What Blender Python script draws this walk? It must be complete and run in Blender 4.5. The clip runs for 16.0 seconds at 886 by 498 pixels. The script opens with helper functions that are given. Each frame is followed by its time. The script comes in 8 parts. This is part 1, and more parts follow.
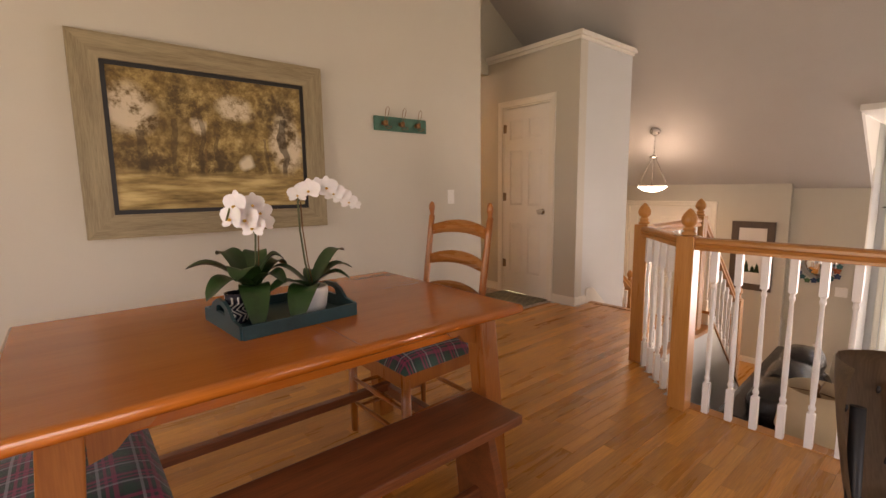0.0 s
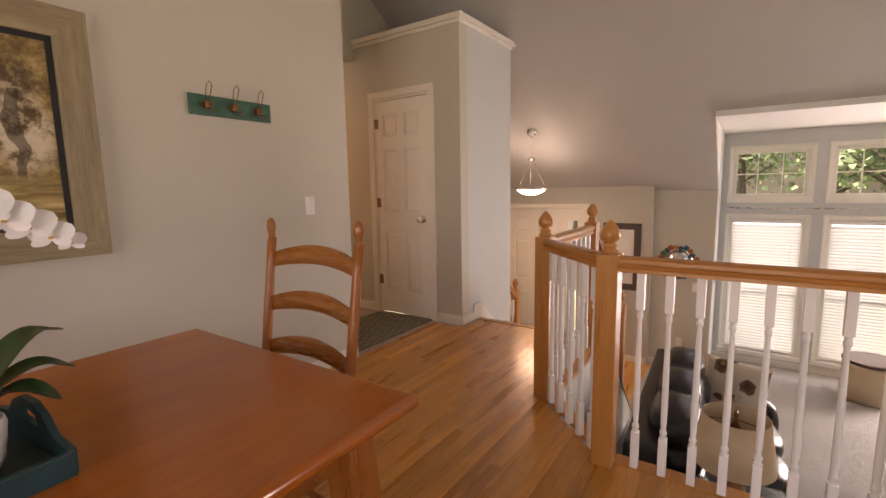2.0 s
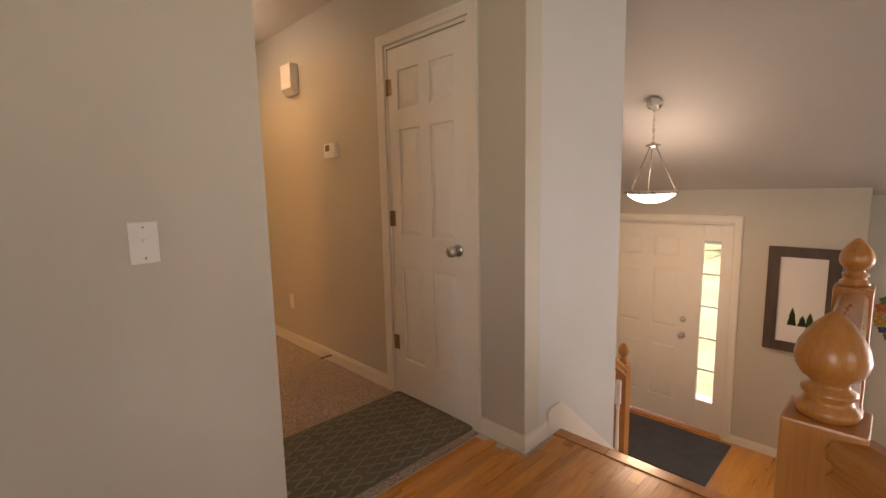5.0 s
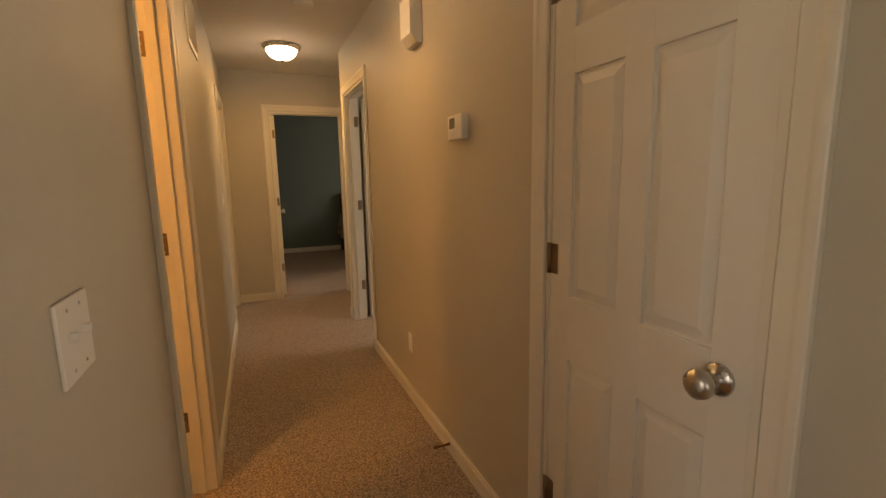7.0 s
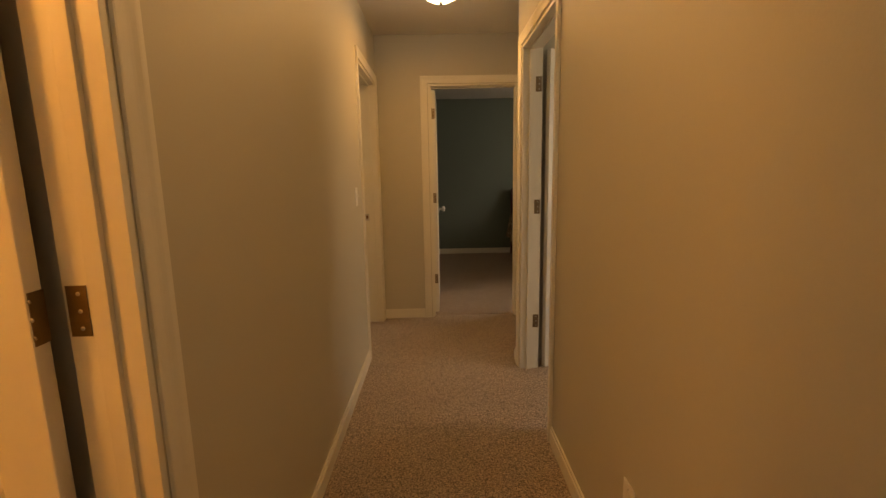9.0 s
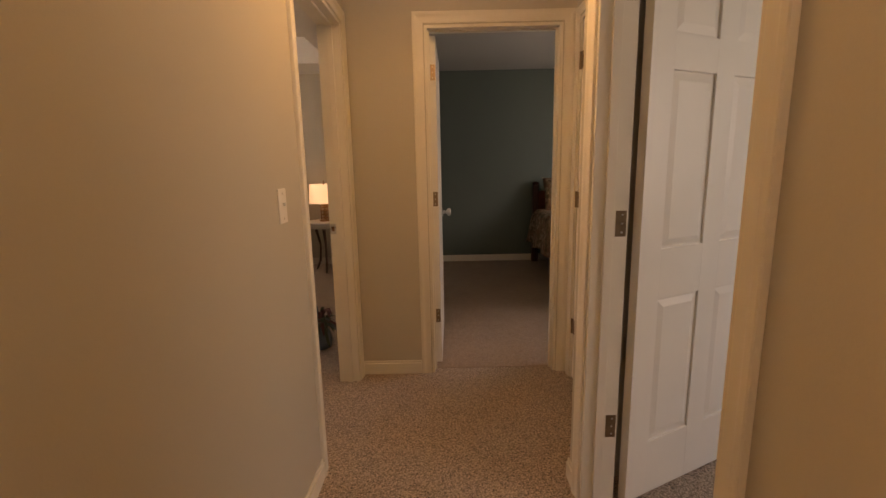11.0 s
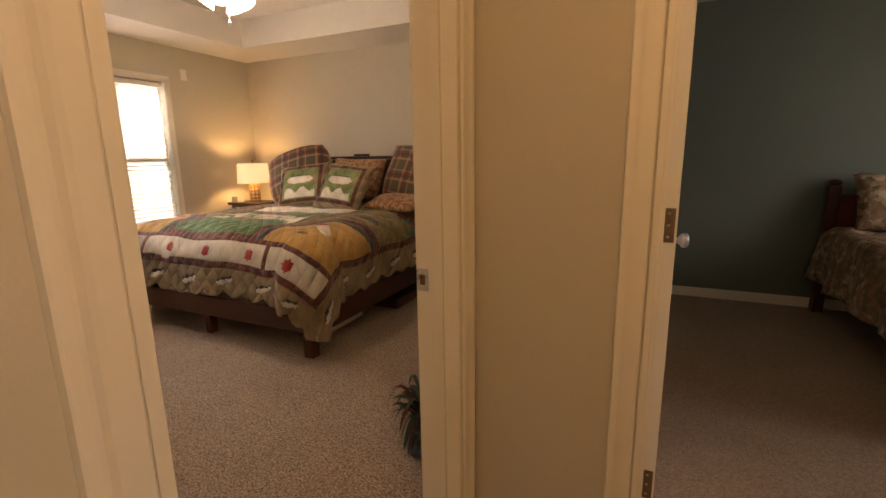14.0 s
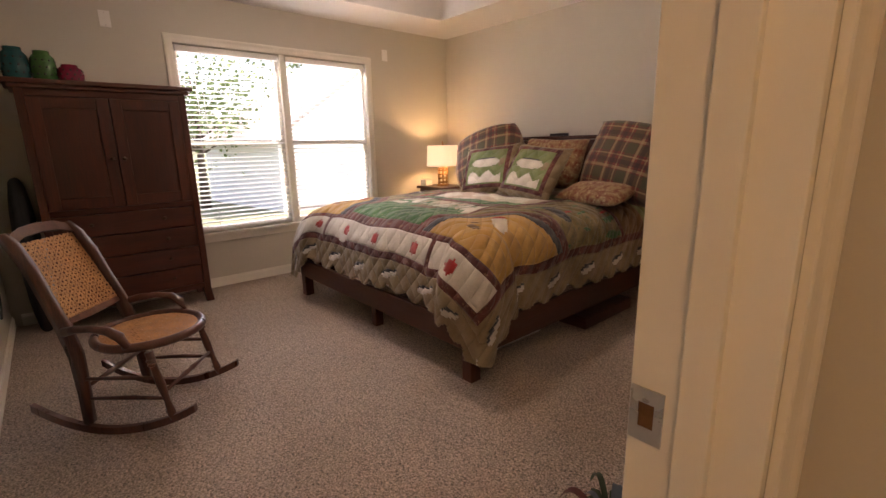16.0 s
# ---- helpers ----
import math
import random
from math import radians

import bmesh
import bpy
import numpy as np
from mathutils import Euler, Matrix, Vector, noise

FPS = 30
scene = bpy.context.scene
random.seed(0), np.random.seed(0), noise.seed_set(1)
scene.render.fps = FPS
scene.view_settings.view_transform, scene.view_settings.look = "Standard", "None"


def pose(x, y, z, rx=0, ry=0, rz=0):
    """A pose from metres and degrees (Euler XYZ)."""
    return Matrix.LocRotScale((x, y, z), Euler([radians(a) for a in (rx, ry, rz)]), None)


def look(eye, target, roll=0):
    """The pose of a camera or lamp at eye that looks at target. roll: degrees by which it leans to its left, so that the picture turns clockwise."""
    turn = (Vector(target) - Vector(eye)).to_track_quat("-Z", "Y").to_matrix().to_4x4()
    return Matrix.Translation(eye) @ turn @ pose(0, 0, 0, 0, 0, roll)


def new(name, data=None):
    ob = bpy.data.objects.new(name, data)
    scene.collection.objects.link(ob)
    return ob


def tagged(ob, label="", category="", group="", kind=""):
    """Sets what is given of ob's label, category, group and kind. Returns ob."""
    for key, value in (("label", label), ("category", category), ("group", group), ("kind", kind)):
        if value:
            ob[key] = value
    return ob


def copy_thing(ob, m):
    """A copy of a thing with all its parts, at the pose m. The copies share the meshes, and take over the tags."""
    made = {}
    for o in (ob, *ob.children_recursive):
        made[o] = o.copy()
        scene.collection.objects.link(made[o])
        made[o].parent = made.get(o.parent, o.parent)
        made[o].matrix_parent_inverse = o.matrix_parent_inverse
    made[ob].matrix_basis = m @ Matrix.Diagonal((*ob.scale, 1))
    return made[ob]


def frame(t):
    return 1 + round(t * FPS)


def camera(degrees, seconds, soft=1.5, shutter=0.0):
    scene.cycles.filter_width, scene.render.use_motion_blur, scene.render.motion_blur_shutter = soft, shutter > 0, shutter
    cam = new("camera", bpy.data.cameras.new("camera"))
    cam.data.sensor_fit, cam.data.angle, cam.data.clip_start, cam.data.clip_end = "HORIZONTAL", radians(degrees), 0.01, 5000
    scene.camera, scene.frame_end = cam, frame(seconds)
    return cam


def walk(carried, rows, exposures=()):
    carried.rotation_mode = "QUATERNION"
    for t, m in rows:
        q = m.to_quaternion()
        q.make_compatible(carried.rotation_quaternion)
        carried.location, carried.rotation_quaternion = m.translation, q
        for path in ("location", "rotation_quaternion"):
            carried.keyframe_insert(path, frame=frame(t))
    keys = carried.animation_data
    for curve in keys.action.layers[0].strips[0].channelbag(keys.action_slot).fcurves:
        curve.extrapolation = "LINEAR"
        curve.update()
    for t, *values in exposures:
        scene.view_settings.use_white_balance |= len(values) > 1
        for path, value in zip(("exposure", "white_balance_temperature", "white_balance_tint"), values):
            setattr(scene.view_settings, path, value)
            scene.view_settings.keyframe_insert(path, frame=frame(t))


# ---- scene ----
cam = camera(88.9, 16.0)
PATH = [
    (0, (-0.036, -0.193, 1.189), (1.236, 1.328, 0.92), -0.7),
    (0.5, (0.048, -0.105, 1.199), (1.478, 1.267, 0.927), -0.8),
    (1, (0.157, -0.007, 1.214), (1.694, 1.243, 0.939), -1.0),
    (1.5, (0.304, 0.131, 1.214), (1.91, 1.293, 0.943), -1.0),
    (2, (0.493, 0.291, 1.212), (2.129, 1.409, 0.944), -1.0),
    (2.5, (0.716, 0.439, 1.217), (2.361, 1.543, 0.947), -1.0),
    (3, (0.983, 0.578, 1.221), (2.63, 1.679, 0.948), -1.0),
    (3.5, (1.263, 0.708, 1.207), (2.895, 1.833, 0.943), -1.0),
    (4, (1.559, 0.861, 1.209), (3.143, 2.054, 0.952), -1.0),
    (4.5, (1.851, 1.008, 1.22), (3.349, 2.309, 0.966), -1.1),
    (7, (2.999, 2.205, 1.32), (3.749, 4.032, 1.005), -1.1),
    (7.5, (3.128, 2.522, 1.305), (3.649, 4.427, 0.99), -1.0),
    (8, (3.201, 2.858, 1.303), (3.502, 4.81, 0.988), -1.1),
    (8.5, (3.248, 3.172, 1.302), (3.388, 5.141, 0.975), -1.0),
    (9, (3.255, 3.495, 1.295), (3.275, 5.468, 0.967), -1.1),
    (11.5, (3.295, 5.143, 1.285), (3.259, 7.107, 0.911), -1.3),
    (12, (3.289, 5.443, 1.278), (3.184, 7.405, 0.903), -1.1),
    (12.5, (3.289, 5.713, 1.278), (3.076, 7.666, 0.904), -1.1),
    (13, (3.302, 5.954, 1.27), (2.915, 7.881, 0.899), -1.4),
    (13.5, (3.246, 6.154, 1.269), (2.638, 8.02, 0.88), -0.9),
    (14, (3.18, 6.348, 1.26), (2.367, 8.131, 0.859), -0.9),
    (14.5, (3.13, 6.531, 1.247), (2.125, 8.208, 0.827), -1.1),
    (15, (3.053, 6.703, 1.229), (1.835, 8.229, 0.798), -1.4),
    (15.5, (2.935, 6.828, 1.228), (1.559, 8.211, 0.789), -1.3),
    (16, (2.828, 6.955, 1.216), (1.35, 8.227, 0.768), -1.2),
]
walk(cam, [(t, look(e, a, r)) for t, e, a, r in PATH], exposures=[(0.0, 2.2, 8500, 31), (1.5, 2.14, 8000, 32), (4.5, 2.06, 8000, 29), (7.0, 1.72, 9300, 20), (8.0, 1.50, 11000, 19), (9.0, 1.54, 11400, 20), (11.5, 1.68, 8400, 31), (13.5, 1.66, 9400, 27), (14.5, 1.84, 8100, 29), (16.0, 1.88, 7200, 31)])
# ---------------- world, sun, window light ----------------
world = bpy.data.worlds.new("sky")
scene.world = world
world.use_nodes = True
wn = world.node_tree.nodes
sky = wn.new("ShaderNodeTexSky")
sky.sky_type, sky.sun_disc = 'NISHITA', False
sky.sun_elevation, sky.sun_rotation = radians(53), radians(5)
sky.air_density, sky.dust_density = 1.0, 3.0
wn["Background"].inputs[1].default_value = 0.15
world.node_tree.links.new(sky.outputs[0], wn["Background"].inputs[0])

sun_data = bpy.data.lights.new("sun", 'SUN')
sun_data.energy, sun_data.angle, sun_data.color = 5.0, radians(0.6), (1.0, 0.95, 0.87)
sun = new("sun", sun_data)
sun.matrix_world = look((0, 0, 30), (-0.12, -1.35, 28.2))


def area_lamp(name, eye, target, w, h, power, color):
    d = bpy.data.lights.new(name, 'AREA')
    d.shape, d.size, d.size_y, d.energy, d.color = 'RECTANGLE', w, h, power, color
    o = new(name, d)
    o.matrix_world = look(eye, target)
    return o


def point_lamp(name, at, power, color, radius):
    d = bpy.data.lights.new(name, 'POINT')
    d.energy, d.color, d.shadow_soft_size = power, color, radius
    o = new(name, d)
    o.location = at
    return o


DAY = (0.93, 0.97, 1.0)
WARM = (1.0, 0.57, 0.15)
# area lamps for daylight: unseen openings behind the dining table and in two side rooms, and the bay
area_lamp("dining_daylight", (-2.95, 0.5, 1.3), (2, 0.9, 1.0), 2.6, 1.9, 14, DAY)
area_lamp("kitchen_daylight", (0.2, -3.4, 1.6), (1.2, 2.0, 1.0), 2.2, 1.5, 5, DAY)
area_lamp("bay_daylight", (7.86, -0.39, -0.155), (2.0, -0.39, -0.155), 1.80, 1.79, 6.5, DAY)
# added fill for the living room, at the unseen third bay window without blind
area_lamp("open_bay_daylight", (7.74, -1.92, -0.155), (3.5, -0.4, -0.2), 0.74, 1.75, 30, DAY)
area_lamp("green_room_daylight", (6.4, 8.9, 1.5), (4.0, 8.6, 0.6), 1.4, 1.2, 8.5, DAY)
area_lamp("office_daylight", (6.3, 5.2, 1.5), (4.0, 5.9, 0.9), 1.4, 1.2, 5.2, DAY)
# added lamp standing in for sky light, outside above the bedroom window, unseen
area_lamp("bedroom_daylight", (-2.35, 8.77, 2.75), (-0.6, 8.77, 1.1), 2.3, 0.7, 72, DAY)


def dome_lamp(name, x, y, z, power, color):
    d = bpy.data.lights.new(name, 'AREA')
    d.shape, d.size, d.energy, d.color = 'DISK', 0.24, power, color
    o = new(name, d)
    o.location = (x, y, z)
    return o


dome_lamp("hall_bulb", 3.30, 6.45, 2.30, 2.15, WARM)
dome_lamp("hall_bulb", 3.27, 4.45, 2.30, 0.78, WARM)
dome_lamp("foyer_bulb", 5.84, 2.59, 1.085, 2.2, (1.0, 0.66, 0.36))
point_lamp("bedside_bulb", (-1.17, 10.42, 1.10), 4.2, (1.0, 0.68, 0.32), 0.04)
point_lamp("bath_bulb", (1.9, 3.3, 2.1), 10.5, (1.0, 0.50, 0.15), 0.09)
point_lamp("fan_bulb", (0.55, 8.73, 2.18), 5.4, (1.0, 0.86, 0.68), 0.1)

# ---------------- materials ----------------


def nodes_of(name):
    m = bpy.data.materials.new(name)
    m.use_nodes = True
    nt = m.node_tree
    return m, nt, nt.nodes["Principled BSDF"]


def noise_node(nt, coord, scale, detail=4.0, rough=0.55, stretch=None):
    if stretch:
        mp = nt.nodes.new("ShaderNodeMapping")
        mp.inputs["Scale"].default_value = stretch
        nt.links.new(coord, mp.inputs[0])
        coord = mp.outputs[0]
    n = nt.nodes.new("ShaderNodeTexNoise")
    n.inputs["Scale"].default_value, n.inputs["Detail"].default_value = scale, detail
    n.inputs["Roughness"].default_value = rough
    nt.links.new(coord, n.inputs["Vector"])
    return n.outputs[0]


def ramp(nt, fac, stops):
    r = nt.nodes.new("ShaderNodeValToRGB")
    els = r.color_ramp.elements
    while len(els) < len(stops):
        els.new(0.5)
    for e, (p, c) in zip(els, stops):
        e.position, e.color = p, (*c, 1) if len(c) == 3 else c
    nt.links.new(fac, r.inputs[0])
    return r.outputs[0]


def mix(nt, fac, a, b, mode='MIX'):
    m = nt.nodes.new("ShaderNodeMix")
    m.data_type, m.blend_type = 'RGBA', mode
    for sock, v in ((m.inputs[0], fac), (m.inputs[6], a), (m.inputs[7], b)):
        if hasattr(v, "links"):
            nt.links.new(v, sock)
        else:
            sock.default_value = v if not isinstance(v, tuple) else (*v, 1)
    return m.outputs[2]


def math_node(nt, op, a, b=0.0):
    m = nt.nodes.new("ShaderNodeMath")
    m.operation = op
    for sock, v in zip(m.inputs, (a, b)):
        if hasattr(v, "links"):
            nt.links.new(v, sock)
        else:
            sock.default_value = v
    return m.outputs[0]


def bump(nt, bsdf, height, strength, dist=0.002):
    b = nt.nodes.new("ShaderNodeBump")
    b.inputs["Strength"].default_value, b.inputs["Distance"].default_value = strength, dist
    nt.links.new(height, b.inputs["Height"])
    nt.links.new(b.outputs[0], bsdf.inputs["Normal"])


def coords(nt, kind="Object"):
    return nt.nodes.new("ShaderNodeTexCoord").outputs[kind]


def plain(name, color, rough=0.5, metal=0.0, var=0.12, scale=6.0, grain=120.0, relief=0.15, dist=0.001, **extra):
    """A surface with broad and fine variation in tone and a fine relief."""
    m, nt, p = nodes_of(name)
    c = coords(nt)
    lo, hi = tuple(v * (1 - var) for v in color), tuple(min(1, v * (1 + var)) for v in color)
    big = noise_node(nt, c, scale, 3)
    fine = noise_node(nt, c, grain, 3)
    col = ramp(nt, big, [(0.3, lo), (0.7, hi)])
    col = mix(nt, 0.25, col, ramp(nt, fine, [(0.3, lo), (0.7, hi)]))
    nt.links.new(col, p.inputs["Base Color"])
    r = math_node(nt, 'MULTIPLY_ADD', big, 0.16)
    r.node.inputs[2].default_value = rough - 0.08
    nt.links.new(r, p.inputs["Roughness"])
    p.inputs["Metallic"].default_value = metal
    bump(nt, p, fine, relief, dist)
    for k, v in extra.items():
        p.inputs[k.replace("_", " ")].default_value = v
    return m


def wood(name, dark, light, rough=0.3, axis=0, scale=3.0, coat=0.0, per_piece=0.0, fine=60.0, island=False):
    """Grain that runs along one axis, in two scales; pieces may differ in tone."""
    m, nt, p = nodes_of(name)
    c = coords(nt)
    st = [scale * 6.0] * 3
    st[axis] = scale * 0.55
    if per_piece:
        info = nt.nodes.new("ShaderNodeNewGeometry" if island else "ShaderNodeObjectInfo")
        lot = info.outputs["Random Per Island" if island else "Random"]
        add = nt.nodes.new("ShaderNodeVectorMath")
        add.operation = 'ADD'
        sc = math_node(nt, 'MULTIPLY', lot, 37.0)
        cmb = nt.nodes.new("ShaderNodeCombineXYZ")
        for i in range(3):
            nt.links.new(sc, cmb.inputs[i])
        nt.links.new(c, add.inputs[0])
        nt.links.new(cmb.outputs[0], add.inputs[1])
        c = add.outputs[0]
    g = noise_node(nt, c, 1.0, 5, 0.6, st)
    st2 = [fine * 4] * 3
    st2[axis] = fine * 0.15
    f = noise_node(nt, c, 1.0, 2, 0.5, st2)
    mid = tuple((a + b) / 2 for a, b in zip(dark, light))
    col = ramp(nt, g, [(0.28, dark), (0.5, mid), (0.72, light)])
    col = mix(nt, 0.35, col, ramp(nt, f, [(0.35, dark), (0.65, light)]))
    if per_piece:
        tone = nt.nodes.new("ShaderNodeHueSaturation")
        v = math_node(nt, 'MULTIPLY_ADD', lot, per_piece)
        v.node.inputs[2].default_value = 1.0 - per_piece / 2
        nt.links.new(v, tone.inputs["Value"])
        nt.links.new(col, tone.inputs["Color"])
        col = tone.outputs[0]
    nt.links.new(col, p.inputs["Base Color"])
    r = math_node(nt, 'MULTIPLY_ADD', g, 0.18)
    r.node.inputs[2].default_value = rough - 0.09
    nt.links.new(r, p.inputs["Roughness"])
    p.inputs["Coat Weight"].default_value = coat
    p.inputs["Coat Roughness"].default_value = 0.12
    bump(nt, p, f, 0.12, 0.0006)
    return m


def carpet(name, a, b, c3):
    """Cut pile: dark gaps and pale tips in two sizes of tuft, with broad trodden patches."""
    m, nt, p = nodes_of(name)
    c = coords(nt)
    cell = nt.nodes.new("ShaderNodeTexVoronoi")
    cell.inputs["Scale"].default_value = 160.0
    nt.links.new(c, cell.inputs["Vector"])
    pick = nt.nodes.new("ShaderNodeSeparateXYZ")
    nt.links.new(cell.outputs["Color"], pick.inputs[0])
    tuft = noise_node(nt, c, 118.0, 3, 0.8)
    tuft2 = cell.outputs["Distance"]
    broad = noise_node(nt, c, 2.2, 4, 0.6)
    col = ramp(nt, tuft, [(0.41, a), (0.49, b), (0.58, c3)])
    col = mix(nt, 0.5, col, ramp(nt, pick.outputs[0], [(0.0, a), (0.35, b), (1.0, c3)]))
    col = mix(nt, 0.5, col, ramp(nt, broad, [(0.32, (0.76, 0.75, 0.74)), (0.66, (1, 1, 1))]), 'MULTIPLY')
    nt.links.new(col, p.inputs["Base Color"])
    p.inputs["Roughness"].default_value = 0.95
    p.inputs["Sheen Weight"].default_value = 0.2
    both = math_node(nt, 'SUBTRACT', tuft, math_node(nt, 'MULTIPLY', tuft2, 0.6))
    bump(nt, p, both, 1.0, 0.012)
    return m


M = {}
M["wall"] = plain("wall_paint_greige", (0.53, 0.495, 0.42), 0.55, var=0.03, scale=1.3, grain=160, relief=0.25, dist=0.0012)
M["wall_blue"] = plain("wall_paint_cool_grey", (0.55, 0.56, 0.55), 0.6, var=0.03, scale=1.3, grain=160, relief=0.25, dist=0.0012)
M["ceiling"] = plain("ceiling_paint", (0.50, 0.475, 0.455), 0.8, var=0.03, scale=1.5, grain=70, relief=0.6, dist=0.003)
M["ceiling_white"] = plain("ceiling_white", (0.76, 0.74, 0.71), 0.8, var=0.03, scale=1.5, grain=60, relief=0.6, dist=0.003)
M["green"] = plain("green_wall_paint", (0.115, 0.142, 0.120), 0.5, var=0.05, scale=1.3, grain=150, relief=0.2)
M["trim"] = plain("white_trim_paint", (0.76, 0.725, 0.645), 0.35, var=0.03, scale=5, grain=90, relief=0.08)
M["door"] = plain("white_door_paint", (0.76, 0.73, 0.67), 0.38, var=0.03, scale=4, grain=200, relief=0.1)
M["carpet"] = carpet("beige_carpet", (0.052, 0.036, 0.026), (0.37, 0.275, 0.208), (0.90, 0.72, 0.575))
M["carpet_tan"] = carpet("tan_carpet", (0.22, 0.150, 0.102), (0.40, 0.280, 0.196), (0.56, 0.41, 0.295))
M["carpet_living"] = carpet("grey_carpet", (0.26, 0.24, 0.22), (0.40, 0.37, 0.34), (0.54, 0.51, 0.47))
M["oak"] = wood("oak_floor", (0.36, 0.132, 0.020), (0.74, 0.350, 0.078), 0.29, 0, 1.3, 0.16, 0.36)
M["oak_rail"] = wood("oak_railing", (0.40, 0.155, 0.032), (0.56, 0.25, 0.070), 0.3, 2, 4.0, 0.3)
M["oak_rail_x"] = wood("oak_handrail", (0.38, 0.145, 0.030), (0.55, 0.24, 0.066), 0.3, 0, 4.0, 0.3)
M["maple"] = wood("stained_maple_table", (0.39, 0.094, 0.010), (0.56, 0.160, 0.022), 0.22, 0, 1.4, 0.2)
M["maple_leg"] = wood("stained_maple_upright", (0.26, 0.075, 0.012), (0.42, 0.145, 0.030), 0.3, 2, 2.4, 0.2)
M["bench"] = wood("dark_pine_bench", (0.075, 0.020, 0.008), (0.27, 0.085, 0.030), 0.36, 0, 2.2, 0.12)
M["cherry"] = wood("dark_cherry", (0.028, 0.0055, 0.0024), (0.108, 0.022, 0.0075), 0.38, 2, 2.2, 0.1)
M["cherry_x"] = wood("dark_cherry_rail", (0.028, 0.007, 0.003), (0.10, 0.026, 0.010), 0.38, 0, 2.2, 0.1)
M["walnut"] = wood("dark_walnut", (0.026, 0.011, 0.007), (0.085, 0.035, 0.02), 0.35, 2, 3.0, 0.2)
M["nickel"] = plain("satin_nickel", (0.55, 0.53, 0.50), 0.28, 1.0, 0.06, 20, 300, 0.05)
M["brass"] = plain("aged_hinge_metal", (0.26, 0.19, 0.125), 0.35, 1.0, 0.15, 30, 200, 0.1)
M["bronze"] = plain("old_bronze", (0.20, 0.10, 0.045), 0.4, 0.9, 0.25, 30, 200, 0.15)
M["white_plastic"] = plain("white_plastic", (0.78, 0.76, 0.72), 0.35, var=0.02, relief=0.03)
M["copper"] = plain("brushed_copper", (0.50, 0.22, 0.10), 0.3, 0.9, 0.1, 20, 200, 0.05)
M["black"] = plain("black_plastic", (0.012, 0.012, 0.013), 0.45, var=0.2, relief=0.05)
# near-black colour that paints the shade inside openings
M["opening_shade"] = plain("opening_shade", (0.01, 0.009, 0.008), 0.9)


def glass(name):
    m, nt, p = nodes_of(name)
    p.inputs["Transmission Weight"].default_value = 1.0
    p.inputs["Roughness"].default_value, p.inputs["IOR"].default_value = 0.0, 1.05
    p.inputs["Base Color"].default_value = (0.97, 0.99, 0.98, 1)
    return m


def glow(name, color, strength, base=(0.9, 0.88, 0.82)):
    m, nt, p = nodes_of(name)
    p.inputs["Base Color"].default_value = (*base, 1)
    p.inputs["Emission Color"].default_value = (*color, 1)
    p.inputs["Emission Strength"].default_value = strength
    p.inputs["Roughness"].default_value = 0.4
    return m


M["glass"] = glass("window_glass")
M["lamp_glass"] = glow("lit_alabaster_glass", (1.0, 0.90, 0.76), 3.0)
M["shade_lit"] = glow("lit_linen_shade", (1.0, 0.66, 0.36), 0.26, (0.8, 0.7, 0.55))

# ---------------- mesh helpers ----------------


def add_box(bm, x0, x1, y0, y1, z0, z1, bevel=0.0, m=None):
    v = [bm.verts.new((x, y, z)) for x in (x0, x1) for y in (y0, y1) for z in (z0, z1)]
    fs = [bm.faces.new([v[i] for i in q]) for q in
          ((0, 1, 3, 2), (4, 6, 7, 5), (0, 4, 5, 1), (2, 3, 7, 6), (0, 2, 6, 4), (1, 5, 7, 3))]
    if bevel:
        es = {e for f in fs for e in f.edges}
        r = bmesh.ops.bevel(bm, geom=list(es), offset=bevel, segments=2, affect='EDGES', profile=0.6)
        v = list({w for f in r["faces"] for w in f.verts} | {w for w in v if w.is_valid})
    if m is not None:
        bmesh.ops.transform(bm, matrix=m, verts=[w for w in v if w.is_valid])
    return v


def add_prism(bm, poly, a0, a1, axis):
    """A polygon in the plane across the axis, drawn out from a0 to a1."""
    def at(u, w, a):
        return {0: (a, u, w), 1: (u, a, w), 2: (u, w, a)}[axis]
    lo = [bm.verts.new(at(u, w, a0)) for u, w in poly]
    hi = [bm.verts.new(at(u, w, a1)) for u, w in poly]
    n = len(poly)
    for i in range(n):
        bm.faces.new((lo[i], lo[(i + 1) % n], hi[(i + 1) % n], hi[i]))
    bm.faces.new(lo[::-1])
    bm.faces.new(hi)
    return lo + hi


def add_lathe(bm, profile, seg=20, m=None, cap=True):
    """A turned shape: (radius, height) from bottom to top."""
    rings = []
    for r, z in profile:
        rings.append([bm.verts.new((r * math.cos(6.28318 * k / seg), r * math.sin(6.28318 * k / seg), z)) for k in range(seg)])
    for a, b in zip(rings, rings[1:]):
        for k in range(seg):
            f = bm.faces.new((a[k], a[(k + 1) % seg], b[(k + 1) % seg], b[k]))
            f.smooth = True
    if cap:
        bm.faces.new(rings[0][::-1])
        bm.faces.new(rings[-1])
    vs = [v for r in rings for v in r]
    if m is not None:
        bmesh.ops.transform(bm, matrix=m, verts=vs)
    return vs


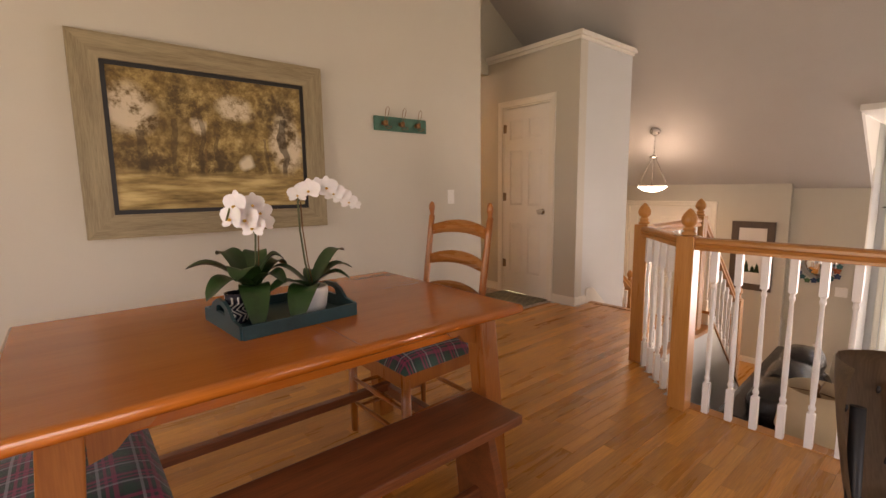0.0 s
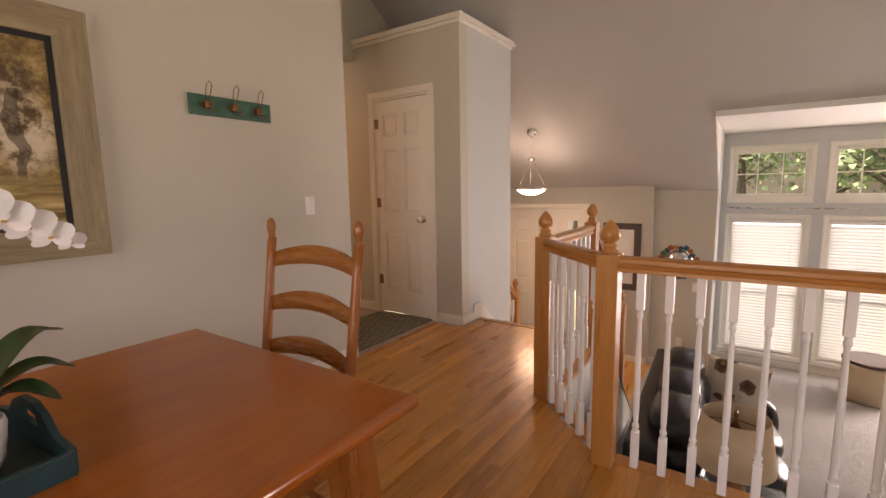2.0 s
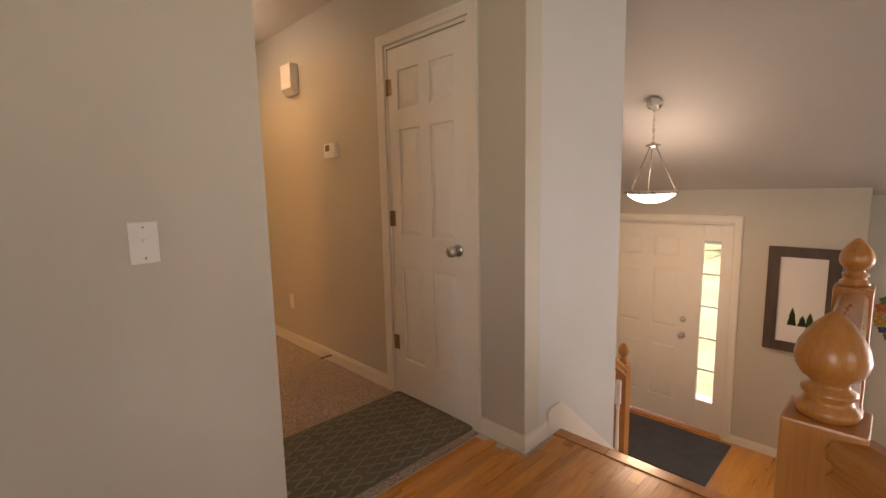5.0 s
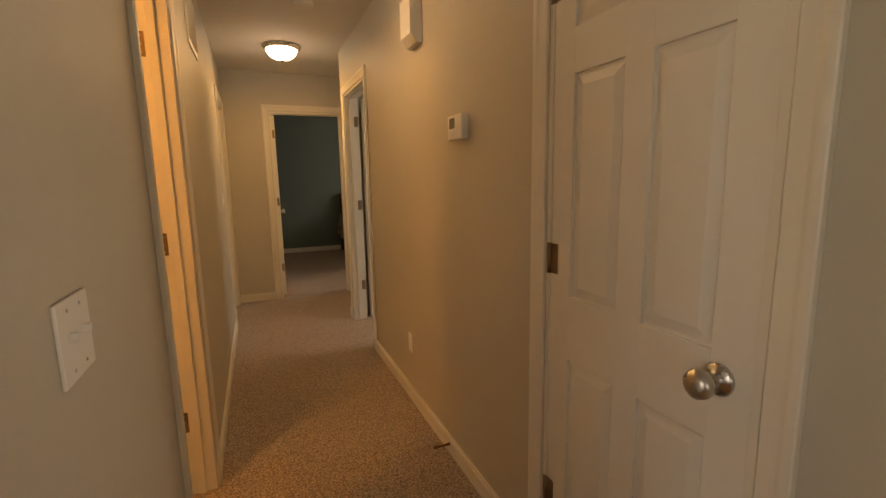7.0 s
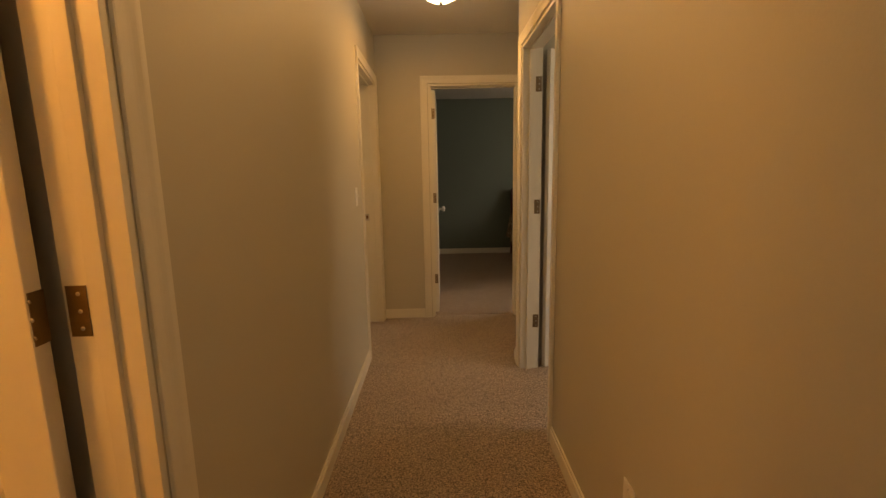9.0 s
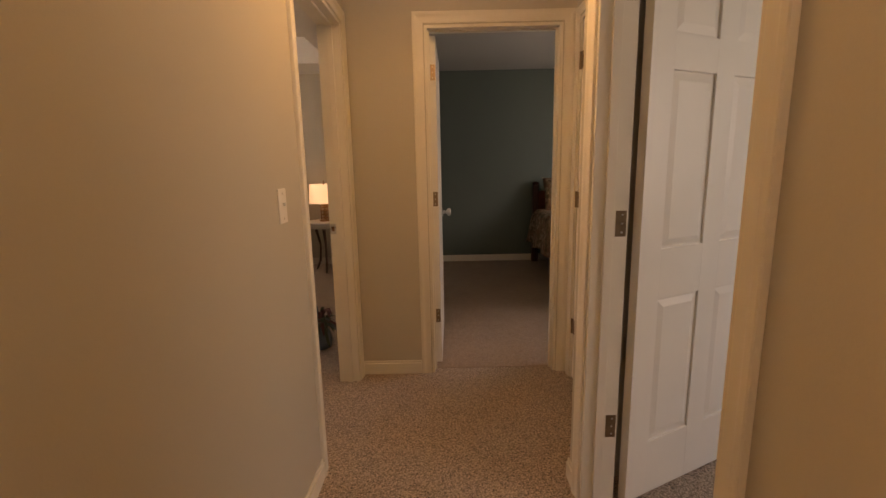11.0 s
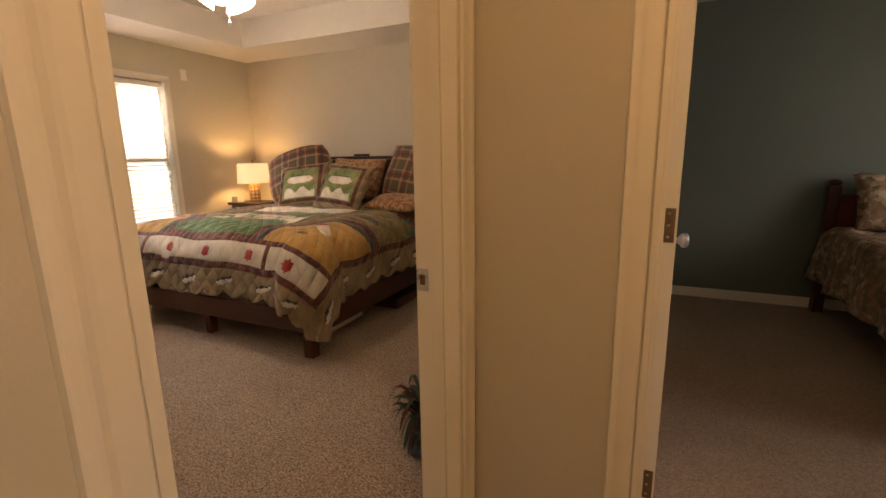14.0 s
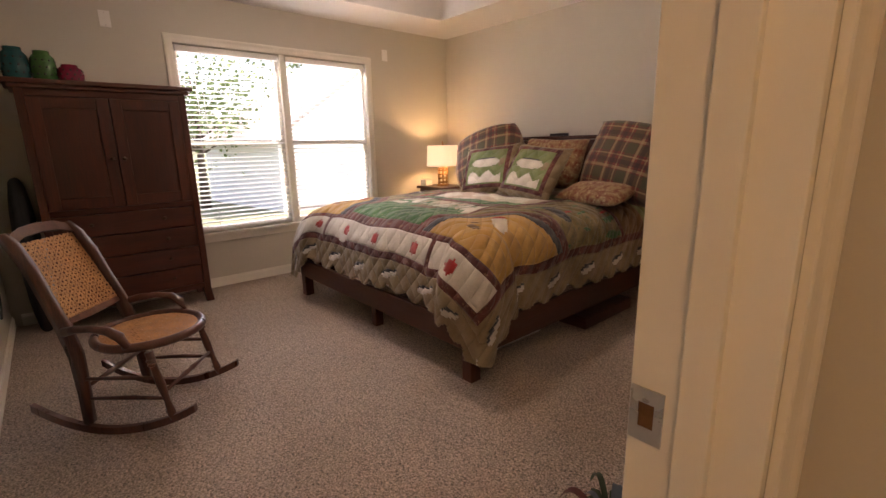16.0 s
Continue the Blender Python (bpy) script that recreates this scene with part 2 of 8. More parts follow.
def add_tube(bm, pts, radius, seg=8, closed=False, taper=None):
    pts = [Vector(p) for p in pts]
    rings, n = [], len(pts)
    up = Vector((0.13, 0.27, 0.95))
    for i, p in enumerate(pts):
        a = pts[(i - 1) % n] if (closed or i) else p
        b = pts[(i + 1) % n] if (closed or i < n - 1) else p
        d = (b - a).normalized()
        s = d.cross(up)
        s = s.normalized() if s.length > 1e-4 else Vector((1, 0, 0))
        u = s.cross(d).normalized()
        r = radius if taper is None else radius * taper[i]
        rings.append([bm.verts.new(p + r * (math.cos(6.28318 * k / seg) * s + math.sin(6.28318 * k / seg) * u)) for k in range(seg)])
    pairs = list(zip(rings, rings[1:])) + ([(rings[-1], rings[0])] if closed else [])
    for a, b in pairs:
        for k in range(seg):
            f = bm.faces.new((a[k], a[(k + 1) % seg], b[(k + 1) % seg], b[k]))
            f.smooth = True
    if not closed:
        bm.faces.new(rings[0][::-1])
        bm.faces.new(rings[-1])
    return [v for r in rings for v in r]


def mesh_of(name, bm):
    bmesh.ops.recalc_face_normals(bm, faces=bm.faces)
    me = bpy.data.meshes.new(name)
    bm.to_mesh(me)
    bm.free()
    return me


def part(name, bm, material, parent=None, label="", at=None):
    me = mesh_of(name, bm)
    if material is not None:
        me.materials.append(M[material] if isinstance(material, str) else material)
    o = new(name, me)
    if at is not None:
        o.matrix_basis = at
    if parent is not None:
        o.parent = parent
    if label:
        o["label"] = label
    return o


def boxes(name, material, parent, *dims, bevel=0.0, label="", at=None):
    bm = bmesh.new()
    for d in dims:
        add_box(bm, *d, bevel=bevel)
    return part(name, bm, material, parent, label, at)


def thing(name, m, label, category, group=""):
    e = new(name)
    e.empty_display_size = 0.1
    e.matrix_basis = m
    return tagged(e, label, category, group)


def setting(name, material, *dims, label="", bevel=0.0):
    o = boxes(name, material, None, *dims, bevel=bevel)
    return tagged(o, label, kind="structure")


def wall_dims(axis, c0, c1, a0, a1, z0, z1, holes=()):
    """Boxes of a wall between c0 and c1 across, from a0 to a1 along, with holes (a, b, low, high)."""
    out, a = [], a0
    for h0, h1, lo, hi in sorted(holes):
        if h0 > a:
            out.append((a, h0, z0, z1))
        if lo > z0:
            out.append((h0, h1, z0, lo))
        if hi < z1:
            out.append((h0, h1, hi, z1))
        a = h1
    if a < a1:
        out.append((a, a1, z0, z1))
    if axis == 'y':
        return [(c0, c1, p, q, r, s) for p, q, r, s in out]
    return [(p, q, c0, c1, r, s) for p, q, r, s in out]


LOW = -1.22          # level of the foyer and the living room
HALL_L, HALL_R = 2.75, 3.785
END_Y = 7.485
DH = 2.045           # height of door openings
# ---------------- walls ----------------
setting("wall_dining", "wall", *wall_dims('x', 2.62, 2.74, -3.12, 2.75, 0, 4.5), label="greige painted wall behind the dining table")
setting("wall_hall_left", "wall", *wall_dims('y', 2.63, 2.75, 2.74, 3.54, 0, 4.5),
        *wall_dims('y', 2.63, 2.75, 3.54, END_Y, 0, 2.5, [(3.62, 4.25, 0, DH), (6.59, 7.40, 0, DH)]), label="greige painted hallway wall")
setting("wall_hall_right", "wall", *wall_dims('y', 3.785, 3.905, 2.346, 6.50, 0, 2.56, [(2.672, 3.31, 0, DH), (5.56, 6.36, 0, DH)]),
        label="greige painted hallway wall with closet door")
setting("wall_closet_side", "wall_blue", (3.905, 4.74, 2.346, 2.466, LOW, 2.56), (4.62, 4.74, 2.466, 3.54, LOW, 2.56), label="painted side wall of the closet by the stairs")
setting("closet_top", "wall", (3.80, 4.72, 2.36, 3.54, 2.56, 2.612), label="ledge on top of the closet")
setting("wall_recess", "wall", (3.905, 4.15, 6.50, 6.62, 0, 2.5), *wall_dims('y', 4.03, 4.15, 6.62, END_Y, 0, 2.5, [(6.885, 7.40, 0, DH)]), label="greige wall with linen closet door")
setting("wall_hall_end", "wall", *wall_dims('x', END_Y, 7.605, 2.63, 4.17, 0, 2.5, [(3.19, 3.96, 0, DH)]), label="greige painted end wall of the hallway")
setting("wall_header", "wall", (2.63, 4.62, 3.54, 3.66, 2.44, 4.5), (4.62, 7.02, 3.54, 3.66, LOW, 4.5), label="greige wall above the hallway opening")
setting("ceiling_hall", "ceiling_white", (2.63, 4.2, 3.66, 7.6, 2.44, 2.54), label="white textured hallway ceiling")
# bedroom
setting("wall_bedroom_window", "wall", *wall_dims('y', -1.63, -1.51, 6.5, 10.92, 0, 2.8, [(7.88, 9.66, 0.50, 2.06)]), label="greige bedroom wall with the window")
setting("wall_bedroom_head", "wall", (-1.51, 2.75, 10.80, 10.92, 0, 2.8), label="greige bedroom wall behind the bed")
setting("wall_bedroom_near", "wall", (-1.51, 2.63, 6.48, 6.60, 0, 2.8), label="greige bedroom wall by the door")
setting("wall_bedroom_right", "wall", (2.63, 2.75, 7.605, 10.80, 0, 2.8), label="greige bedroom side wall")
setting("ceiling_bedroom", "ceiling_white", (-1.51, -0.92, 6.65, 10.8, 2.44, 2.80), (2.05, 2.63, 6.65, 10.8, 2.44, 2.80),
        (-0.92, 2.05, 10.21, 10.8, 2.44, 2.80), (-0.92, 2.05, 6.60, 7.25, 2.44, 2.80), (-1.51, 2.63, 6.60, 10.8, 2.72, 2.86), label="white tray ceiling")
# green bedroom and office
setting("wall_green_left", "green", (2.75, 3.10, 7.605, 10.80, 0, 2.5), label="dark green painted wall")
setting("wall_green_far", "green", (2.75, 6.6, 10.80, 10.92, 0, 2.5), label="dark green painted wall behind the bed")
setting("wall_green_right", "green", *wall_dims('y', 6.5, 6.62, 7.605, 10.80, 0, 2.5, [(8.2, 9.6, 0.9, 2.1)]), label="dark green painted wall with a window")
setting("wall_green_near", "green", (4.17, 6.5, 7.485, 7.605, 0, 2.5), label="dark green painted wall")
setting("ceiling_green", "ceiling", (3.1, 6.5, 7.605, 10.8, 2.44, 2.54), label="ceiling of the green bedroom")
setting("wall_office_far", "green", (4.17, 6.5, 6.85, 6.97, 0, 2.5), label="dark green painted office wall")
setting("wall_office_right", "wall", *wall_dims('y', 6.5, 6.62, 3.66, 6.97, 0, 2.5, [(4.4, 6.0, 0.9, 2.1)]), label="office wall with a window")
setting("ceiling_office", "ceiling_white", (3.905, 6.5, 3.66, 6.85, 2.44, 2.54), label="office ceiling")
# bathroom behind the first door
setting("wall_bath", "wall", (0.9, 1.02, 2.74, 5.0, 0, 2.5), (1.02, 2.63, 5.0, 5.12, 0, 2.5), label="bathroom walls")
# added wall close behind the open leaf, keeps bulb light out of the hinge gap
setting("wall_bath", "wall", (0.9, 2.612, 4.27, 4.37, 0.0, 2.438), label="added wall behind the bathroom door that shades the hinge gap")
setting("ceiling_bath", "ceiling_white", (0.9, 2.63, 2.74, 5.12, 2.44, 2.54), label="bathroom ceiling")
# dining and kitchen shell
setting("wall_rear", "wall", *wall_dims('y', -3.12, -3.0, -3.62, 2.62, 0, 4.5, [(-0.9, 1.9, 0.1, 2.3)]), label="rear wall with glazed opening")
setting("wall_kitchen", "wall", *wall_dims('x', -3.62, -3.5, -3.0, 2.5, 0, 4.5, [(-1.0, 1.4, 0.8, 2.4)]), label="kitchen wall with window opening")
setting("half_wall", "wall", (2.38, 2.52, -1.60, -0.16, 0, 1.03), label="greige half wall beside the railing")
setting("half_wall_cap", "trim", (2.34, 2.56, -1.62, -0.125, 1.03, 1.062), bevel=0.008, label="white cap on the half wall")
setting("wall_kitchen_side", "wall", (2.38, 2.52, -3.5, -1.62, LOW, 4.5), label="kitchen side wall")
# foyer and living room
setting("wall_front", "wall", *wall_dims('y', 6.90, 7.02, 1.35, 3.54, LOW, 1.35, [(2.24, 3.46, LOW, 0.885)]), label="warm greige foyer wall with the front door")
setting("wall_wreath", "wall", (6.99, 7.11, 0.64, 1.35, LOW, 1.35), label="greige living room wall")
setting("wall_bay_side", "wall_blue", (7.11, 7.82, 0.64, 0.76, LOW, 2.05), label="pale side wall of the window bay")
BAY = [(-0.27, 0.51), (-1.29, -0.51), (-2.31, -1.53)]      # the tall windows of the bay, along y
setting("wall_bay", "wall_blue", *wall_dims('y', 7.70, 7.82, -3.4, 0.64, LOW, 0.86, [(a, b, -1.05, 0.74) for a, b in BAY]),
        *wall_dims('y', 7.70, 7.82, -3.4, 0.64, 0.86, 2.05, [(a, b, 1.02, 1.62) for a, b in BAY]), label="pale blue grey bay wall with tall windows")
setting("wall_living_far", "wall", (2.52, 7.82, -4.62, -4.5, LOW, 4.5), (7.70, 7.82, -4.5, -3.4, LOW, 2.05), label="living room end wall")
setting("ceiling_bay", "ceiling_white", (5.80, 7.82, -3.4, 0.64, 1.86, 2.05), label="flat white ceiling of the window bay")
SL = 0.66


def slope_z(x):
    return 1.19 + SL * (6.9 - x)


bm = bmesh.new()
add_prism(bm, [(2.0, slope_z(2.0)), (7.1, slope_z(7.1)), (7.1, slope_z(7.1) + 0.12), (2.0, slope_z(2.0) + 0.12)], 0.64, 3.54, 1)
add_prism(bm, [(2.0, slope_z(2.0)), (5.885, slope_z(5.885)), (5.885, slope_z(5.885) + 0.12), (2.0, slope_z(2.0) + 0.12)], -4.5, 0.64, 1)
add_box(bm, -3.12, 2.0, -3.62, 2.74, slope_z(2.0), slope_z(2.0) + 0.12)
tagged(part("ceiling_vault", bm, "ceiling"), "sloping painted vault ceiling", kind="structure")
bm = bmesh.new()
add_prism(bm, [(5.885, 1.86), (7.11, 1.86), (7.11, slope_z(7.11)), (6.99, slope_z(6.99))], 0.642, 0.70, 1)
tagged(part("wall_bay_cheek", bm, "ceiling_white"), "white triangular cheek of the window bay", kind="structure")
# ---------------- floors ----------------
bm = bmesh.new()
add_prism(bm, [(-3.12, -3.62), (2.47, -3.62), (2.47, 0.745), (2.92, 1.195), (4.06, 1.195), (4.06, 2.346), (3.785, 2.346), (3.785, 2.62), (-3.12, 2.62)], LOW, -0.006, 2)
tagged(part("floor_dining", bm, "wall_blue"), "raised platform under the oak floor", kind="structure")
setting("floor_hall", "carpet", (2.75, 3.785, 2.62, 3.66, -0.1, 0.0), (2.63, 4.2, 3.66, END_Y + 0.06, -0.1, 0.0), label="beige cut pile carpet of the hallway")
setting("floor_bedroom", "carpet", (-1.63, 2.63, 6.5, 10.92, -0.1, 0.0), label="beige cut pile bedroom carpet")
setting("floor_green_room", "carpet_tan", (2.63, 6.62, END_Y + 0.06, 10.92, -0.1, 0.003), label="plain tan carpet of the green bedroom")
setting("floor_office", "carpet", (4.2, 6.62, 3.66, END_Y, -0.1, 0.0), label="beige office carpet")
setting("floor_bath", "carpet", (0.9, 2.63, 2.74, 6.5, -0.1, 0.0), label="pale bathroom floor")
setting("floor_living", "carpet_living", (2.3, 7.82, -4.62, 3.66, LOW - 0.1, LOW), label="light grey living room carpet")
setting("floor_foyer", "oak", (4.9, 6.9, 1.30, 3.54, LOW, LOW + 0.006), label="oak floor of the foyer")
# ---------------- doors, trim ----------------


def casing(name, axis, face, out, a0, a1, z0, h, w=0.064, t=0.016):
    """A moulded architrave, mitred at its upper corners; out is +1 or -1, the way it stands proud."""
    prof = [(0.004, 0.0005), (0.004, t * 0.50), (0.007, t * 0.60), (w * 0.45, t * 0.66), (w * 0.58, t * 0.74), (w * 0.72, t * 0.96), (w * 0.80, t), (w - 0.003, t), (w, t - 0.003), (w, 0.0005)]
    bm = bmesh.new()
    rings = []
    for o, d in prof:
        p = face + out * d
        rings.append([bm.verts.new((p, u, z) if axis == 'y' else (u, p, z)) for u, z in ((a0 - o, z0), (a0 - o, h + o), (a1 + o, h + o), (a1 + o, z0))])
    for p, q in zip(rings, rings[1:]):
        for k in range(3):
            bm.faces.new((p[k], p[k + 1], q[k + 1], q[k]))
    for k in (0, 3):
        bm.faces.new([r[k] for r in rings])
    return tagged(part(name, bm, "trim"), "cream white moulded door casing", kind="structure")


def jamb(name, axis, c0, c1, a0, a1, h, stop, z0=0.0):
    """The lining of an opening with a stop bead at the given place across the wall."""
    bm = bmesh.new()
    th = 0.018
    def put(lo, hi, za, zb, p, q):
        add_box(bm, *((p, q, lo, hi) if axis == 'y' else (lo, hi, p, q)), za, zb, bevel=0.0015)
    for p, q, d in ((c0 - 0.001, c1 + 0.001, th), (stop, stop + 0.03, th + 0.011)):
        put(a0 + 0.001, a0 + d, z0, h - 0.001, p, q)
        put(a1 - d, a1 - 0.001, z0, h - 0.001, p, q)
        put(a0 + d, a1 - d, h - d, h - 0.001, p, q)
    return tagged(part(name, bm, "trim"), "cream white door jamb lining", kind="structure")


def add_knob(parent, x, z, side, t=0.0175):
    bm = bmesh.new()
    m = Matrix.Translation((x, side * t, z)) @ pose(0, 0, 0, -90 * side)
    add_lathe(bm, [(0.032, 0.0), (0.033, 0.004), (0.028, 0.009), (0.013, 0.012), (0.0115, 0.03), (0.016, 0.036), (0.0265, 0.044), (0.0295, 0.054), (0.027, 0.064), (0.016, 0.070), (0.004, 0.0715)], 24, m)
    return part("knob", bm, "nickel", parent, "satin nickel round knob")


def six_panel(name, m, w, h, label, knobs=(-1, 1), knob_z=0.93, hinge_side=0, hinges=(0.33, 1.08, 1.82), mat="door", number="", knob_mat="nickel"):
    """A moulded six panel door leaf: hinge edge at x = 0, free edge at x = w, faces towards -y and +y."""
    root = tagged(thing(name, m, label, "door"), kind="structure") if number else thing(name, m, label, "door")
    t = 0.0175
    s, mu = 0.108 * w / 0.76, 0.10 * w / 0.76
    cols = [(s, (w - mu) / 2), ((w + mu) / 2, w - s)]
    k = h / 2.03
    rows = [(0.235 * k, 0.80 * k), (0.985 * k, 1.585 * k), (1.70 * k, 1.905 * k)]
    bm = bmesh.new()
    add_box(bm, 0.002, w - 0.002, -t * 0.45, t * 0.45, 0.012, h - 0.002)
    xs = [(0.0, s), cols[0][1:] + (cols[1][0],), (w - s, w)]
    for a, b in xs:
        add_box(bm, a, b, -t, t, 0.01, h, bevel=0.0022)
    zs = [0.01] + [v for r in rows for v in r] + [h]
    for a, b in zip(zs[::2], zs[1::2]):
        for c in cols:
            add_box(bm, c[0] - 0.001, c[1] + 0.001, -t + 0.0003, t - 0.0003, a, b, bevel=0.0022)
    part("slab", bm, mat, root)
    for c in cols:
        for r in rows:
            bm = bmesh.new()
            a, b, z0, z1 = c[0] + 0.007, c[1] - 0.007, r[0] + 0.007, r[1] - 0.007
            for side in (-1, 1):
                base, top, i = side * t * 0.46, side * t * 0.92, 0.026
                o = [bm.verts.new((x, base, z)) for x, z in ((a, z0), (b, z0), (b, z1), (a, z1))]
                n = [bm.verts.new((x, top, z)) for x, z in ((a + i, z0 + i), (b - i, z0 + i), (b - i, z1 - i), (a + i, z1 - i))]
                bm.faces.new(n)
                for j in range(4):
                    bm.faces.new((o[j], o[(j + 1) % 4], n[(j + 1) % 4], n[j]))
            part("panel", bm, mat, root)
    for sd in knobs:
        add_knob(root, w - 0.065, knob_z, sd)
    if hinge_side:
        for z in hinges:
            bm = bmesh.new()
            add_lathe(bm, [(0.007, -0.045), (0.007, 0.045)], 10, Matrix.Translation((-0.004, hinge_side * (t + 0.004), z)))
            add_box(bm, 0.0, 0.032, *sorted((hinge_side * (t + 0.0005), hinge_side * (t + 0.003))), z - 0.044, z + 0.044)
            part("hinge", bm, "brass", root, "aged metal butt hinge")
    return root


def leaf_hinge(axis, x, y, z, sx, sy):
    """The plate of a butt hinge let into a jamb, with its knuckle: a flat plate sx by sy."""
    root = thing("hinge", Matrix.Translation((x, y, z)), "aged brass butt hinge on the door jamb", "hinge", "door hinges")
    bm = bmesh.new()
    add_box(bm, -sx / 2, sx / 2, -sy / 2, sy / 2, -0.044, 0.044, bevel=min(sx, sy) * 0.3)
    part("plate", bm, "brass", root)
    for dz in (-0.03, 0.0, 0.03):
        bm = bmesh.new()
        add_lathe(bm, [(0.0042, -0.001), (0.0036, 0.001), (0.001, 0.0014)], 8, Matrix.Translation((sx * 0.1, -sy / 2, dz)) @ pose(0, 0, 0, 90))
        part("screw", bm, "nickel", root)
    return root


# closed closet door by the stairs: opens to the hall, hinges at the far edge
casing("trim_closet", 'y', HALL_R, -1, 2.672, 3.31, 0, DH)
jamb("door_frame_closet", 'y', 3.785, 3.905, 2.672, 3.31, DH, 3.83)
six_panel("door_1", pose(3.806, 3.292, 0.0, 0, 0, -90), 0.601, 2.022, "closed white six panel closet door with nickel knob", (-1,), hinge_side=-1, number="1")
# bathroom door, open into the room, hinged at the far jamb
casing("trim_bath", 'y', HALL_L, 1, 3.62, 4.25, 0, DH)
jamb("door_frame_bath", 'y', 2.63, 2.75, 3.62, 4.25, DH, 2.68)
six_panel("door_2", pose(2.612, 4.198, 0.0, 0, 0, 184), 0.595, 2.022, "white six panel bathroom door standing open", (-1, 1), number="2")
for z in (0.33, 1.08, 1.82):
    leaf_hinge('y', 2.652, 4.2308, z, 0.034, 0.0022)
    leaf_hinge('x', 2.6135, 4.199, z, 0.0022, 0.03)
# office door, open past a right angle
casing("trim_office", 'y', HALL_R, -1, 5.56, 6.36, 0, DH)
jamb("door_frame_office", 'y', 3.785, 3.905, 5.56, 6.36, DH, 3.825)
six_panel("door_3", pose(3.942, 6.352, 0.0, 0, 0, 26.5), 0.76, 2.022, "white six panel office door standing wide open", (-1, 1), number="3")
for z in (0.33, 1.08, 1.82):
    leaf_hinge('y', 3.882, 6.3408, z, 0.036, 0.0022)
# linen closet in the recess
casing("trim_linen", 'y', 4.03, -1, 6.885, 7.40, 0, DH, 0.05)
jamb("door_frame_linen", 'y', 4.03, 4.15, 6.885, 7.40, DH, 4.08)
six_panel("door_4", pose(4.052, 7.382, 0.0, 0, 0, -90), 0.479, 2.022, "closed white six panel linen closet door", (-1,), hinge_side=-1, number="4")
# green bedroom, open against its left wall
casing("trim_green_room", 'x', END_Y, -1, 3.19, 3.96, 0, DH)
jamb("door_frame_green_room", 'x', 7.485, 7.605, 3.19, 3.96, DH, 7.53)
six_panel("door_5", pose(3.234, 7.618, 0.0, 0, 0, 89), 0.735, 2.022, "white six panel bedroom door standing open", (-1, 1), number="5")
for z in (0.33, 1.08, 1.82):
    leaf_hinge('x', 3.228, 7.6168, z, 0.036, 0.0022)
# bedroom door, hinged at the near jamb, open into the room
casing("trim_bedroom", 'y', HALL_L, 1, 6.59, 7.40, 0, DH)
jamb("door_frame_bedroom", 'y', 2.63, 2.75, 6.59, 7.40, DH, 2.68)
six_panel("door_6", pose(2.602, 6.654, 0.0, 0, 0, 180), 0.745, 2.022, "white six panel bedroom door standing open", (), number="6")
for z in (0.33, 1.08, 1.82):
    leaf_hinge('x', 2.6035, 6.652, z, 0.0022, 0.03)
plate = thing("strike_plate", Matrix.Translation((2.648, 7.381, 0.94)), "worn nickel strike plate on the door jamb", "strike plate")
boxes("plate", "nickel", plate, (-0.017, 0.017, -0.0012, 0.0012, -0.03, -0.014), (-0.017, 0.017, -0.0012, 0.0012, 0.014, 0.03), (-0.017, -0.008, -0.0012, 0.0012, -0.014, 0.014), (0.008, 0.017, -0.0012, 0.0012, -0.014, 0.014))
boxes("latch_hole", "bronze", plate, (-0.008, 0.008, 0.0, 0.001, -0.014, 0.014))

# front door with a sidelight
fy0, fy1, fz1 = 2.24, 3.46, 0.885
casing("trim_front_door", 'y', 6.90, -1, fy0, fy1, LOW, fz1, 0.07, 0.02)
jamb("door_frame_front", 'y', 6.90, 7.02, fy0, fy1, fz1, 6.96, LOW)
six_panel("door_7", pose(6.95, 3.438, LOW + 0.02, 0, 0, -90), 0.86, 2.06, "cream six panel front door with a deadbolt", (-1,), number="7", knob_z=0.94)
bm = bmesh.new()
add_lathe(bm, [(0.03, 0), (0.03, 0.008), (0.02, 0.014), (0.006, 0.016)], 18, Matrix.Translation((6.932, 2.645, LOW + 1.12)) @ pose(0, 0, 0, 0, -90))
tagged(part("deadbolt", bm, "nickel"), "round nickel deadbolt on the front door", "deadbolt")
side = thing("sidelight_window", Matrix.Translation((6.95, 2.258, LOW)), "narrow sidelight window with grille bars beside the front door", "window")
boxes("sidelight_frame", "door", side, (-0.02, 0.02, 0.0, 0.085, 0.02, 2.08), (-0.02, 0.02, 0.235, 0.32, 0.02, 2.08), (-0.02, 0.02, 0.085, 0.235, 0.02, 0.32), (-0.02, 0.02, 0.085, 0.235, 1.93, 2.08), bevel=0.003)
boxes("pane", "glass", side, (-0.003, 0.003, 0.085, 0.235, 0.32, 1.93)).visible_shadow = False
for z in (0.64, 0.96, 1.28, 1.6):
    boxes("grille_bar", "door", side, (-0.008, 0.008, 0.085, 0.235, z - 0.008, z + 0.008))
setting("threshold", "oak_rail_x", (6.86, 7.02, 2.24, 3.46, LOW, LOW + 0.018), label="oak threshold under the front door")

# baseboards
def baseboard(name, runs):
    bm = bmesh.new()
    for axis, face, out, a0, a1, z0 in runs:
        for th, za, zb in ((0.013, 0.0, 0.07), (0.008, 0.07, 0.086)):
            p, q = sorted((face, face + out * th))
            add_box(bm, *((p, q, a0, a1) if axis == 'y' else (a0, a1, p, q)), z0 + za, z0 + zb, bevel=0.0025)
    return tagged(part(name, bm, "trim"), "white painted baseboard", kind="structure")


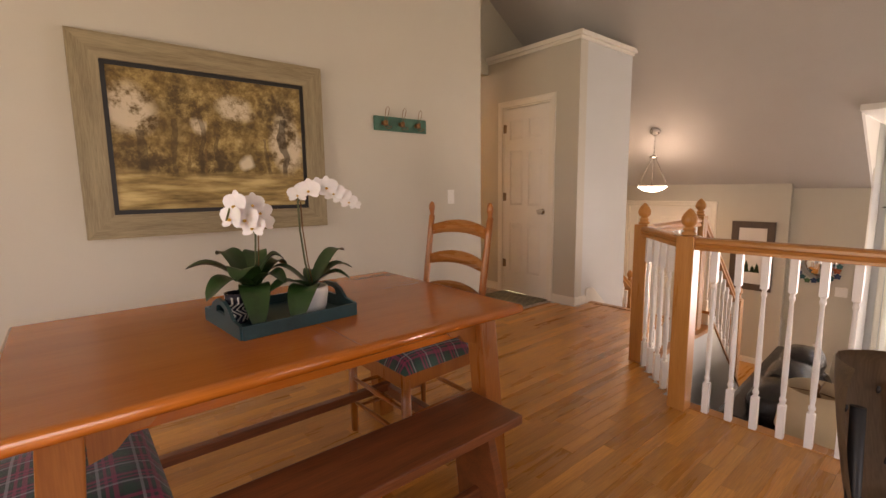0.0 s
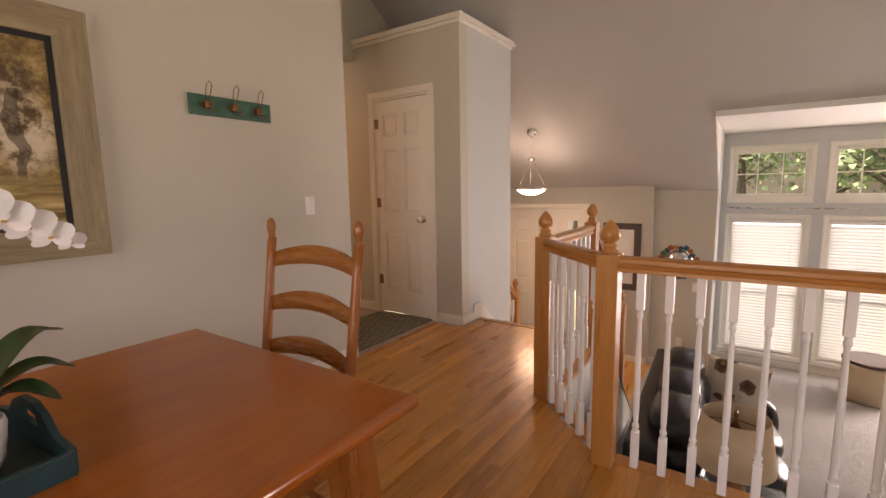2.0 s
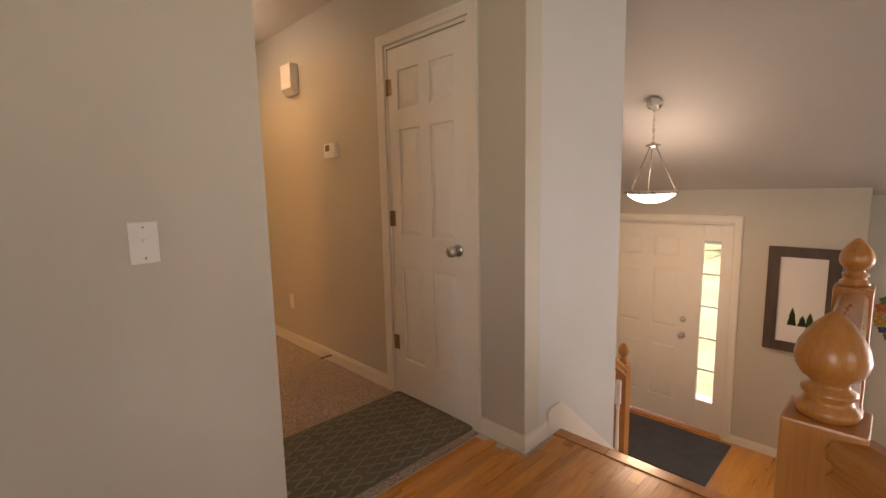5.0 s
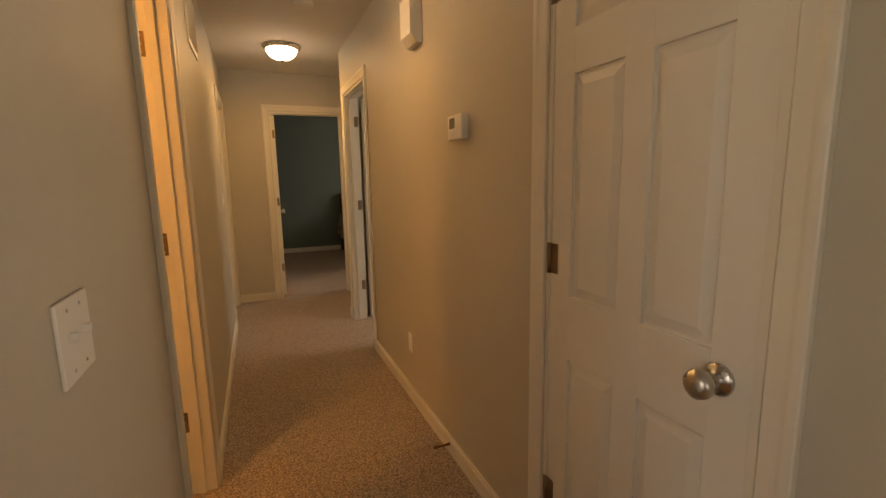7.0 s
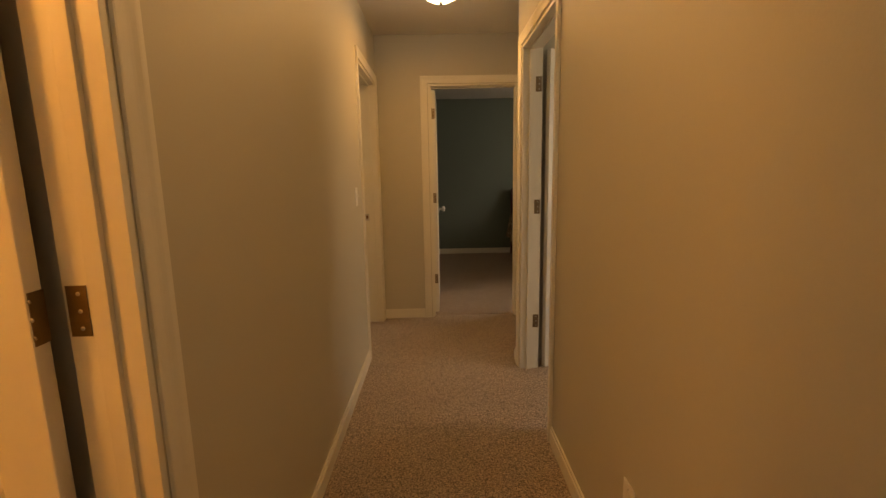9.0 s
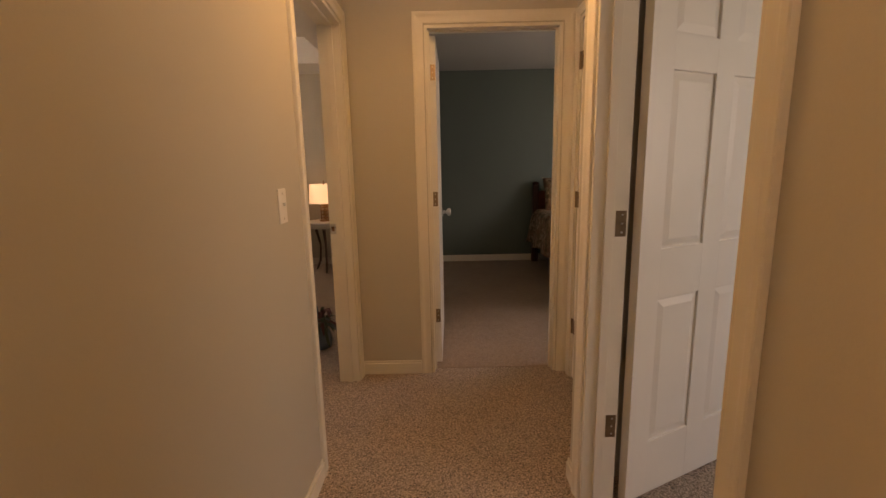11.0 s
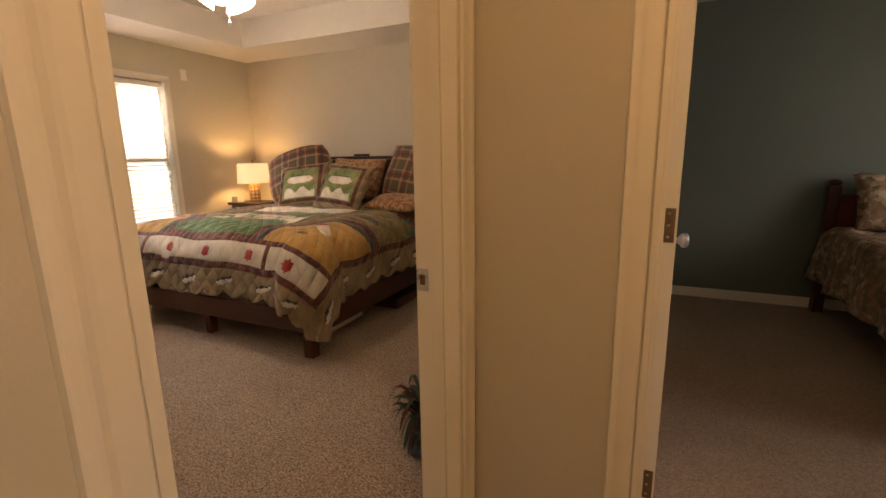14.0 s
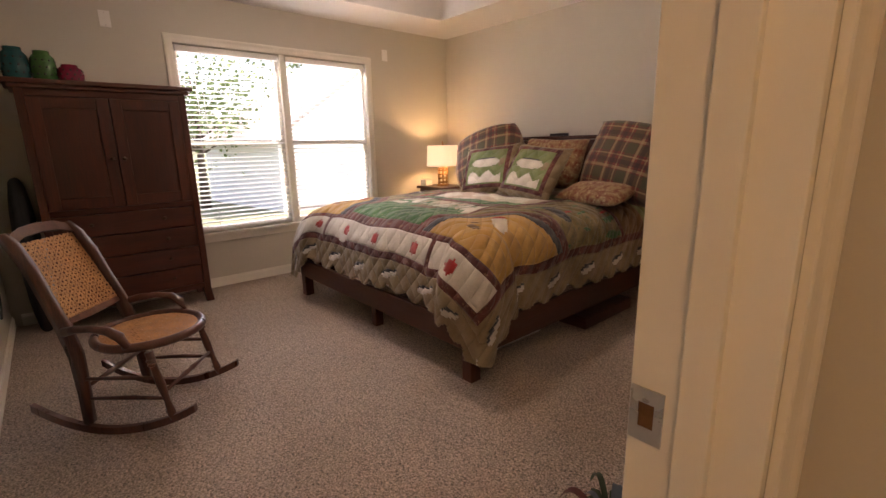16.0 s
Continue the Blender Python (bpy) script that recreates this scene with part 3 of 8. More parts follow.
baseboard("baseboard_dining", [('x', 2.62, -1, -3.0, 2.763, 0), ('y', HALL_L, 1, 2.61, 3.555, 0)])
baseboard("baseboard_hall", [('y', HALL_L, 1, 4.316, 6.524, 0), ('x', END_Y, -1, 2.752, 3.124, 0), ('y', HALL_R, -1, 3.376, 5.494, 0), ('y', HALL_R, -1, 2.335, 2.606, 0), ('y', HALL_R, -1, 6.426, 6.51, 0),
                            ('y', 4.03, -1, 6.62, 6.728, 0)])
baseboard("baseboard_closet", [('x', 2.346, -1, 3.774, 4.06, 0)])
baseboard("baseboard_bedroom", [('y', -1.51, 1, 6.65, 10.8, 0), ('x', 10.8, -1, -1.5, 2.63, 0), ('x', 6.60, 1, -1.5, 1.8, 0), ('y', 2.63, -1, 7.47, 10.8, 0)])
baseboard("baseboard_green_room", [('x', 10.8, -1, 3.1, 6.5, 0), ('x', 6.85, -1, 4.17, 6.5, 0)])
baseboard("baseboard_living", [('y', 6.90, -1, 1.35, 2.17, LOW), ('y', 6.99, -1, 0.64, 1.35, LOW), ('y', 7.70, -1, -3.4, 0.64, LOW), ('x', -0.16, 1, 2.38, 2.52, 0)])
bm = bmesh.new()
add_prism(bm, [(3.97, 0.0), (4.06, 0.0), (4.74, -0.587), (4.74, -0.40), (4.12, 0.13), (4.08, 0.15), (3.99, 0.15), (3.97, 0.13)], 2.332, 2.3455, 1)
tagged(part("trim_stair_skirt", bm, "trim"), "white stair skirt board along the closet wall", kind="structure")
# crown moulding round the closet top
bm = bmesh.new()
for i, (o, za, zb) in enumerate(((0.014, 2.545, 2.575), (0.036, 2.575, 2.618))):
    add_box(bm, 3.785 - o, 3.80, 2.346 - o, 3.54, za, zb, bevel=0.004)
    add_box(bm, 3.80, 4.74 + o, 2.346 - o, 2.36, za, zb, bevel=0.004)
    add_box(bm, 4.735, 4.74 + o, 2.36, 3.54, za, zb, bevel=0.004)
tagged(part("crown_moulding", bm, "trim"), "white crown moulding on top of the closet", kind="structure")

# ---------------- windows and blinds ----------------


def blind(x, y0, y1, z0, z1, group, tilt=25, into=1):
    """A white slatted blind hanging in a window along y."""
    root = thing("window_blind", Matrix.Translation((x, (y0 + y1) / 2, z0)), "white horizontal slat blind, lowered, slats open", "blind", group)
    w, h = y1 - y0, z1 - z0
    boxes("headrail", "white_plastic", root, (-0.022, 0.022, -w / 2, w / 2, h - 0.045, h), bevel=0.003)
    boxes("bottom_rail", "white_plastic", root, (-0.014, 0.014, -w / 2 + 0.004, w / 2 - 0.004, 0.0, 0.018), bevel=0.003)
    bm = bmesh.new()
    vs = [[bm.verts.new((-0.019, s * (w / 2 - 0.004), -0.0022)) for s in (-1, 1)], [bm.verts.new((0.0, s * (w / 2 - 0.004), 0.0012)) for s in (-1, 1)], [bm.verts.new((0.019, s * (w / 2 - 0.004), -0.0022)) for s in (-1, 1)]]
    ws = [[bm.verts.new(v.co - Vector((0, 0, 0.0016))) for v in r] for r in vs]
    for a, b in ((0, 1), (1, 2)):
        bm.faces.new((vs[a][0], vs[a][1], vs[b][1], vs[b][0]))
        bm.faces.new((ws[b][0], ws[b][1], ws[a][1], ws[a][0]))
    bm.faces.new((vs[0][0], ws[0][0], ws[0][1], vs[0][1]))
    bm.faces.new((vs[2][1], ws[2][1], ws[2][0], vs[2][0]))
    me = mesh_of("slat", bm)
    me.materials.append(M["slat"])
    n = int((h - 0.07) / 0.040)
    for k in range(n):
        o = new("slat", me)
        o.matrix_basis = pose(0, 0, 0.035 + 0.040 * k, 0, tilt * into, 0)
        o.parent = root
    bm = bmesh.new()
    add_tube(bm, [(into * 0.03, -w * 0.36, h - 0.06), (into * 0.032, -w * 0.36, h - 0.55)], 0.003, 6)
    part("tilt_wand", bm, "white_plastic", root)
    for s in (-0.3, 0.3):
        bm = bmesh.new()
        add_tube(bm, [(into * 0.021, w * s, 0.01), (into * 0.021, w * s, h - 0.03)], 0.0012, 5)
        part("ladder_cord", bm, "white_plastic", root)
    return root


M["slat"] = plain("white_slats", (0.80, 0.80, 0.78), 0.5, var=0.02, relief=0.02)
snt = M["slat"].node_tree
trl = snt.nodes.new("ShaderNodeBsdfTranslucent")
trl.inputs[0].default_value = (0.85, 0.85, 0.82, 1)
mxs = snt.nodes.new("ShaderNodeMixShader")
mxs.inputs[0].default_value = 0.36
snt.links.new(snt.nodes["Principled BSDF"].outputs[0], mxs.inputs[1])
snt.links.new(trl.outputs[0], mxs.inputs[2])
snt.links.new(mxs.outputs[0], snt.nodes["Material Output"].inputs[0])


def sash_unit(root, x, y0, y1, z0, z1, meet=None, grid=None):
    """One window unit: frame bars, an optional meeting rail, and a glass pane."""
    f = 0.035
    boxes("window_frame", "trim", root, (x - 0.02, x + 0.02, y0, y0 + f, z0, z1), (x - 0.02, x + 0.02, y1 - f, y1, z0, z1),
          (x - 0.02, x + 0.02, y0 + f, y1 - f, z0, z0 + f + 0.01), (x - 0.02, x + 0.02, y0 + f, y1 - f, z1 - f, z1), bevel=0.003)
    if meet:
        boxes("meeting_rail", "trim", root, (x - 0.024, x + 0.024, y0 + f, y1 - f, meet - 0.02, meet + 0.02), bevel=0.003)
    if grid:
        ny, nz = grid
        for i in range(1, ny):
            y = y0 + (y1 - y0) * i / ny
            boxes("muntin", "trim", root, (x - 0.007, x + 0.007, y - 0.007, y + 0.007, z0 + f, z1 - f))
        for i in range(1, nz):
            z = z0 + (z1 - z0) * i / nz
            boxes("muntin", "trim", root, (x - 0.006, x + 0.006, y0 + f, y1 - f, z - 0.007, z + 0.007))
    boxes("pane", "glass", root, (x - 0.002, x + 0.002, y0 + f, y1 - f, z0 + f, z1 - f)).visible_shadow = False


win = tagged(thing("window_1", Matrix.Translation((0, 0, 0)), "double white framed bedroom window", "window"), kind="structure")
sash_unit(win, -1.58, 7.88, 8.745, 0.50, 2.06, 1.273)
sash_unit(win, -1.58, 8.795, 9.66, 0.50, 2.06, 1.273)
boxes("mullion", "trim", win, (-1.61, -1.515, 8.745, 8.795, 0.50, 2.06), bevel=0.003)
casing("trim_window_1", 'y', -1.51, 1, 7.88, 9.66, 0.50, 2.06, 0.066, 0.018)
setting("window_sill", "trim", (-1.53, -1.462, 7.80, 9.74, 0.47, 0.50), (-1.51, -1.494, 7.82, 9.72, 0.415, 0.47), bevel=0.004, label="white window sill and apron")
blind(-1.54, 7.895, 8.735, 0.515, 2.05, "bedroom window blinds", 12)
blind(-1.54, 8.805, 9.645, 0.62, 2.05, "bedroom window blinds", 12)
for k, (a, b) in enumerate(BAY):
    w2 = tagged(thing("window_%d" % (k + 2), Matrix.Translation((0, 0, 0)), "tall white framed living room window with a transom above", "window"), kind="structure")
    sash_unit(w2, 7.77, a, b, -1.05, 0.74, -0.25)
    sash_unit(w2, 7.77, a, b, 1.02, 1.62, None, (3, 2))
    casing("trim_window_%d" % (k + 2), 'y', 7.70, -1, a, b, -1.05, 0.74, 0.06, 0.02)
    casing("trim_transom_%d" % (k + 2), 'y', 7.70, -1, a, b, 1.02, 1.62, 0.06, 0.02)
    setting("trim_sill_%d" % (k + 2), "trim", (7.66, 7.71, a - 0.07, b + 0.07, -1.11, -1.05), (7.684, 7.699, a - 0.06, b + 0.06, 0.95, 1.02), bevel=0.004, label="white window sill")
    if k < 2:
        blind(7.725, a + 0.015, b - 0.015, -1.03, 0.73, "living room blinds", 66, -1)
rod = thing("curtain_rod", Matrix.Translation((7.62, -0.4, 0.885)), "thin brushed metal curtain rod across the bay windows", "curtain rod")
bm = bmesh.new()
add_tube(bm, [(0, -1.9, 0), (0, 1.0, 0)], 0.010, 8)
part("rod", bm, "nickel", rod)
for y in (-0.95, 0.02, 1.0):
    boxes("bracket", "nickel", rod, (0, 0.08, y - 0.008, y + 0.008, -0.012, 0.012))
# ---------------- stairs and railings ----------------
RISE, RUN = 1.22 / 6, 0.235
st = tagged(thing("stairs", Matrix.Translation((4.06, 1.33, LOW)), "oak stair treads with white risers down to the foyer", "stairs"), kind="structure")
for k in range(1, 6):
    z = 1.22 - RISE * k
    boxes("tread", "oak_rail_x", st, (RUN * (k - 1) - 0.025, RUN * k, 0.0, 1.0, z - 0.028, z), bevel=0.006)
    boxes("riser", "trim", st, (RUN * k - 0.012, RUN * k, 0.0, 1.0, z - RISE, z - 0.028))
    boxes("stair_core", "trim", st, (RUN * (k - 1), RUN * k - 0.014, 0.0, 1.0, 0.0, z - 0.03))
bm = bmesh.new()
add_prism(bm, [(4.06, LOW), (5.26, LOW), (5.26, LOW + 0.10), (4.06, 0.10)], 1.215, 1.325, 1)
tagged(part("wall_stair_side", bm, "trim"), "white stair stringer wall", kind="structure")
bm = bmesh.new()
add_prism(bm, [(4.06, 0.102), (5.26, LOW + 0.102), (5.26, LOW + 0.125), (4.06, 0.125)], 1.205, 1.335, 1)
tagged(part("trim_stair_cap", bm, "oak_rail_x"), "oak cap on the stair stringer", kind="structure")
bm = bmesh.new()
for poly in ([(2.43, -0.16), (2.50, -0.16), (2.50, 0.735), (2.43, 0.765)], [(2.43, 0.765), (2.50, 0.735), (2.94, 1.175), (2.90, 1.245)], [(2.90, 1.245), (2.94, 1.175), (4.085, 1.175), (4.085, 1.245)], [(4.02, 1.245), (4.085, 1.245), (4.085, 2.345), (4.02, 2.345)]):
    add_prism(bm, poly, -0.026, 0.006, 2)
tagged(part("floor_nosing", bm, "oak_rail_x"), "oak nosing along the floor edge", kind="structure")


def newel(root, x, y, z0, z1, w=0.088):
    """A square oak post with a turned acorn finial; z1 is the finial's top."""
    p = z1 - 0.140
    bm = bmesh.new()
    add_box(bm, x - w / 2, x + w / 2, y - w / 2, y + w / 2, z0, p, bevel=0.004)
    post = part("newel_post", bm, "oak_rail", root)
    bm = bmesh.new()
    prof = [(0.038, 0.0), (0.042, 0.008), (0.042, 0.016), (0.032, 0.022), (0.030, 0.03), (0.036, 0.036), (0.036, 0.042), (0.026, 0.048), (0.025, 0.056), (0.036, 0.064), (0.045, 0.078), (0.0475, 0.094), (0.044, 0.112), (0.035, 0.130), (0.022, 0.148), (0.010, 0.160), (0.002, 0.165)]
    add_lathe(bm, [(r * 0.84 * w / 0.088, z * 0.85) for r, z in prof], 24, Matrix.Translation((x, y, p)))
    part("finial", bm, "oak_rail", post, "turned oak acorn finial")


def handrail(root, a, b, name="handrail"):
    a, b = Vector(a), Vector(b)
    d = b - a
    L = d.length
    rot = d.to_track_quat('X', 'Z').to_matrix().to_4x4()
    bm = bmesh.new()
    prof = [(-0.030, 0.0), (0.030, 0.0), (0.030, 0.014), (0.022, 0.02), (0.024, 0.028), (0.033, 0.036), (0.033, 0.05), (0.024, 0.06), (0.0, 0.064), (-0.024, 0.06), (-0.033, 0.05), (-0.033, 0.036), (-0.024, 0.028), (-0.022, 0.02), (-0.030, 0.014)]
    add_prism(bm, prof, 0.0, L, 0)
    return part(name, bm, "oak_rail_x", root, "", Matrix.Translation(a) @ rot)


def baluster_mesh(h):
    bm = bmesh.new()
    s = 0.0152
    lo, hi = 0.17, h - 0.17
    add_box(bm, -s, s, -s, s, 0.0, lo - 0.006, bevel=0.0015)
    add_box(bm, -s, s, -s, s, hi + 0.006, h, bevel=0.0015)
    q = hi - lo
    add_lathe(bm, [(0.0133, lo - 0.006), (0.0095, lo + 0.004), (0.0142, lo + 0.014), (0.0142, lo + 0.022), (0.0090, lo + 0.032), (0.0116, lo + 0.06), (0.0129, lo + q * 0.3), (0.0108, lo + q * 0.65), (0.0084, hi - 0.035), (0.0125, hi - 0.026), (0.0125, hi - 0.016), (0.0090, hi - 0.004), (0.0133, hi + 0.006)], 12, cap=False)
    me = mesh_of("baluster", bm)
    me.materials.append(M["baluster"])
    return me


M["baluster"] = plain("white_baluster_paint", (0.80, 0.78, 0.74), 0.35, var=0.02, relief=0.04)
BAL = baluster_mesh(0.86)


def balusters(root, a, b, n, mesh, drop=0.0):
    for k in range(n):
        f = (k + 0.5) / n
        o = new("baluster", mesh)
        o.matrix_basis = pose(a[0] + (b[0] - a[0]) * f, a[1] + (b[1] - a[1]) * f, a[2] + (b[2] - a[2]) * f, 0, 0, math.degrees(math.atan2(b[1] - a[1], b[0] - a[0])))
        o.parent = root


NA, NB, NC, NE, ND = (2.415, 0.766), (2.885, 1.232), (3.88, 1.262), (4.95, 1.272), (5.03, 2.42)
rail = thing("landing_railing", Matrix.Translation((0, 0, 0)), "oak handrail on white turned balusters along the landing edge", "railing")
newel(rail, *NA, 0.0, 1.07)
newel(rail, *NB, 0.0, 1.075)
newel(rail, *NC, 0.0, 1.08)
handrail(rail, (2.415, -0.15, 0.862), (2.415, 0.722, 0.862))
handrail(rail, (NA[0] + 0.03, NA[1] + 0.03, 0.862), (NB[0] - 0.03, NB[1] - 0.03, 0.862))
handrail(rail, (NB[0] + 0.044, 1.235, 0.862), (NC[0] - 0.044, 1.260, 0.862))
balusters(rail, (2.440, -0.163, 0.006), (2.440, 0.697, 0.006), 8, BAL)
balusters(rail, (NA[0] + 0.035, NA[1] + 0.035, 0.006), (NB[0] - 0.035, NB[1] - 0.035, 0.006), 5, BAL)
balusters(rail, (NB[0] + 0.05, 1.235, 0.006), (NC[0] - 0.05, 1.258, 0.006), 8, BAL)
bm = bmesh.new()
add_lathe(bm, [(0.052, 0), (0.052, 0.008), (0.044, 0.016), (0.01, 0.018)], 24, Matrix.Translation((2.415, -0.158, 0.895)) @ pose(0, 0, 0, -90))
part("rosette", bm, "oak_rail", rail, "round oak wall rosette")
rail2 = thing("stair_railing", Matrix.Translation((0, 0, 0)), "sloping oak handrail on white balusters beside the stairs", "railing", "stair railings")
newel(rail2, *NE, LOW, 0.21)
handrail(rail2, (NC[0] + 0.044, 1.264, 0.86), (NE[0] - 0.03, 1.272, -0.02))
balusters(rail2, (NC[0] + 0.2, 1.266, 0.085), (NE[0] - 0.06, 1.27, -0.66), 8, baluster_mesh(0.72))
rail3 = thing("stair_railing", Matrix.Translation((0, 0, 0)), "short oak handrail and newel at the foot of the stairs", "railing", "stair railings")
newel(rail3, *ND, LOW + RISE, 0.20, 0.075)
handrail(rail3, (4.74, 2.385, 0.14), (ND[0] - 0.03, 2.415, -0.02))
balusters(rail3, (4.76, 2.395, -0.62), (ND[0] - 0.04, 2.41, -0.82), 2, baluster_mesh(0.74))
# ---------------- dining area ----------------


def stripes(nt, c, axis, period, spans):
    """1 where the coordinate, wrapped at the period, lies in one of the spans."""
    sep = nt.nodes.new("ShaderNodeSeparateXYZ")
    nt.links.new(c, sep.inputs[0])
    f = math_node(nt, 'FRACT', math_node(nt, 'DIVIDE', sep.outputs[axis], period))
    total = None
    for a, b in spans:
        s = math_node(nt, 'MULTIPLY', math_node(nt, 'GREATER_THAN', f, a), math_node(nt, 'LESS_THAN', f, b))
        total = s if total is None else math_node(nt, 'MAXIMUM', total, s)
    return total


def plaid(name, base, bands, axes=(0, 1), period=0.09, weave=900.0):
    """A woven check: bands of (colour, [spans]) laid over the base along two axes."""
    m, nt, p = nodes_of(name)
    c = coords(nt)
    col = ramp(nt, noise_node(nt, c, 60, 3), [(0.3, tuple(v * 0.8 for v in base)), (0.7, tuple(v * 1.2 for v in base))])
    for colour, spans in bands:
        for ax in axes:
            col = mix(nt, math_node(nt, 'MULTIPLY', stripes(nt, c, ax, period, spans), 0.55), col, colour)
    nt.links.new(col, p.inputs["Base Color"])
    p.inputs["Roughness"].default_value, p.inputs["Sheen Weight"].default_value = 0.9, 0.3
    bump(nt, p, noise_node(nt, c, weave, 2), 0.4, 0.0015)
    return m


M["plaid_seat"] = plaid("dark_plaid_cloth", (0.045, 0.045, 0.055), [((0.015, 0.085, 0.055), [(0.0, 0.3)]), ((0.42, 0.05, 0.13), [(0.40, 0.52), (0.62, 0.70)]), ((0.42, 0.44, 0.46), [(0.80, 0.88)])], (0, 1), 0.082)
M["leather"] = plain("black_leather", (0.016, 0.015, 0.016), 0.24, var=0.3, scale=5, grain=260, relief=0.5, dist=0.0015)
M["teal"] = plain("worn_teal_paint", (0.014, 0.052, 0.060), 0.45, var=0.35, scale=14, grain=140, relief=0.25)
M["hook_board"] = plain("worn_green_paint", (0.035, 0.125, 0.085), 0.55, var=0.35, scale=18, grain=120, relief=0.35)
M["leaf"] = plain("orchid_leaf", (0.018, 0.052, 0.013), 0.33, var=0.45, scale=14, grain=90, relief=0.15)
M["petal"] = plain("white_petal", (0.83, 0.79, 0.77), 0.5, var=0.06, scale=30, grain=200, relief=0.1, Subsurface_Weight=0.1)
M["lip"] = plain("yellow_lip", (0.62, 0.36, 0.06), 0.5, var=0.2)
M["stem"] = plain("orchid_stem", (0.06, 0.075, 0.02), 0.5, var=0.3)
M["ceramic"] = plain("white_ceramic", (0.74, 0.71, 0.66), 0.3, var=0.05, relief=0.05)
M["plum"] = plain("dark_glazed_pot", (0.03, 0.028, 0.04), 0.2, var=0.4, scale=20)
M["soil"] = plain("bark_mulch", (0.09, 0.05, 0.025), 0.9, var=0.5, scale=60, grain=200, relief=0.9, dist=0.006)
M["taupe"] = wood("weathered_taupe_frame", (0.17, 0.128, 0.070), (0.38, 0.305, 0.185), 0.5, 0, 5.0, 0.0, 0, 90)
M["taupe_z"] = wood("weathered_taupe_stile", (0.17, 0.128, 0.070), (0.38, 0.305, 0.185), 0.5, 2, 5.0, 0.0, 0, 90)
M["dark_frame"] = wood("dark_brown_frame", (0.045, 0.03, 0.022), (0.11, 0.075, 0.055), 0.45, 2, 4.0)
M["mat_board"] = plain("picture_mat", (0.74, 0.70, 0.66), 0.8, var=0.03)
M["mat_grey"] = plain("woven_grey_mat", (0.135, 0.125, 0.095), 0.95, var=0.2, scale=8, grain=300, relief=0.7, dist=0.003)
M["mat_line"] = plain("woven_light_mat", (0.25, 0.23, 0.17), 0.95, var=0.2, scale=8, grain=300, relief=0.7, dist=0.003)
M["linen"] = plain("cream_linen_shade", (0.50, 0.39, 0.26), 0.85, var=0.06, scale=10, grain=500, relief=0.3)
M["screen_grey"] = plain("lcd_grey", (0.16, 0.17, 0.14), 0.2)
M["mirror"] = plain("mirror_silver", (0.85, 0.86, 0.86), 0.02, 1.0, 0.01, relief=0.0)


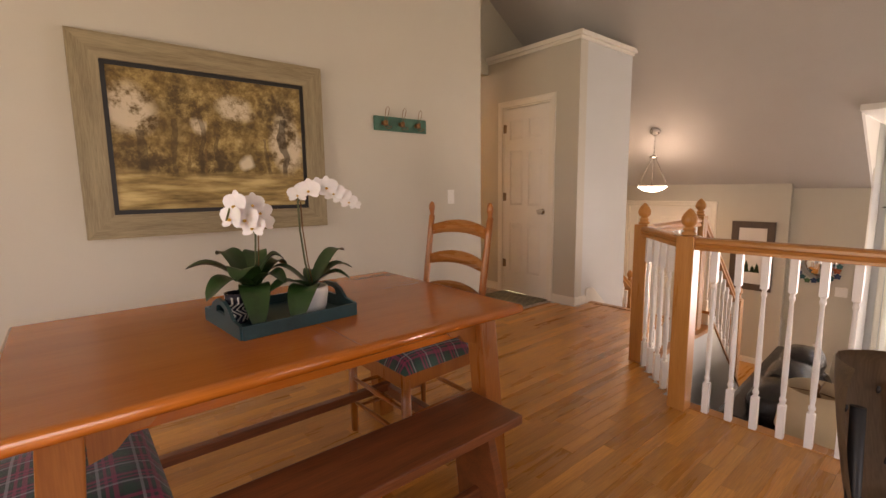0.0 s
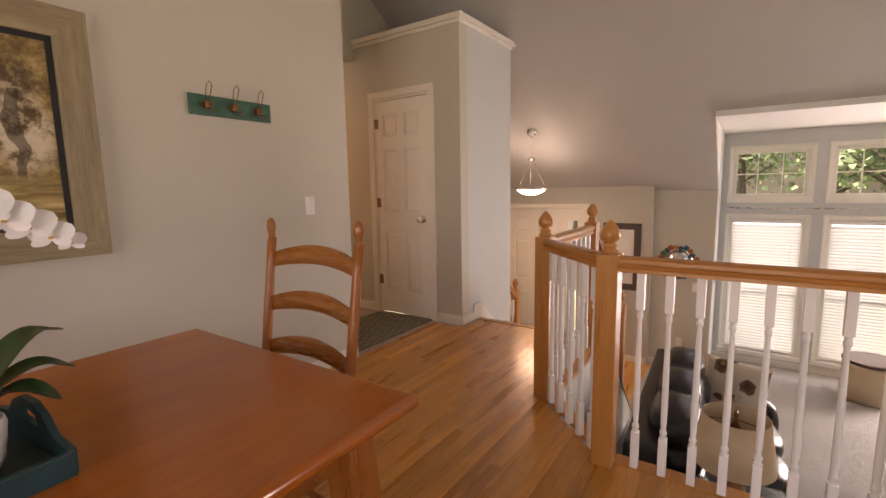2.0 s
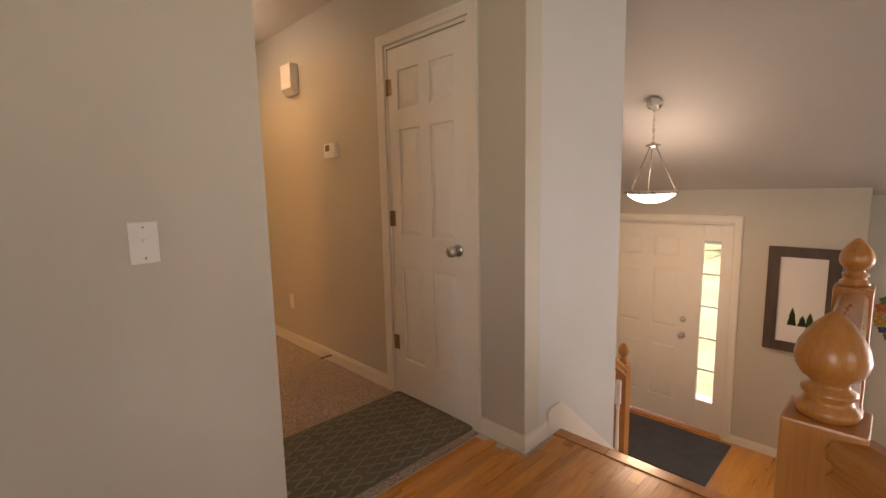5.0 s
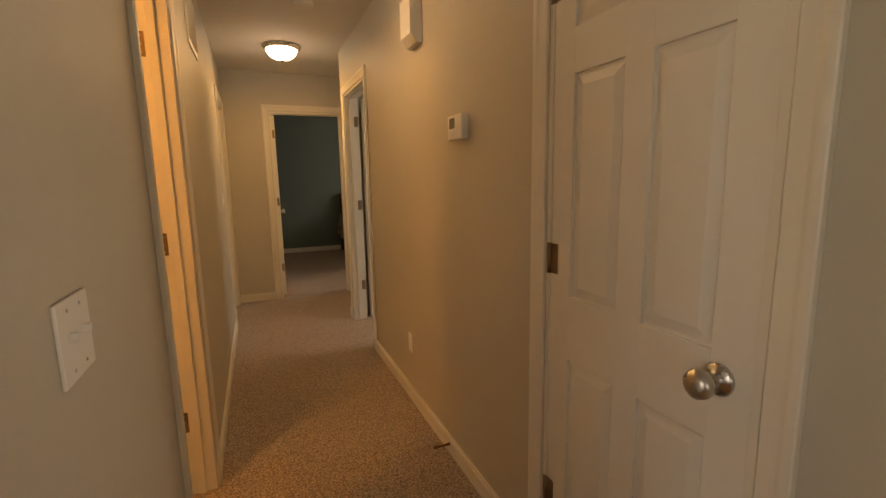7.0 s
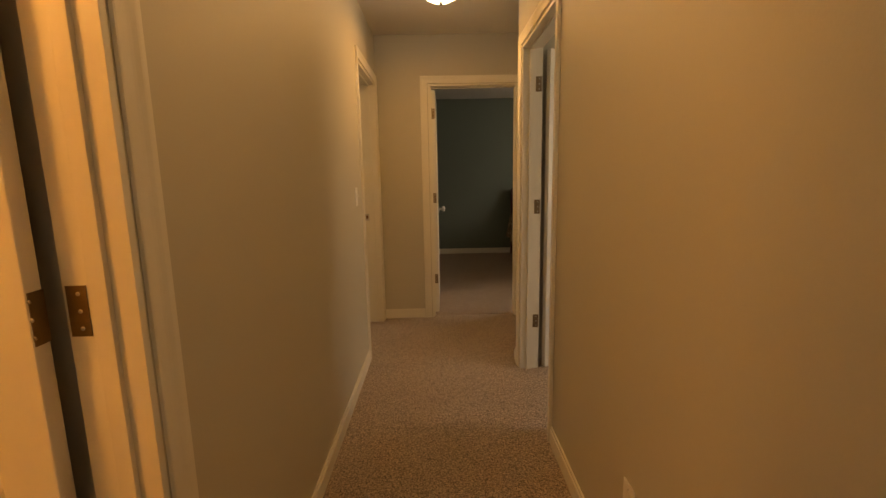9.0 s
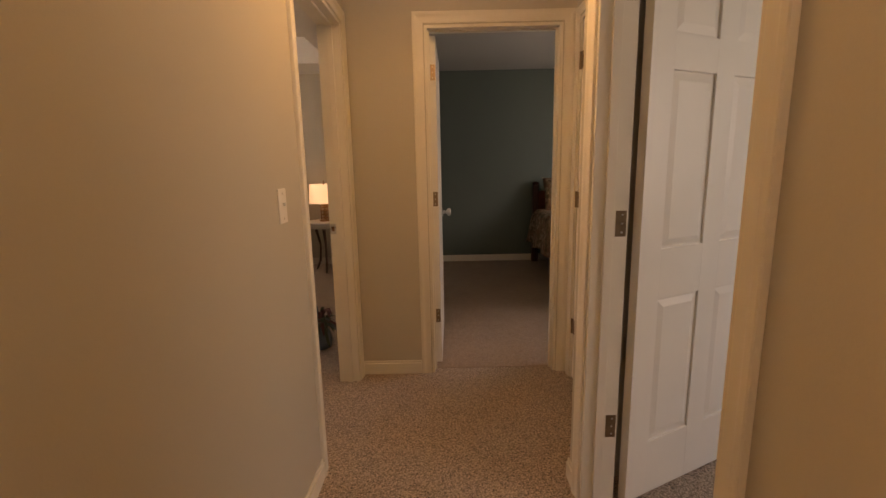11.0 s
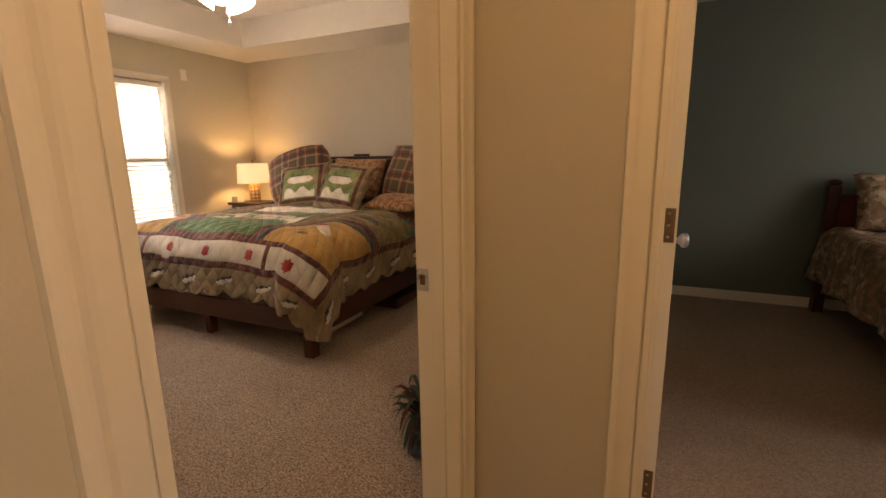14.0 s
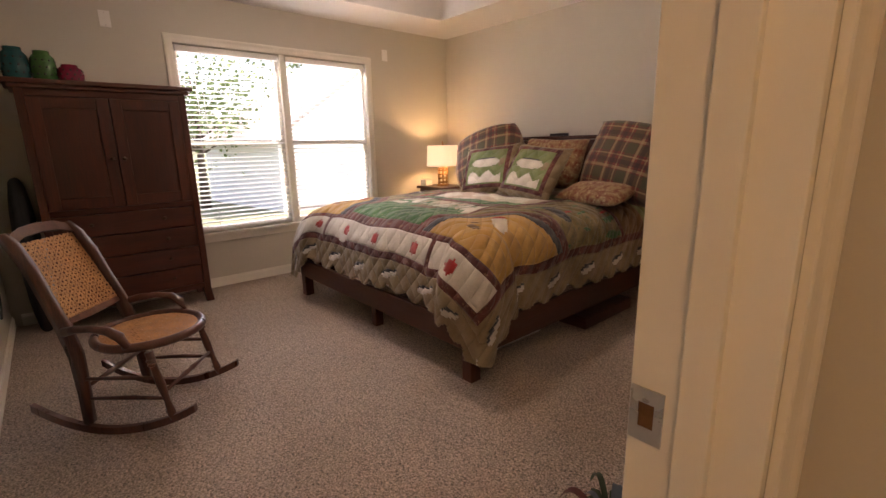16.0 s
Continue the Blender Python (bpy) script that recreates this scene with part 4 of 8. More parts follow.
def canvas_material():
    """A sepia painting of a wooded path: sky gaps, foliage, trunks, a pale lane."""
    m, nt, p = nodes_of("sepia_landscape_canvas")
    c = coords(nt)
    sep = nt.nodes.new("ShaderNodeSeparateXYZ")
    nt.links.new(c, sep.inputs[0])
    x, z = sep.outputs[0], sep.outputs[2]
    warp = nt.nodes.new("ShaderNodeVectorMath")
    warp.operation = 'ADD'
    wob = nt.nodes.new("ShaderNodeTexNoise")
    wob.inputs["Scale"].default_value, wob.inputs["Detail"].default_value = 5.0, 3.0
    nt.links.new(c, wob.inputs["Vector"])
    small = nt.nodes.new("ShaderNodeVectorMath")
    small.operation = 'MULTIPLY'
    small.inputs[1].default_value = (0.12, 0.0, 0.12)
    nt.links.new(wob.outputs["Color"], small.inputs[0])
    nt.links.new(c, warp.inputs[0])
    nt.links.new(small.outputs[0], warp.inputs[1])
    wsep = nt.nodes.new("ShaderNodeSeparateXYZ")
    nt.links.new(warp.outputs[0], wsep.inputs[0])
    wx, wz = math_node(nt, 'SUBTRACT', wsep.outputs[0], 0.06), math_node(nt, 'SUBTRACT', wsep.outputs[2], 0.06)

    def blob(cx, cz, rx, rz):
        """Soft, ragged patch: one in its middle, nought outside."""
        dx = math_node(nt, 'DIVIDE', math_node(nt, 'SUBTRACT', wx, cx), rx)
        dz = math_node(nt, 'DIVIDE', math_node(nt, 'SUBTRACT', wz, cz), rz)
        r = math_node(nt, 'SQRT', math_node(nt, 'ADD', math_node(nt, 'MULTIPLY', dx, dx), math_node(nt, 'MULTIPLY', dz, dz)))
        return ramp(nt, r, [(0.55, (0.9, 0.9, 0.9)), (1.0, (0, 0, 0))])

    leaf = noise_node(nt, c, 13.0, 8, 0.75)
    mass = noise_node(nt, c, 3.8, 5, 0.65)
    col = ramp(nt, leaf, [(0.34, (0.07, 0.040, 0.010)), (0.47, (0.20, 0.125, 0.036)), (0.58, (0.38, 0.265, 0.095)), (0.72, (0.62, 0.48, 0.24))])
    col = mix(nt, ramp(nt, mass, [(0.34, (0.75, 0.75, 0.75)), (0.52, (0, 0, 0))]), col, (0.085, 0.05, 0.015))
    for cx, cz, rx, rz in ((-0.40, 0.15, 0.13, 0.16), (0.39, 0.02, 0.10, 0.22), (-0.10, 0.08, 0.05, 0.06), (0.10, 0.20, 0.12, 0.08)):
        sky_gap = math_node(nt, 'MULTIPLY', blob(cx, cz, rx, rz), ramp(nt, leaf, [(0.40, (0, 0, 0)), (0.54, (1, 1, 1))]))
        col = mix(nt, sky_gap, col, (0.66, 0.56, 0.42))
    for cx, cz, rx, rz in ((0.33, 0.20, 0.13, 0.13), (-0.15, 0.20, 0.14, 0.14), (-0.34, -0.10, 0.14, 0.10), (-0.02, -0.10, 0.15, 0.09)):
        shade = math_node(nt, 'MULTIPLY', blob(cx, cz, rx, rz), ramp(nt, leaf, [(0.44, (0.85, 0.85, 0.85)), (0.60, (0.15, 0.15, 0.15))]))
        col = mix(nt, shade, col, (0.055, 0.032, 0.010))
    for tx, tw, lo, hi, tone in ((-0.37, 0.016, -0.2, 0.05, 0.5), (-0.22, 0.013, -0.2, 0.12, 0.8), (-0.145, 0.008, -0.2, 0.05, 1.6), (-0.08, 0.012, -0.2, 0.15, 0.7), (-0.055, 0.006, -0.2, 0.0, 2.0), (0.0, 0.011, -0.2, 0.05, 0.7), (0.27, 0.010, -0.19, 0.04, 0.8), (0.375, 0.017, -0.2, 0.16, 0.4)):
        near = math_node(nt, 'LESS_THAN', math_node(nt, 'ABSOLUTE', math_node(nt, 'SUBTRACT', wx, tx)), tw)
        tall = math_node(nt, 'MULTIPLY', math_node(nt, 'GREATER_THAN', z, lo), math_node(nt, 'LESS_THAN', z, hi))
        col = mix(nt, math_node(nt, 'MULTIPLY', math_node(nt, 'MULTIPLY', near, tall), 0.7 if tx > 0.35 else 0.55), col, (0.085 * tone, 0.05 * tone, 0.017 * tone))
    ground = noise_node(nt, c, 1.0, 5, 0.6, (3.0, 3.0, 22.0))
    gcol = ramp(nt, ground, [(0.34, (0.12, 0.075, 0.022)), (0.48, (0.33, 0.225, 0.08)), (0.66, (0.60, 0.46, 0.21))])
    edge = math_node(nt, 'ADD', z, math_node(nt, 'MULTIPLY', mass, 0.10))
    col = mix(nt, ramp(nt, math_node(nt, 'ADD', edge, 0.5), [(0.36, (1, 1, 1)), (0.40, (0, 0, 0))]), col, gcol)
    col = mix(nt, blob(0.15, -0.10, 0.05, 0.045), col, (0.70, 0.61, 0.46))
    nt.links.new(col, p.inputs["Base Color"])
    p.inputs["Roughness"].default_value = 0.6
    bump(nt, p, noise_node(nt, c, 400, 2), 0.3, 0.0006)
    return m


M["canvas"] = canvas_material()


def picture(name, m, w, h, fw, label, frame_x, frame_z, inner, depth=0.04):
    """A picture hanging on a wall: x across, -y out of the wall, origin at its centre."""
    root = thing(name, m, label, "picture")
    for s in (-1, 1):
        bm = bmesh.new()
        add_prism(bm, [(-w / 2, s * h / 2), (w / 2, s * h / 2), (w / 2 - fw, s * (h / 2 - fw)), (-w / 2 + fw, s * (h / 2 - fw))], -depth, -0.002, 1)
        part("frame_rail", bm, frame_x, root)
        bm = bmesh.new()
        add_prism(bm, [(s * w / 2, -h / 2), (s * w / 2, h / 2), (s * (w / 2 - fw), h / 2 - fw), (s * (w / 2 - fw), -h / 2 + fw)], -depth, -0.002, 1)
        part("frame_stile", bm, frame_z, root)
    a, b = w / 2 - fw, h / 2 - fw
    return root, a, b


pic, a, b = picture("framed_painting", Matrix.Translation((0.665, 2.62, 1.448)), 1.25, 0.985, 0.118, "large sepia woodland painting in a weathered taupe frame", "taupe", "taupe_z", None, 0.045)
boxes("liner", "black", pic, (-a, a, -0.03, -0.004, b - 0.022, b), (-a, a, -0.03, -0.004, -b, -b + 0.022), (-a, -a + 0.022, -0.03, -0.004, -b + 0.022, b - 0.022), (a - 0.022, a, -0.03, -0.004, -b + 0.022, b - 0.022))
boxes("canvas", "canvas", pic, (-a + 0.022, a - 0.022, -0.026, -0.006, -b + 0.022, b - 0.022))

rack = thing("coat_hook_rack", Matrix.Translation((1.92, 2.62, 1.648)), "worn green wooden board with three wire coat hooks", "coat rack")
boxes("board", "hook_board", rack, (-0.228, 0.228, -0.018, -0.001, -0.05, 0.05), bevel=0.002)
for x in (-0.145, 0.0, 0.145):
    bm = bmesh.new()
    add_lathe(bm, [(0.017, -0.018), (0.019, -0.014), (0.015, 0.0), (0.019, 0.014), (0.017, 0.018)], 14, Matrix.Translation((x, -0.034, 0.0)))
    add_box(bm, x - 0.028, x + 0.028, -0.022, -0.018, -0.012, 0.012)
    hook = part("hook_collar", bm, "bronze", rack, "aged bronze hook collar")
    bm = bmesh.new()
    add_tube(bm, [(x - 0.006, -0.034, 0.015), (x - 0.014, -0.05, 0.06), (x - 0.014, -0.062, 0.095), (x, -0.066, 0.112), (x + 0.014, -0.062, 0.095), (x + 0.012, -0.05, 0.06), (x + 0.004, -0.034, 0.015)], 0.0022, 6)
    add_tube(bm, [(x - 0.006, -0.034, -0.015), (x - 0.010, -0.045, -0.035), (x, -0.07, -0.042), (x + 0.012, -0.085, -0.034), (x + 0.012, -0.085, -0.026), (x + 0.004, -0.06, -0.024), (x + 0.004, -0.036, -0.015)], 0.0022, 6)
    part("wire_hook", bm, "bronze", hook)


def switch_plate(m, label, toggles=1, kind="switch"):
    root = thing("light_switch" if kind == "switch" else "wall_outlet", m, label, "switch" if kind == "switch" else "outlet", "wall plates")
    w = 0.070 + 0.046 * (toggles - 1)
    bm = bmesh.new()
    add_box(bm, -w / 2, w / 2, -0.006, -0.0005, -0.057, 0.057, bevel=0.0025)
    part("cover_plate", bm, "white_plastic", root)
    for k in range(toggles):
        x = (k - (toggles - 1) / 2) * 0.046
        if kind == "switch":
            bm = bmesh.new()
            add_box(bm, x - 0.005, x + 0.005, -0.016, -0.006, 0.0, 0.011, bevel=0.001)
            part("toggle", bm, "white_plastic", root)
        else:
            for z in (-0.02, 0.02):
                bm = bmesh.new()
                add_box(bm, x - 0.016, x + 0.016, -0.0075, -0.006, z - 0.013, z + 0.013, bevel=0.0006)
                part("socket", bm, "ceramic", root)
        for z in (-0.042, 0.042):
            bm = bmesh.new()
            add_lathe(bm, [(0.003, 0), (0.0025, 0.001), (0.0005, 0.0012)], 8, Matrix.Translation((x, -0.006, z)) @ pose(0, 0, 0, 90))
            part("screw", bm, "nickel", root)
    return root


switch_plate(pose(2.405, 2.62, 1.115), "white light switch plate on the dining wall")
switch_plate(pose(HALL_L, 2.955, 1.112, 0, 0, 90), "white double toggle switch plate on the hallway wall", 2)
switch_plate(pose(HALL_L, 6.315, 1.165, 0, 0, 90), "white light switch plate beside the bedroom door")
switch_plate(pose(HALL_R, 4.64, 0.36, 0, 0, -90), "white wall outlet low on the hallway wall", 1, "outlet")
switch_plate(pose(1.74, 2.62, 0.31), "white wall outlet on the dining wall", 1, "outlet")
switch_plate(pose(6.99, 0.80, -0.11, 0, 0, -90), "white double switch plate below the flower mirror", 2)
switch_plate(pose(6.99, 0.98, -0.86, 0, 0, -90), "white wall outlet on the living room wall", 1, "outlet")
switch_plate(pose(-1.51, 7.46, 2.17, 0, 0, 90), "white wall plate high on the bedroom wall")
switch_plate(pose(-1.51, 9.91, 2.17, 0, 0, 90), "white wall plate high beside the window")

pf = thing("air_freshener", Matrix.Translation((1.752, 2.62, 0.285)), "copper coloured plug-in air freshener in the outlet", "air freshener")
bm = bmesh.new()
add_lathe(bm, [(0.012, -0.035), (0.022, -0.032), (0.026, -0.015), (0.026, 0.012), (0.018, 0.026), (0.008, 0.03)], 20, Matrix.Translation((0, -0.042, 0)))
part("body", bm, "copper", pf)
boxes("plug", "white_plastic", pf, (-0.014, 0.014, -0.022, -0.0076, -0.012, 0.018), bevel=0.003)

# hallway fixtures
th = thing("thermostat", pose(HALL_R, 3.90, 1.515, 0, 0, -90), "white programmable thermostat on the hallway wall", "thermostat")
boxes("body", "white_plastic", th, (-0.068, 0.068, -0.032, -0.001, -0.048, 0.048), bevel=0.005)
boxes("display", "screen_grey", th, (-0.046, 0.004, -0.0335, -0.03, -0.004, 0.036))
for k in range(3):
    boxes("button", "ceramic", th, (0.02, 0.034, -0.034, -0.03, 0.02 - 0.02 * k, 0.03 - 0.02 * k), bevel=0.001)
for k in range(2):
    boxes("button", "ceramic", th, (-0.04 + 0.03 * k, -0.022 + 0.03 * k, -0.034, -0.03, -0.03, -0.02), bevel=0.001)
ch = thing("door_chime", pose(HALL_R, 4.40, 2.05, 0, 0, -90), "white wall mounted door chime box", "door chime")
bm = bmesh.new()
add_prism(bm, [(-0.001, -0.10), (-0.03, -0.10), (-0.06, -0.06), (-0.06, 0.11), (-0.001, 0.11)], -0.075, 0.075, 0)
part("body", bm, "white_plastic", ch)
vent = thing("air_return_grille", pose(HALL_L, 5.05, 2.15, 0, 0, 90), "white metal return air grille high on the wall", "vent")
boxes("frame", "trim", vent, (-0.20, 0.20, -0.008, -0.001, 0.12, 0.15), (-0.20, 0.20, -0.008, -0.001, -0.15, -0.12), (-0.20, -0.17, -0.008, -0.001, -0.12, 0.12), (0.17, 0.20, -0.008, -0.001, -0.12, 0.12), bevel=0.002)
# dark sheet painted as the shade inside the duct
boxes("backing", "opening_shade", vent, (-0.17, 0.17, -0.002, -0.0008, -0.12, 0.12))
for k in range(11):
    boxes("slat", "trim", vent, (-0.17, 0.17, -0.0012, 0.0012, -0.010, 0.010), at=pose(0, -0.008, -0.11 + 0.022 * k, 40))
cl = thing("ceiling_light", Matrix.Translation((3.30, 6.45, 2.44)), "lit flush mount dome ceiling light with nickel rim", "ceiling light", "hallway ceiling lights")
bm = bmesh.new()
add_lathe(bm, [(0.155, 0.0), (0.16, -0.012), (0.15, -0.028), (0.13, -0.034)], 32, cap=False)
part("rim", bm, "nickel", cl)
bm = bmesh.new()
add_lathe(bm, [(0.128, -0.034), (0.122, -0.055), (0.10, -0.085), (0.065, -0.105), (0.02, -0.114), (0.002, -0.115)], 32, cap=False)
part("glass_dome", bm, "lamp_glass", cl, "glowing white glass dome").visible_shadow = False
bm = bmesh.new()
add_lathe(bm, [(0.002, -0.133), (0.010, -0.128), (0.010, -0.120), (0.014, -0.114)], 12)
part("finial", bm, "nickel", cl)
copy_thing(cl, Matrix.Translation((3.27, 4.45, 2.44)))
sd = thing("smoke_detector", Matrix.Translation((3.38, 5.40, 2.44)), "round white smoke detector on the hallway ceiling", "smoke detector")
bm = bmesh.new()
add_lathe(bm, [(0.04, -0.036), (0.055, -0.03), (0.062, -0.012), (0.064, 0.0)], 24)
part("body", bm, "white_plastic", sd)
stp = thing("door_stop", pose(3.775, 4.05, 0.05), "spring door stop on the hallway baseboard", "door stop")
bm = bmesh.new()
add_tube(bm, [(0, 0, 0), (-0.03, 0, 0), (-0.06, 0, 0), (-0.085, 0, 0)], 0.005, 8, taper=[1.6, 1, 1, 1.5])
part("spring", bm, "bronze", stp)

# door mat at the hallway entry
mat = thing("door_mat", Matrix.Translation((3.29, 2.98, 0.0)), "grey woven mat with a diamond pattern at the hallway entry", "mat")
boxes("mat_body", "mat_grey", mat, (-0.50, 0.50, -0.315, 0.315, 0.0, 0.007), bevel=0.003)
bm = bmesh.new()
for i in range(-7, 8):
    for sgn in (-1, 1):
        pts = []
        for k in range(41):
            y = -0.30 + 0.6 * k / 40
            x = i * 0.135 + sgn * (abs((k / 40 * 4.5) % 1.0 - 0.5) * 0.27)
            if -0.485 < x < 0.485:
                pts.append((x, y, 0.0072))
        if len(pts) > 3:
            run = [pts[0]]
            for q in pts[1:]:
                if q[1] - run[-1][1] > 0.02:
                    if len(run) > 2:
                        add_tube(bm, run, 0.0055, 5)
                    run = []
                run.append(q)
            if len(run) > 2:
                add_tube(bm, run, 0.0055, 5)
tagged(part("woven_pattern", bm, "mat_line", mat), kind="stuff")

# ---------------- dining table, chairs, bench ----------------
TX0, TX1, TY0, TY1 = -0.215, 1.262, 0.890, 1.850
tb = thing("dining_table", Matrix.Translation(((TX0 + TX1) / 2, (TY0 + TY1) / 2, 0)), "glossy orange stained maple dining table", "table")
hx, hy = (TX1 - TX0) / 2, (TY1 - TY0) / 2
bm = bmesh.new()
add_box(bm, -hx, hx, -hy, hy, 0.712, 0.75)
long_e = [e for e in bm.edges if abs(e.verts[0].co.z - e.verts[1].co.z) < 0.001]
bmesh.ops.bevel(bm, geom=long_e, offset=0.016, segments=5, affect='EDGES', profile=0.5)
for f in bm.faces:
    f.smooth = abs(f.normal.z) < 0.98 and f.calc_area() < 0.1
part("tabletop", bm, "maple", tb)
boxes("leaf_seam", "bench", tb, (0.05, 0.0512, -hy + 0.01, hy - 0.01, 0.7496, 0.7503))
for s in (-1, 1):
    boxes("apron", "maple", tb, (-hx + 0.12, hx - 0.12, s * (hy - 0.115) - 0.011, s * (hy - 0.115) + 0.011, 0.648, 0.712), bevel=0.003)
    boxes("apron", "maple", tb, (s * (hx - 0.13) - 0.011, s * (hx - 0.13) + 0.011, -hy + 0.127, hy - 0.127, 0.648, 0.712), bevel=0.003)
    for q in (-1, 1):
        bm = bmesh.new()
        x, y = s * (hx - 0.13), q * (hy - 0.10)
        v = add_box(bm, x - 0.04, x + 0.04, y - 0.04, y + 0.04, 0.0, 0.712, bevel=0.005)
        for w in bm.verts:
            k = (0.712 - w.co.z) / 0.712
            w.co.x += s * 0.05 * k
            w.co.y += q * 0.03 * k
        part("leg", bm, "maple_leg", tb)
        bm = bmesh.new()
        add_prism(bm, [(0, 0), (0.17, 0), (0.17, -0.018), (0.14, -0.024), (0.115, -0.05), (0.08, -0.052), (0.05, -0.085), (0.0, -0.10)], -0.013, 0.013, 1)
        part("bracket", bm, "maple_leg", tb, "", Matrix.Translation((x - s * 0.038, y, 0.712)) @ Matrix.Scale(-s, 4, (1, 0, 0)))
    boxes("stretcher", "bench", tb, (s * (hx - 0.10) - 0.018, s * (hx - 0.10) + 0.018, -hy + 0.11, hy - 0.11, 0.14, 0.19), bevel=0.004)
boxes("stretcher", "bench", tb, (-hx + 0.1, hx - 0.1, 0.302, 0.338, 0.165, 0.205), bevel=0.004)


def ladder_chair(m, label):
    """A ladder back chair facing -x: origin under the seat's middle."""
    root = thing("dining_chair", m, label, "chair", "chairs round the table")
    for s in (-1, 1):
        bm = bmesh.new()
        n, pts, tp = 15, [], []
        for k in range(n):
            z = 1.04 * k / (n - 1)
            pts.append((0.20 + (0.085 * max(0, z - 0.42) / 0.6), s * (0.205 + 0.01 * z), z))
            tp.append(0.85 if k < 2 else 1.0 + (0.08 if 6 < k < 12 else 0))
        add_tube(bm, pts, 0.0158, 12, taper=tp)
        post = part("back_post", bm, "maple_leg", root)
        bm = bmesh.new()
        add_lathe(bm, [(0.0155, 0.0), (0.0165, 0.005), (0.0105, 0.011), (0.0100, 0.017), (0.0145, 0.021), (0.0105, 0.026), (0.0138, 0.032), (0.0158, 0.044), (0.0150, 0.060), (0.0105, 0.073), (0.003, 0.079)], 16, Matrix.Translation((0.2885, s * 0.2154, 1.038)))
        part("finial", bm, "maple_leg", post, "turned acorn finial")
        bm = bmesh.new()
        add_tube(bm, [(-0.215, s * 0.225, 0.0), (-0.215, s * 0.225, 0.2), (-0.215, s * 0.225, 0.41)], 0.021, 12, taper=[0.75, 1, 1])
        part("leg", bm, "maple_leg", root)
        for z in (0.12, 0.24):
            bm = bmesh.new()
            add_tube(bm, [(-0.215, s * 0.225, z), (0.0, s * 0.216, z), (0.20, s * 0.207, z)], 0.010, 8, taper=[0.7, 1.3, 0.7])
            part("rung", bm, "maple_leg", root)
    for x, z in ((-0.215, 0.15), (-0.215, 0.27), (0.20, 0.2)):
        bm = bmesh.new()
        add_tube(bm, [(x, -0.22, z), (x, 0.0, z), (x, 0.22, z)], 0.010, 8, taper=[0.7, 1.3, 0.7])
        part("rung", bm, "maple_leg", root)
    for z in (0.478, 0.633, 0.788, 0.943):
        bm = bmesh.new()
        rows = []
        for k in range(17):
            f = -1 + k / 8
            bow = 0.022 * (1 - f * f)
            xx = 0.205 + 0.085 * (z - 0.42) / 0.6 + bow
            hgt, arch = 0.050 + 0.014 * (1 - f * f), 0.022 * (1 - f * f)
            rows.append([bm.verts.new((xx + dx, f * 0.205, z + arch + dz)) for dx, dz in ((-0.005, 0), (0.005, 0), (0.007, hgt), (-0.003, hgt))])
        for p, q in zip(rows, rows[1:]):
            for k in range(4):
                f = bm.faces.new((p[k], p[(k + 1) % 4], q[(k + 1) % 4], q[k]))
                f.smooth = k in (1, 3)
        bm.faces.new(rows[0])
        bm.faces.new(rows[-1][::-1])
        part("back_slat", bm, "maple_slat", root)
    bm = bmesh.new()
    add_prism(bm, [(-0.235, -0.245), (0.20, -0.215), (0.20, 0.215), (-0.235, 0.245)], 0.375, 0.435, 2)
    part("seat_frame", bm, "maple_leg", root)
    bm = bmesh.new()
    g = bmesh.ops.create_grid(bm, x_segments=14, y_segments=14, size=1.0)["verts"]
    for v in g:
        u, w = v.co.x, v.co.y
        e = (1 - abs(u) ** 4) * (1 - abs(w) ** 4)
        v.co = Vector((-0.02 + u * 0.215, w * (0.238 - 0.012 * u), 0.437 + 0.072 * max(0, e) ** 0.42))
    for f in bm.faces:
        f.smooth = True
    r = bmesh.ops.extrude_face_region(bm, geom=bm.faces[:])
    for v in [x for x in r["geom"] if isinstance(x, bmesh.types.BMVert)]:
        v.co.z = 0.4355
    part("cushion", bm, "plaid_seat", root, "dark green and pink plaid seat cushion")
    return root


M["maple_slat"] = wood("stained_maple_slat", (0.30, 0.098, 0.020), (0.49, 0.19, 0.046), 0.28, 1, 2.4, 0.2)
ladder_chair(pose(1.19, 1.49, 0, 0, 0, 0), "orange maple ladder back chair with a plaid cushion")
ladder_chair(pose(-0.13, 1.22, 0, 0, 0, 180), "orange maple ladder back chair pushed under the table")

bn = thing("bench", Matrix.Translation((0.36, 0.825, 0)), "dark stained pine bench beside the table", "bench")
boxes("bench_seat", "bench", bn, (-0.69, 0.69, -0.115, 0.125, 0.418, 0.45), bevel=0.005)
for s in (-1, 1):
    bm = bmesh.new()
    v = add_box(bm, -0.016, 0.016, -0.10, 0.10, 0.0, 0.418, bevel=0.004)
    for w in bm.verts:
        k = (0.418 - w.co.z) / 0.418
        w.co.x += s * (0.57 + 0.07 * k)
        w.co.y *= 0.85 + 0.35 * k
    part("bench_leg", bm, "bench", bn)
boxes("stretcher", "bench", bn, (-0.6, 0.6, -0.014, 0.014, 0.13, 0.18), bevel=0.004)
boxes("apron", "bench", bn, (-0.55, 0.55, -0.012, 0.012, 0.36, 0.418), bevel=0.003)

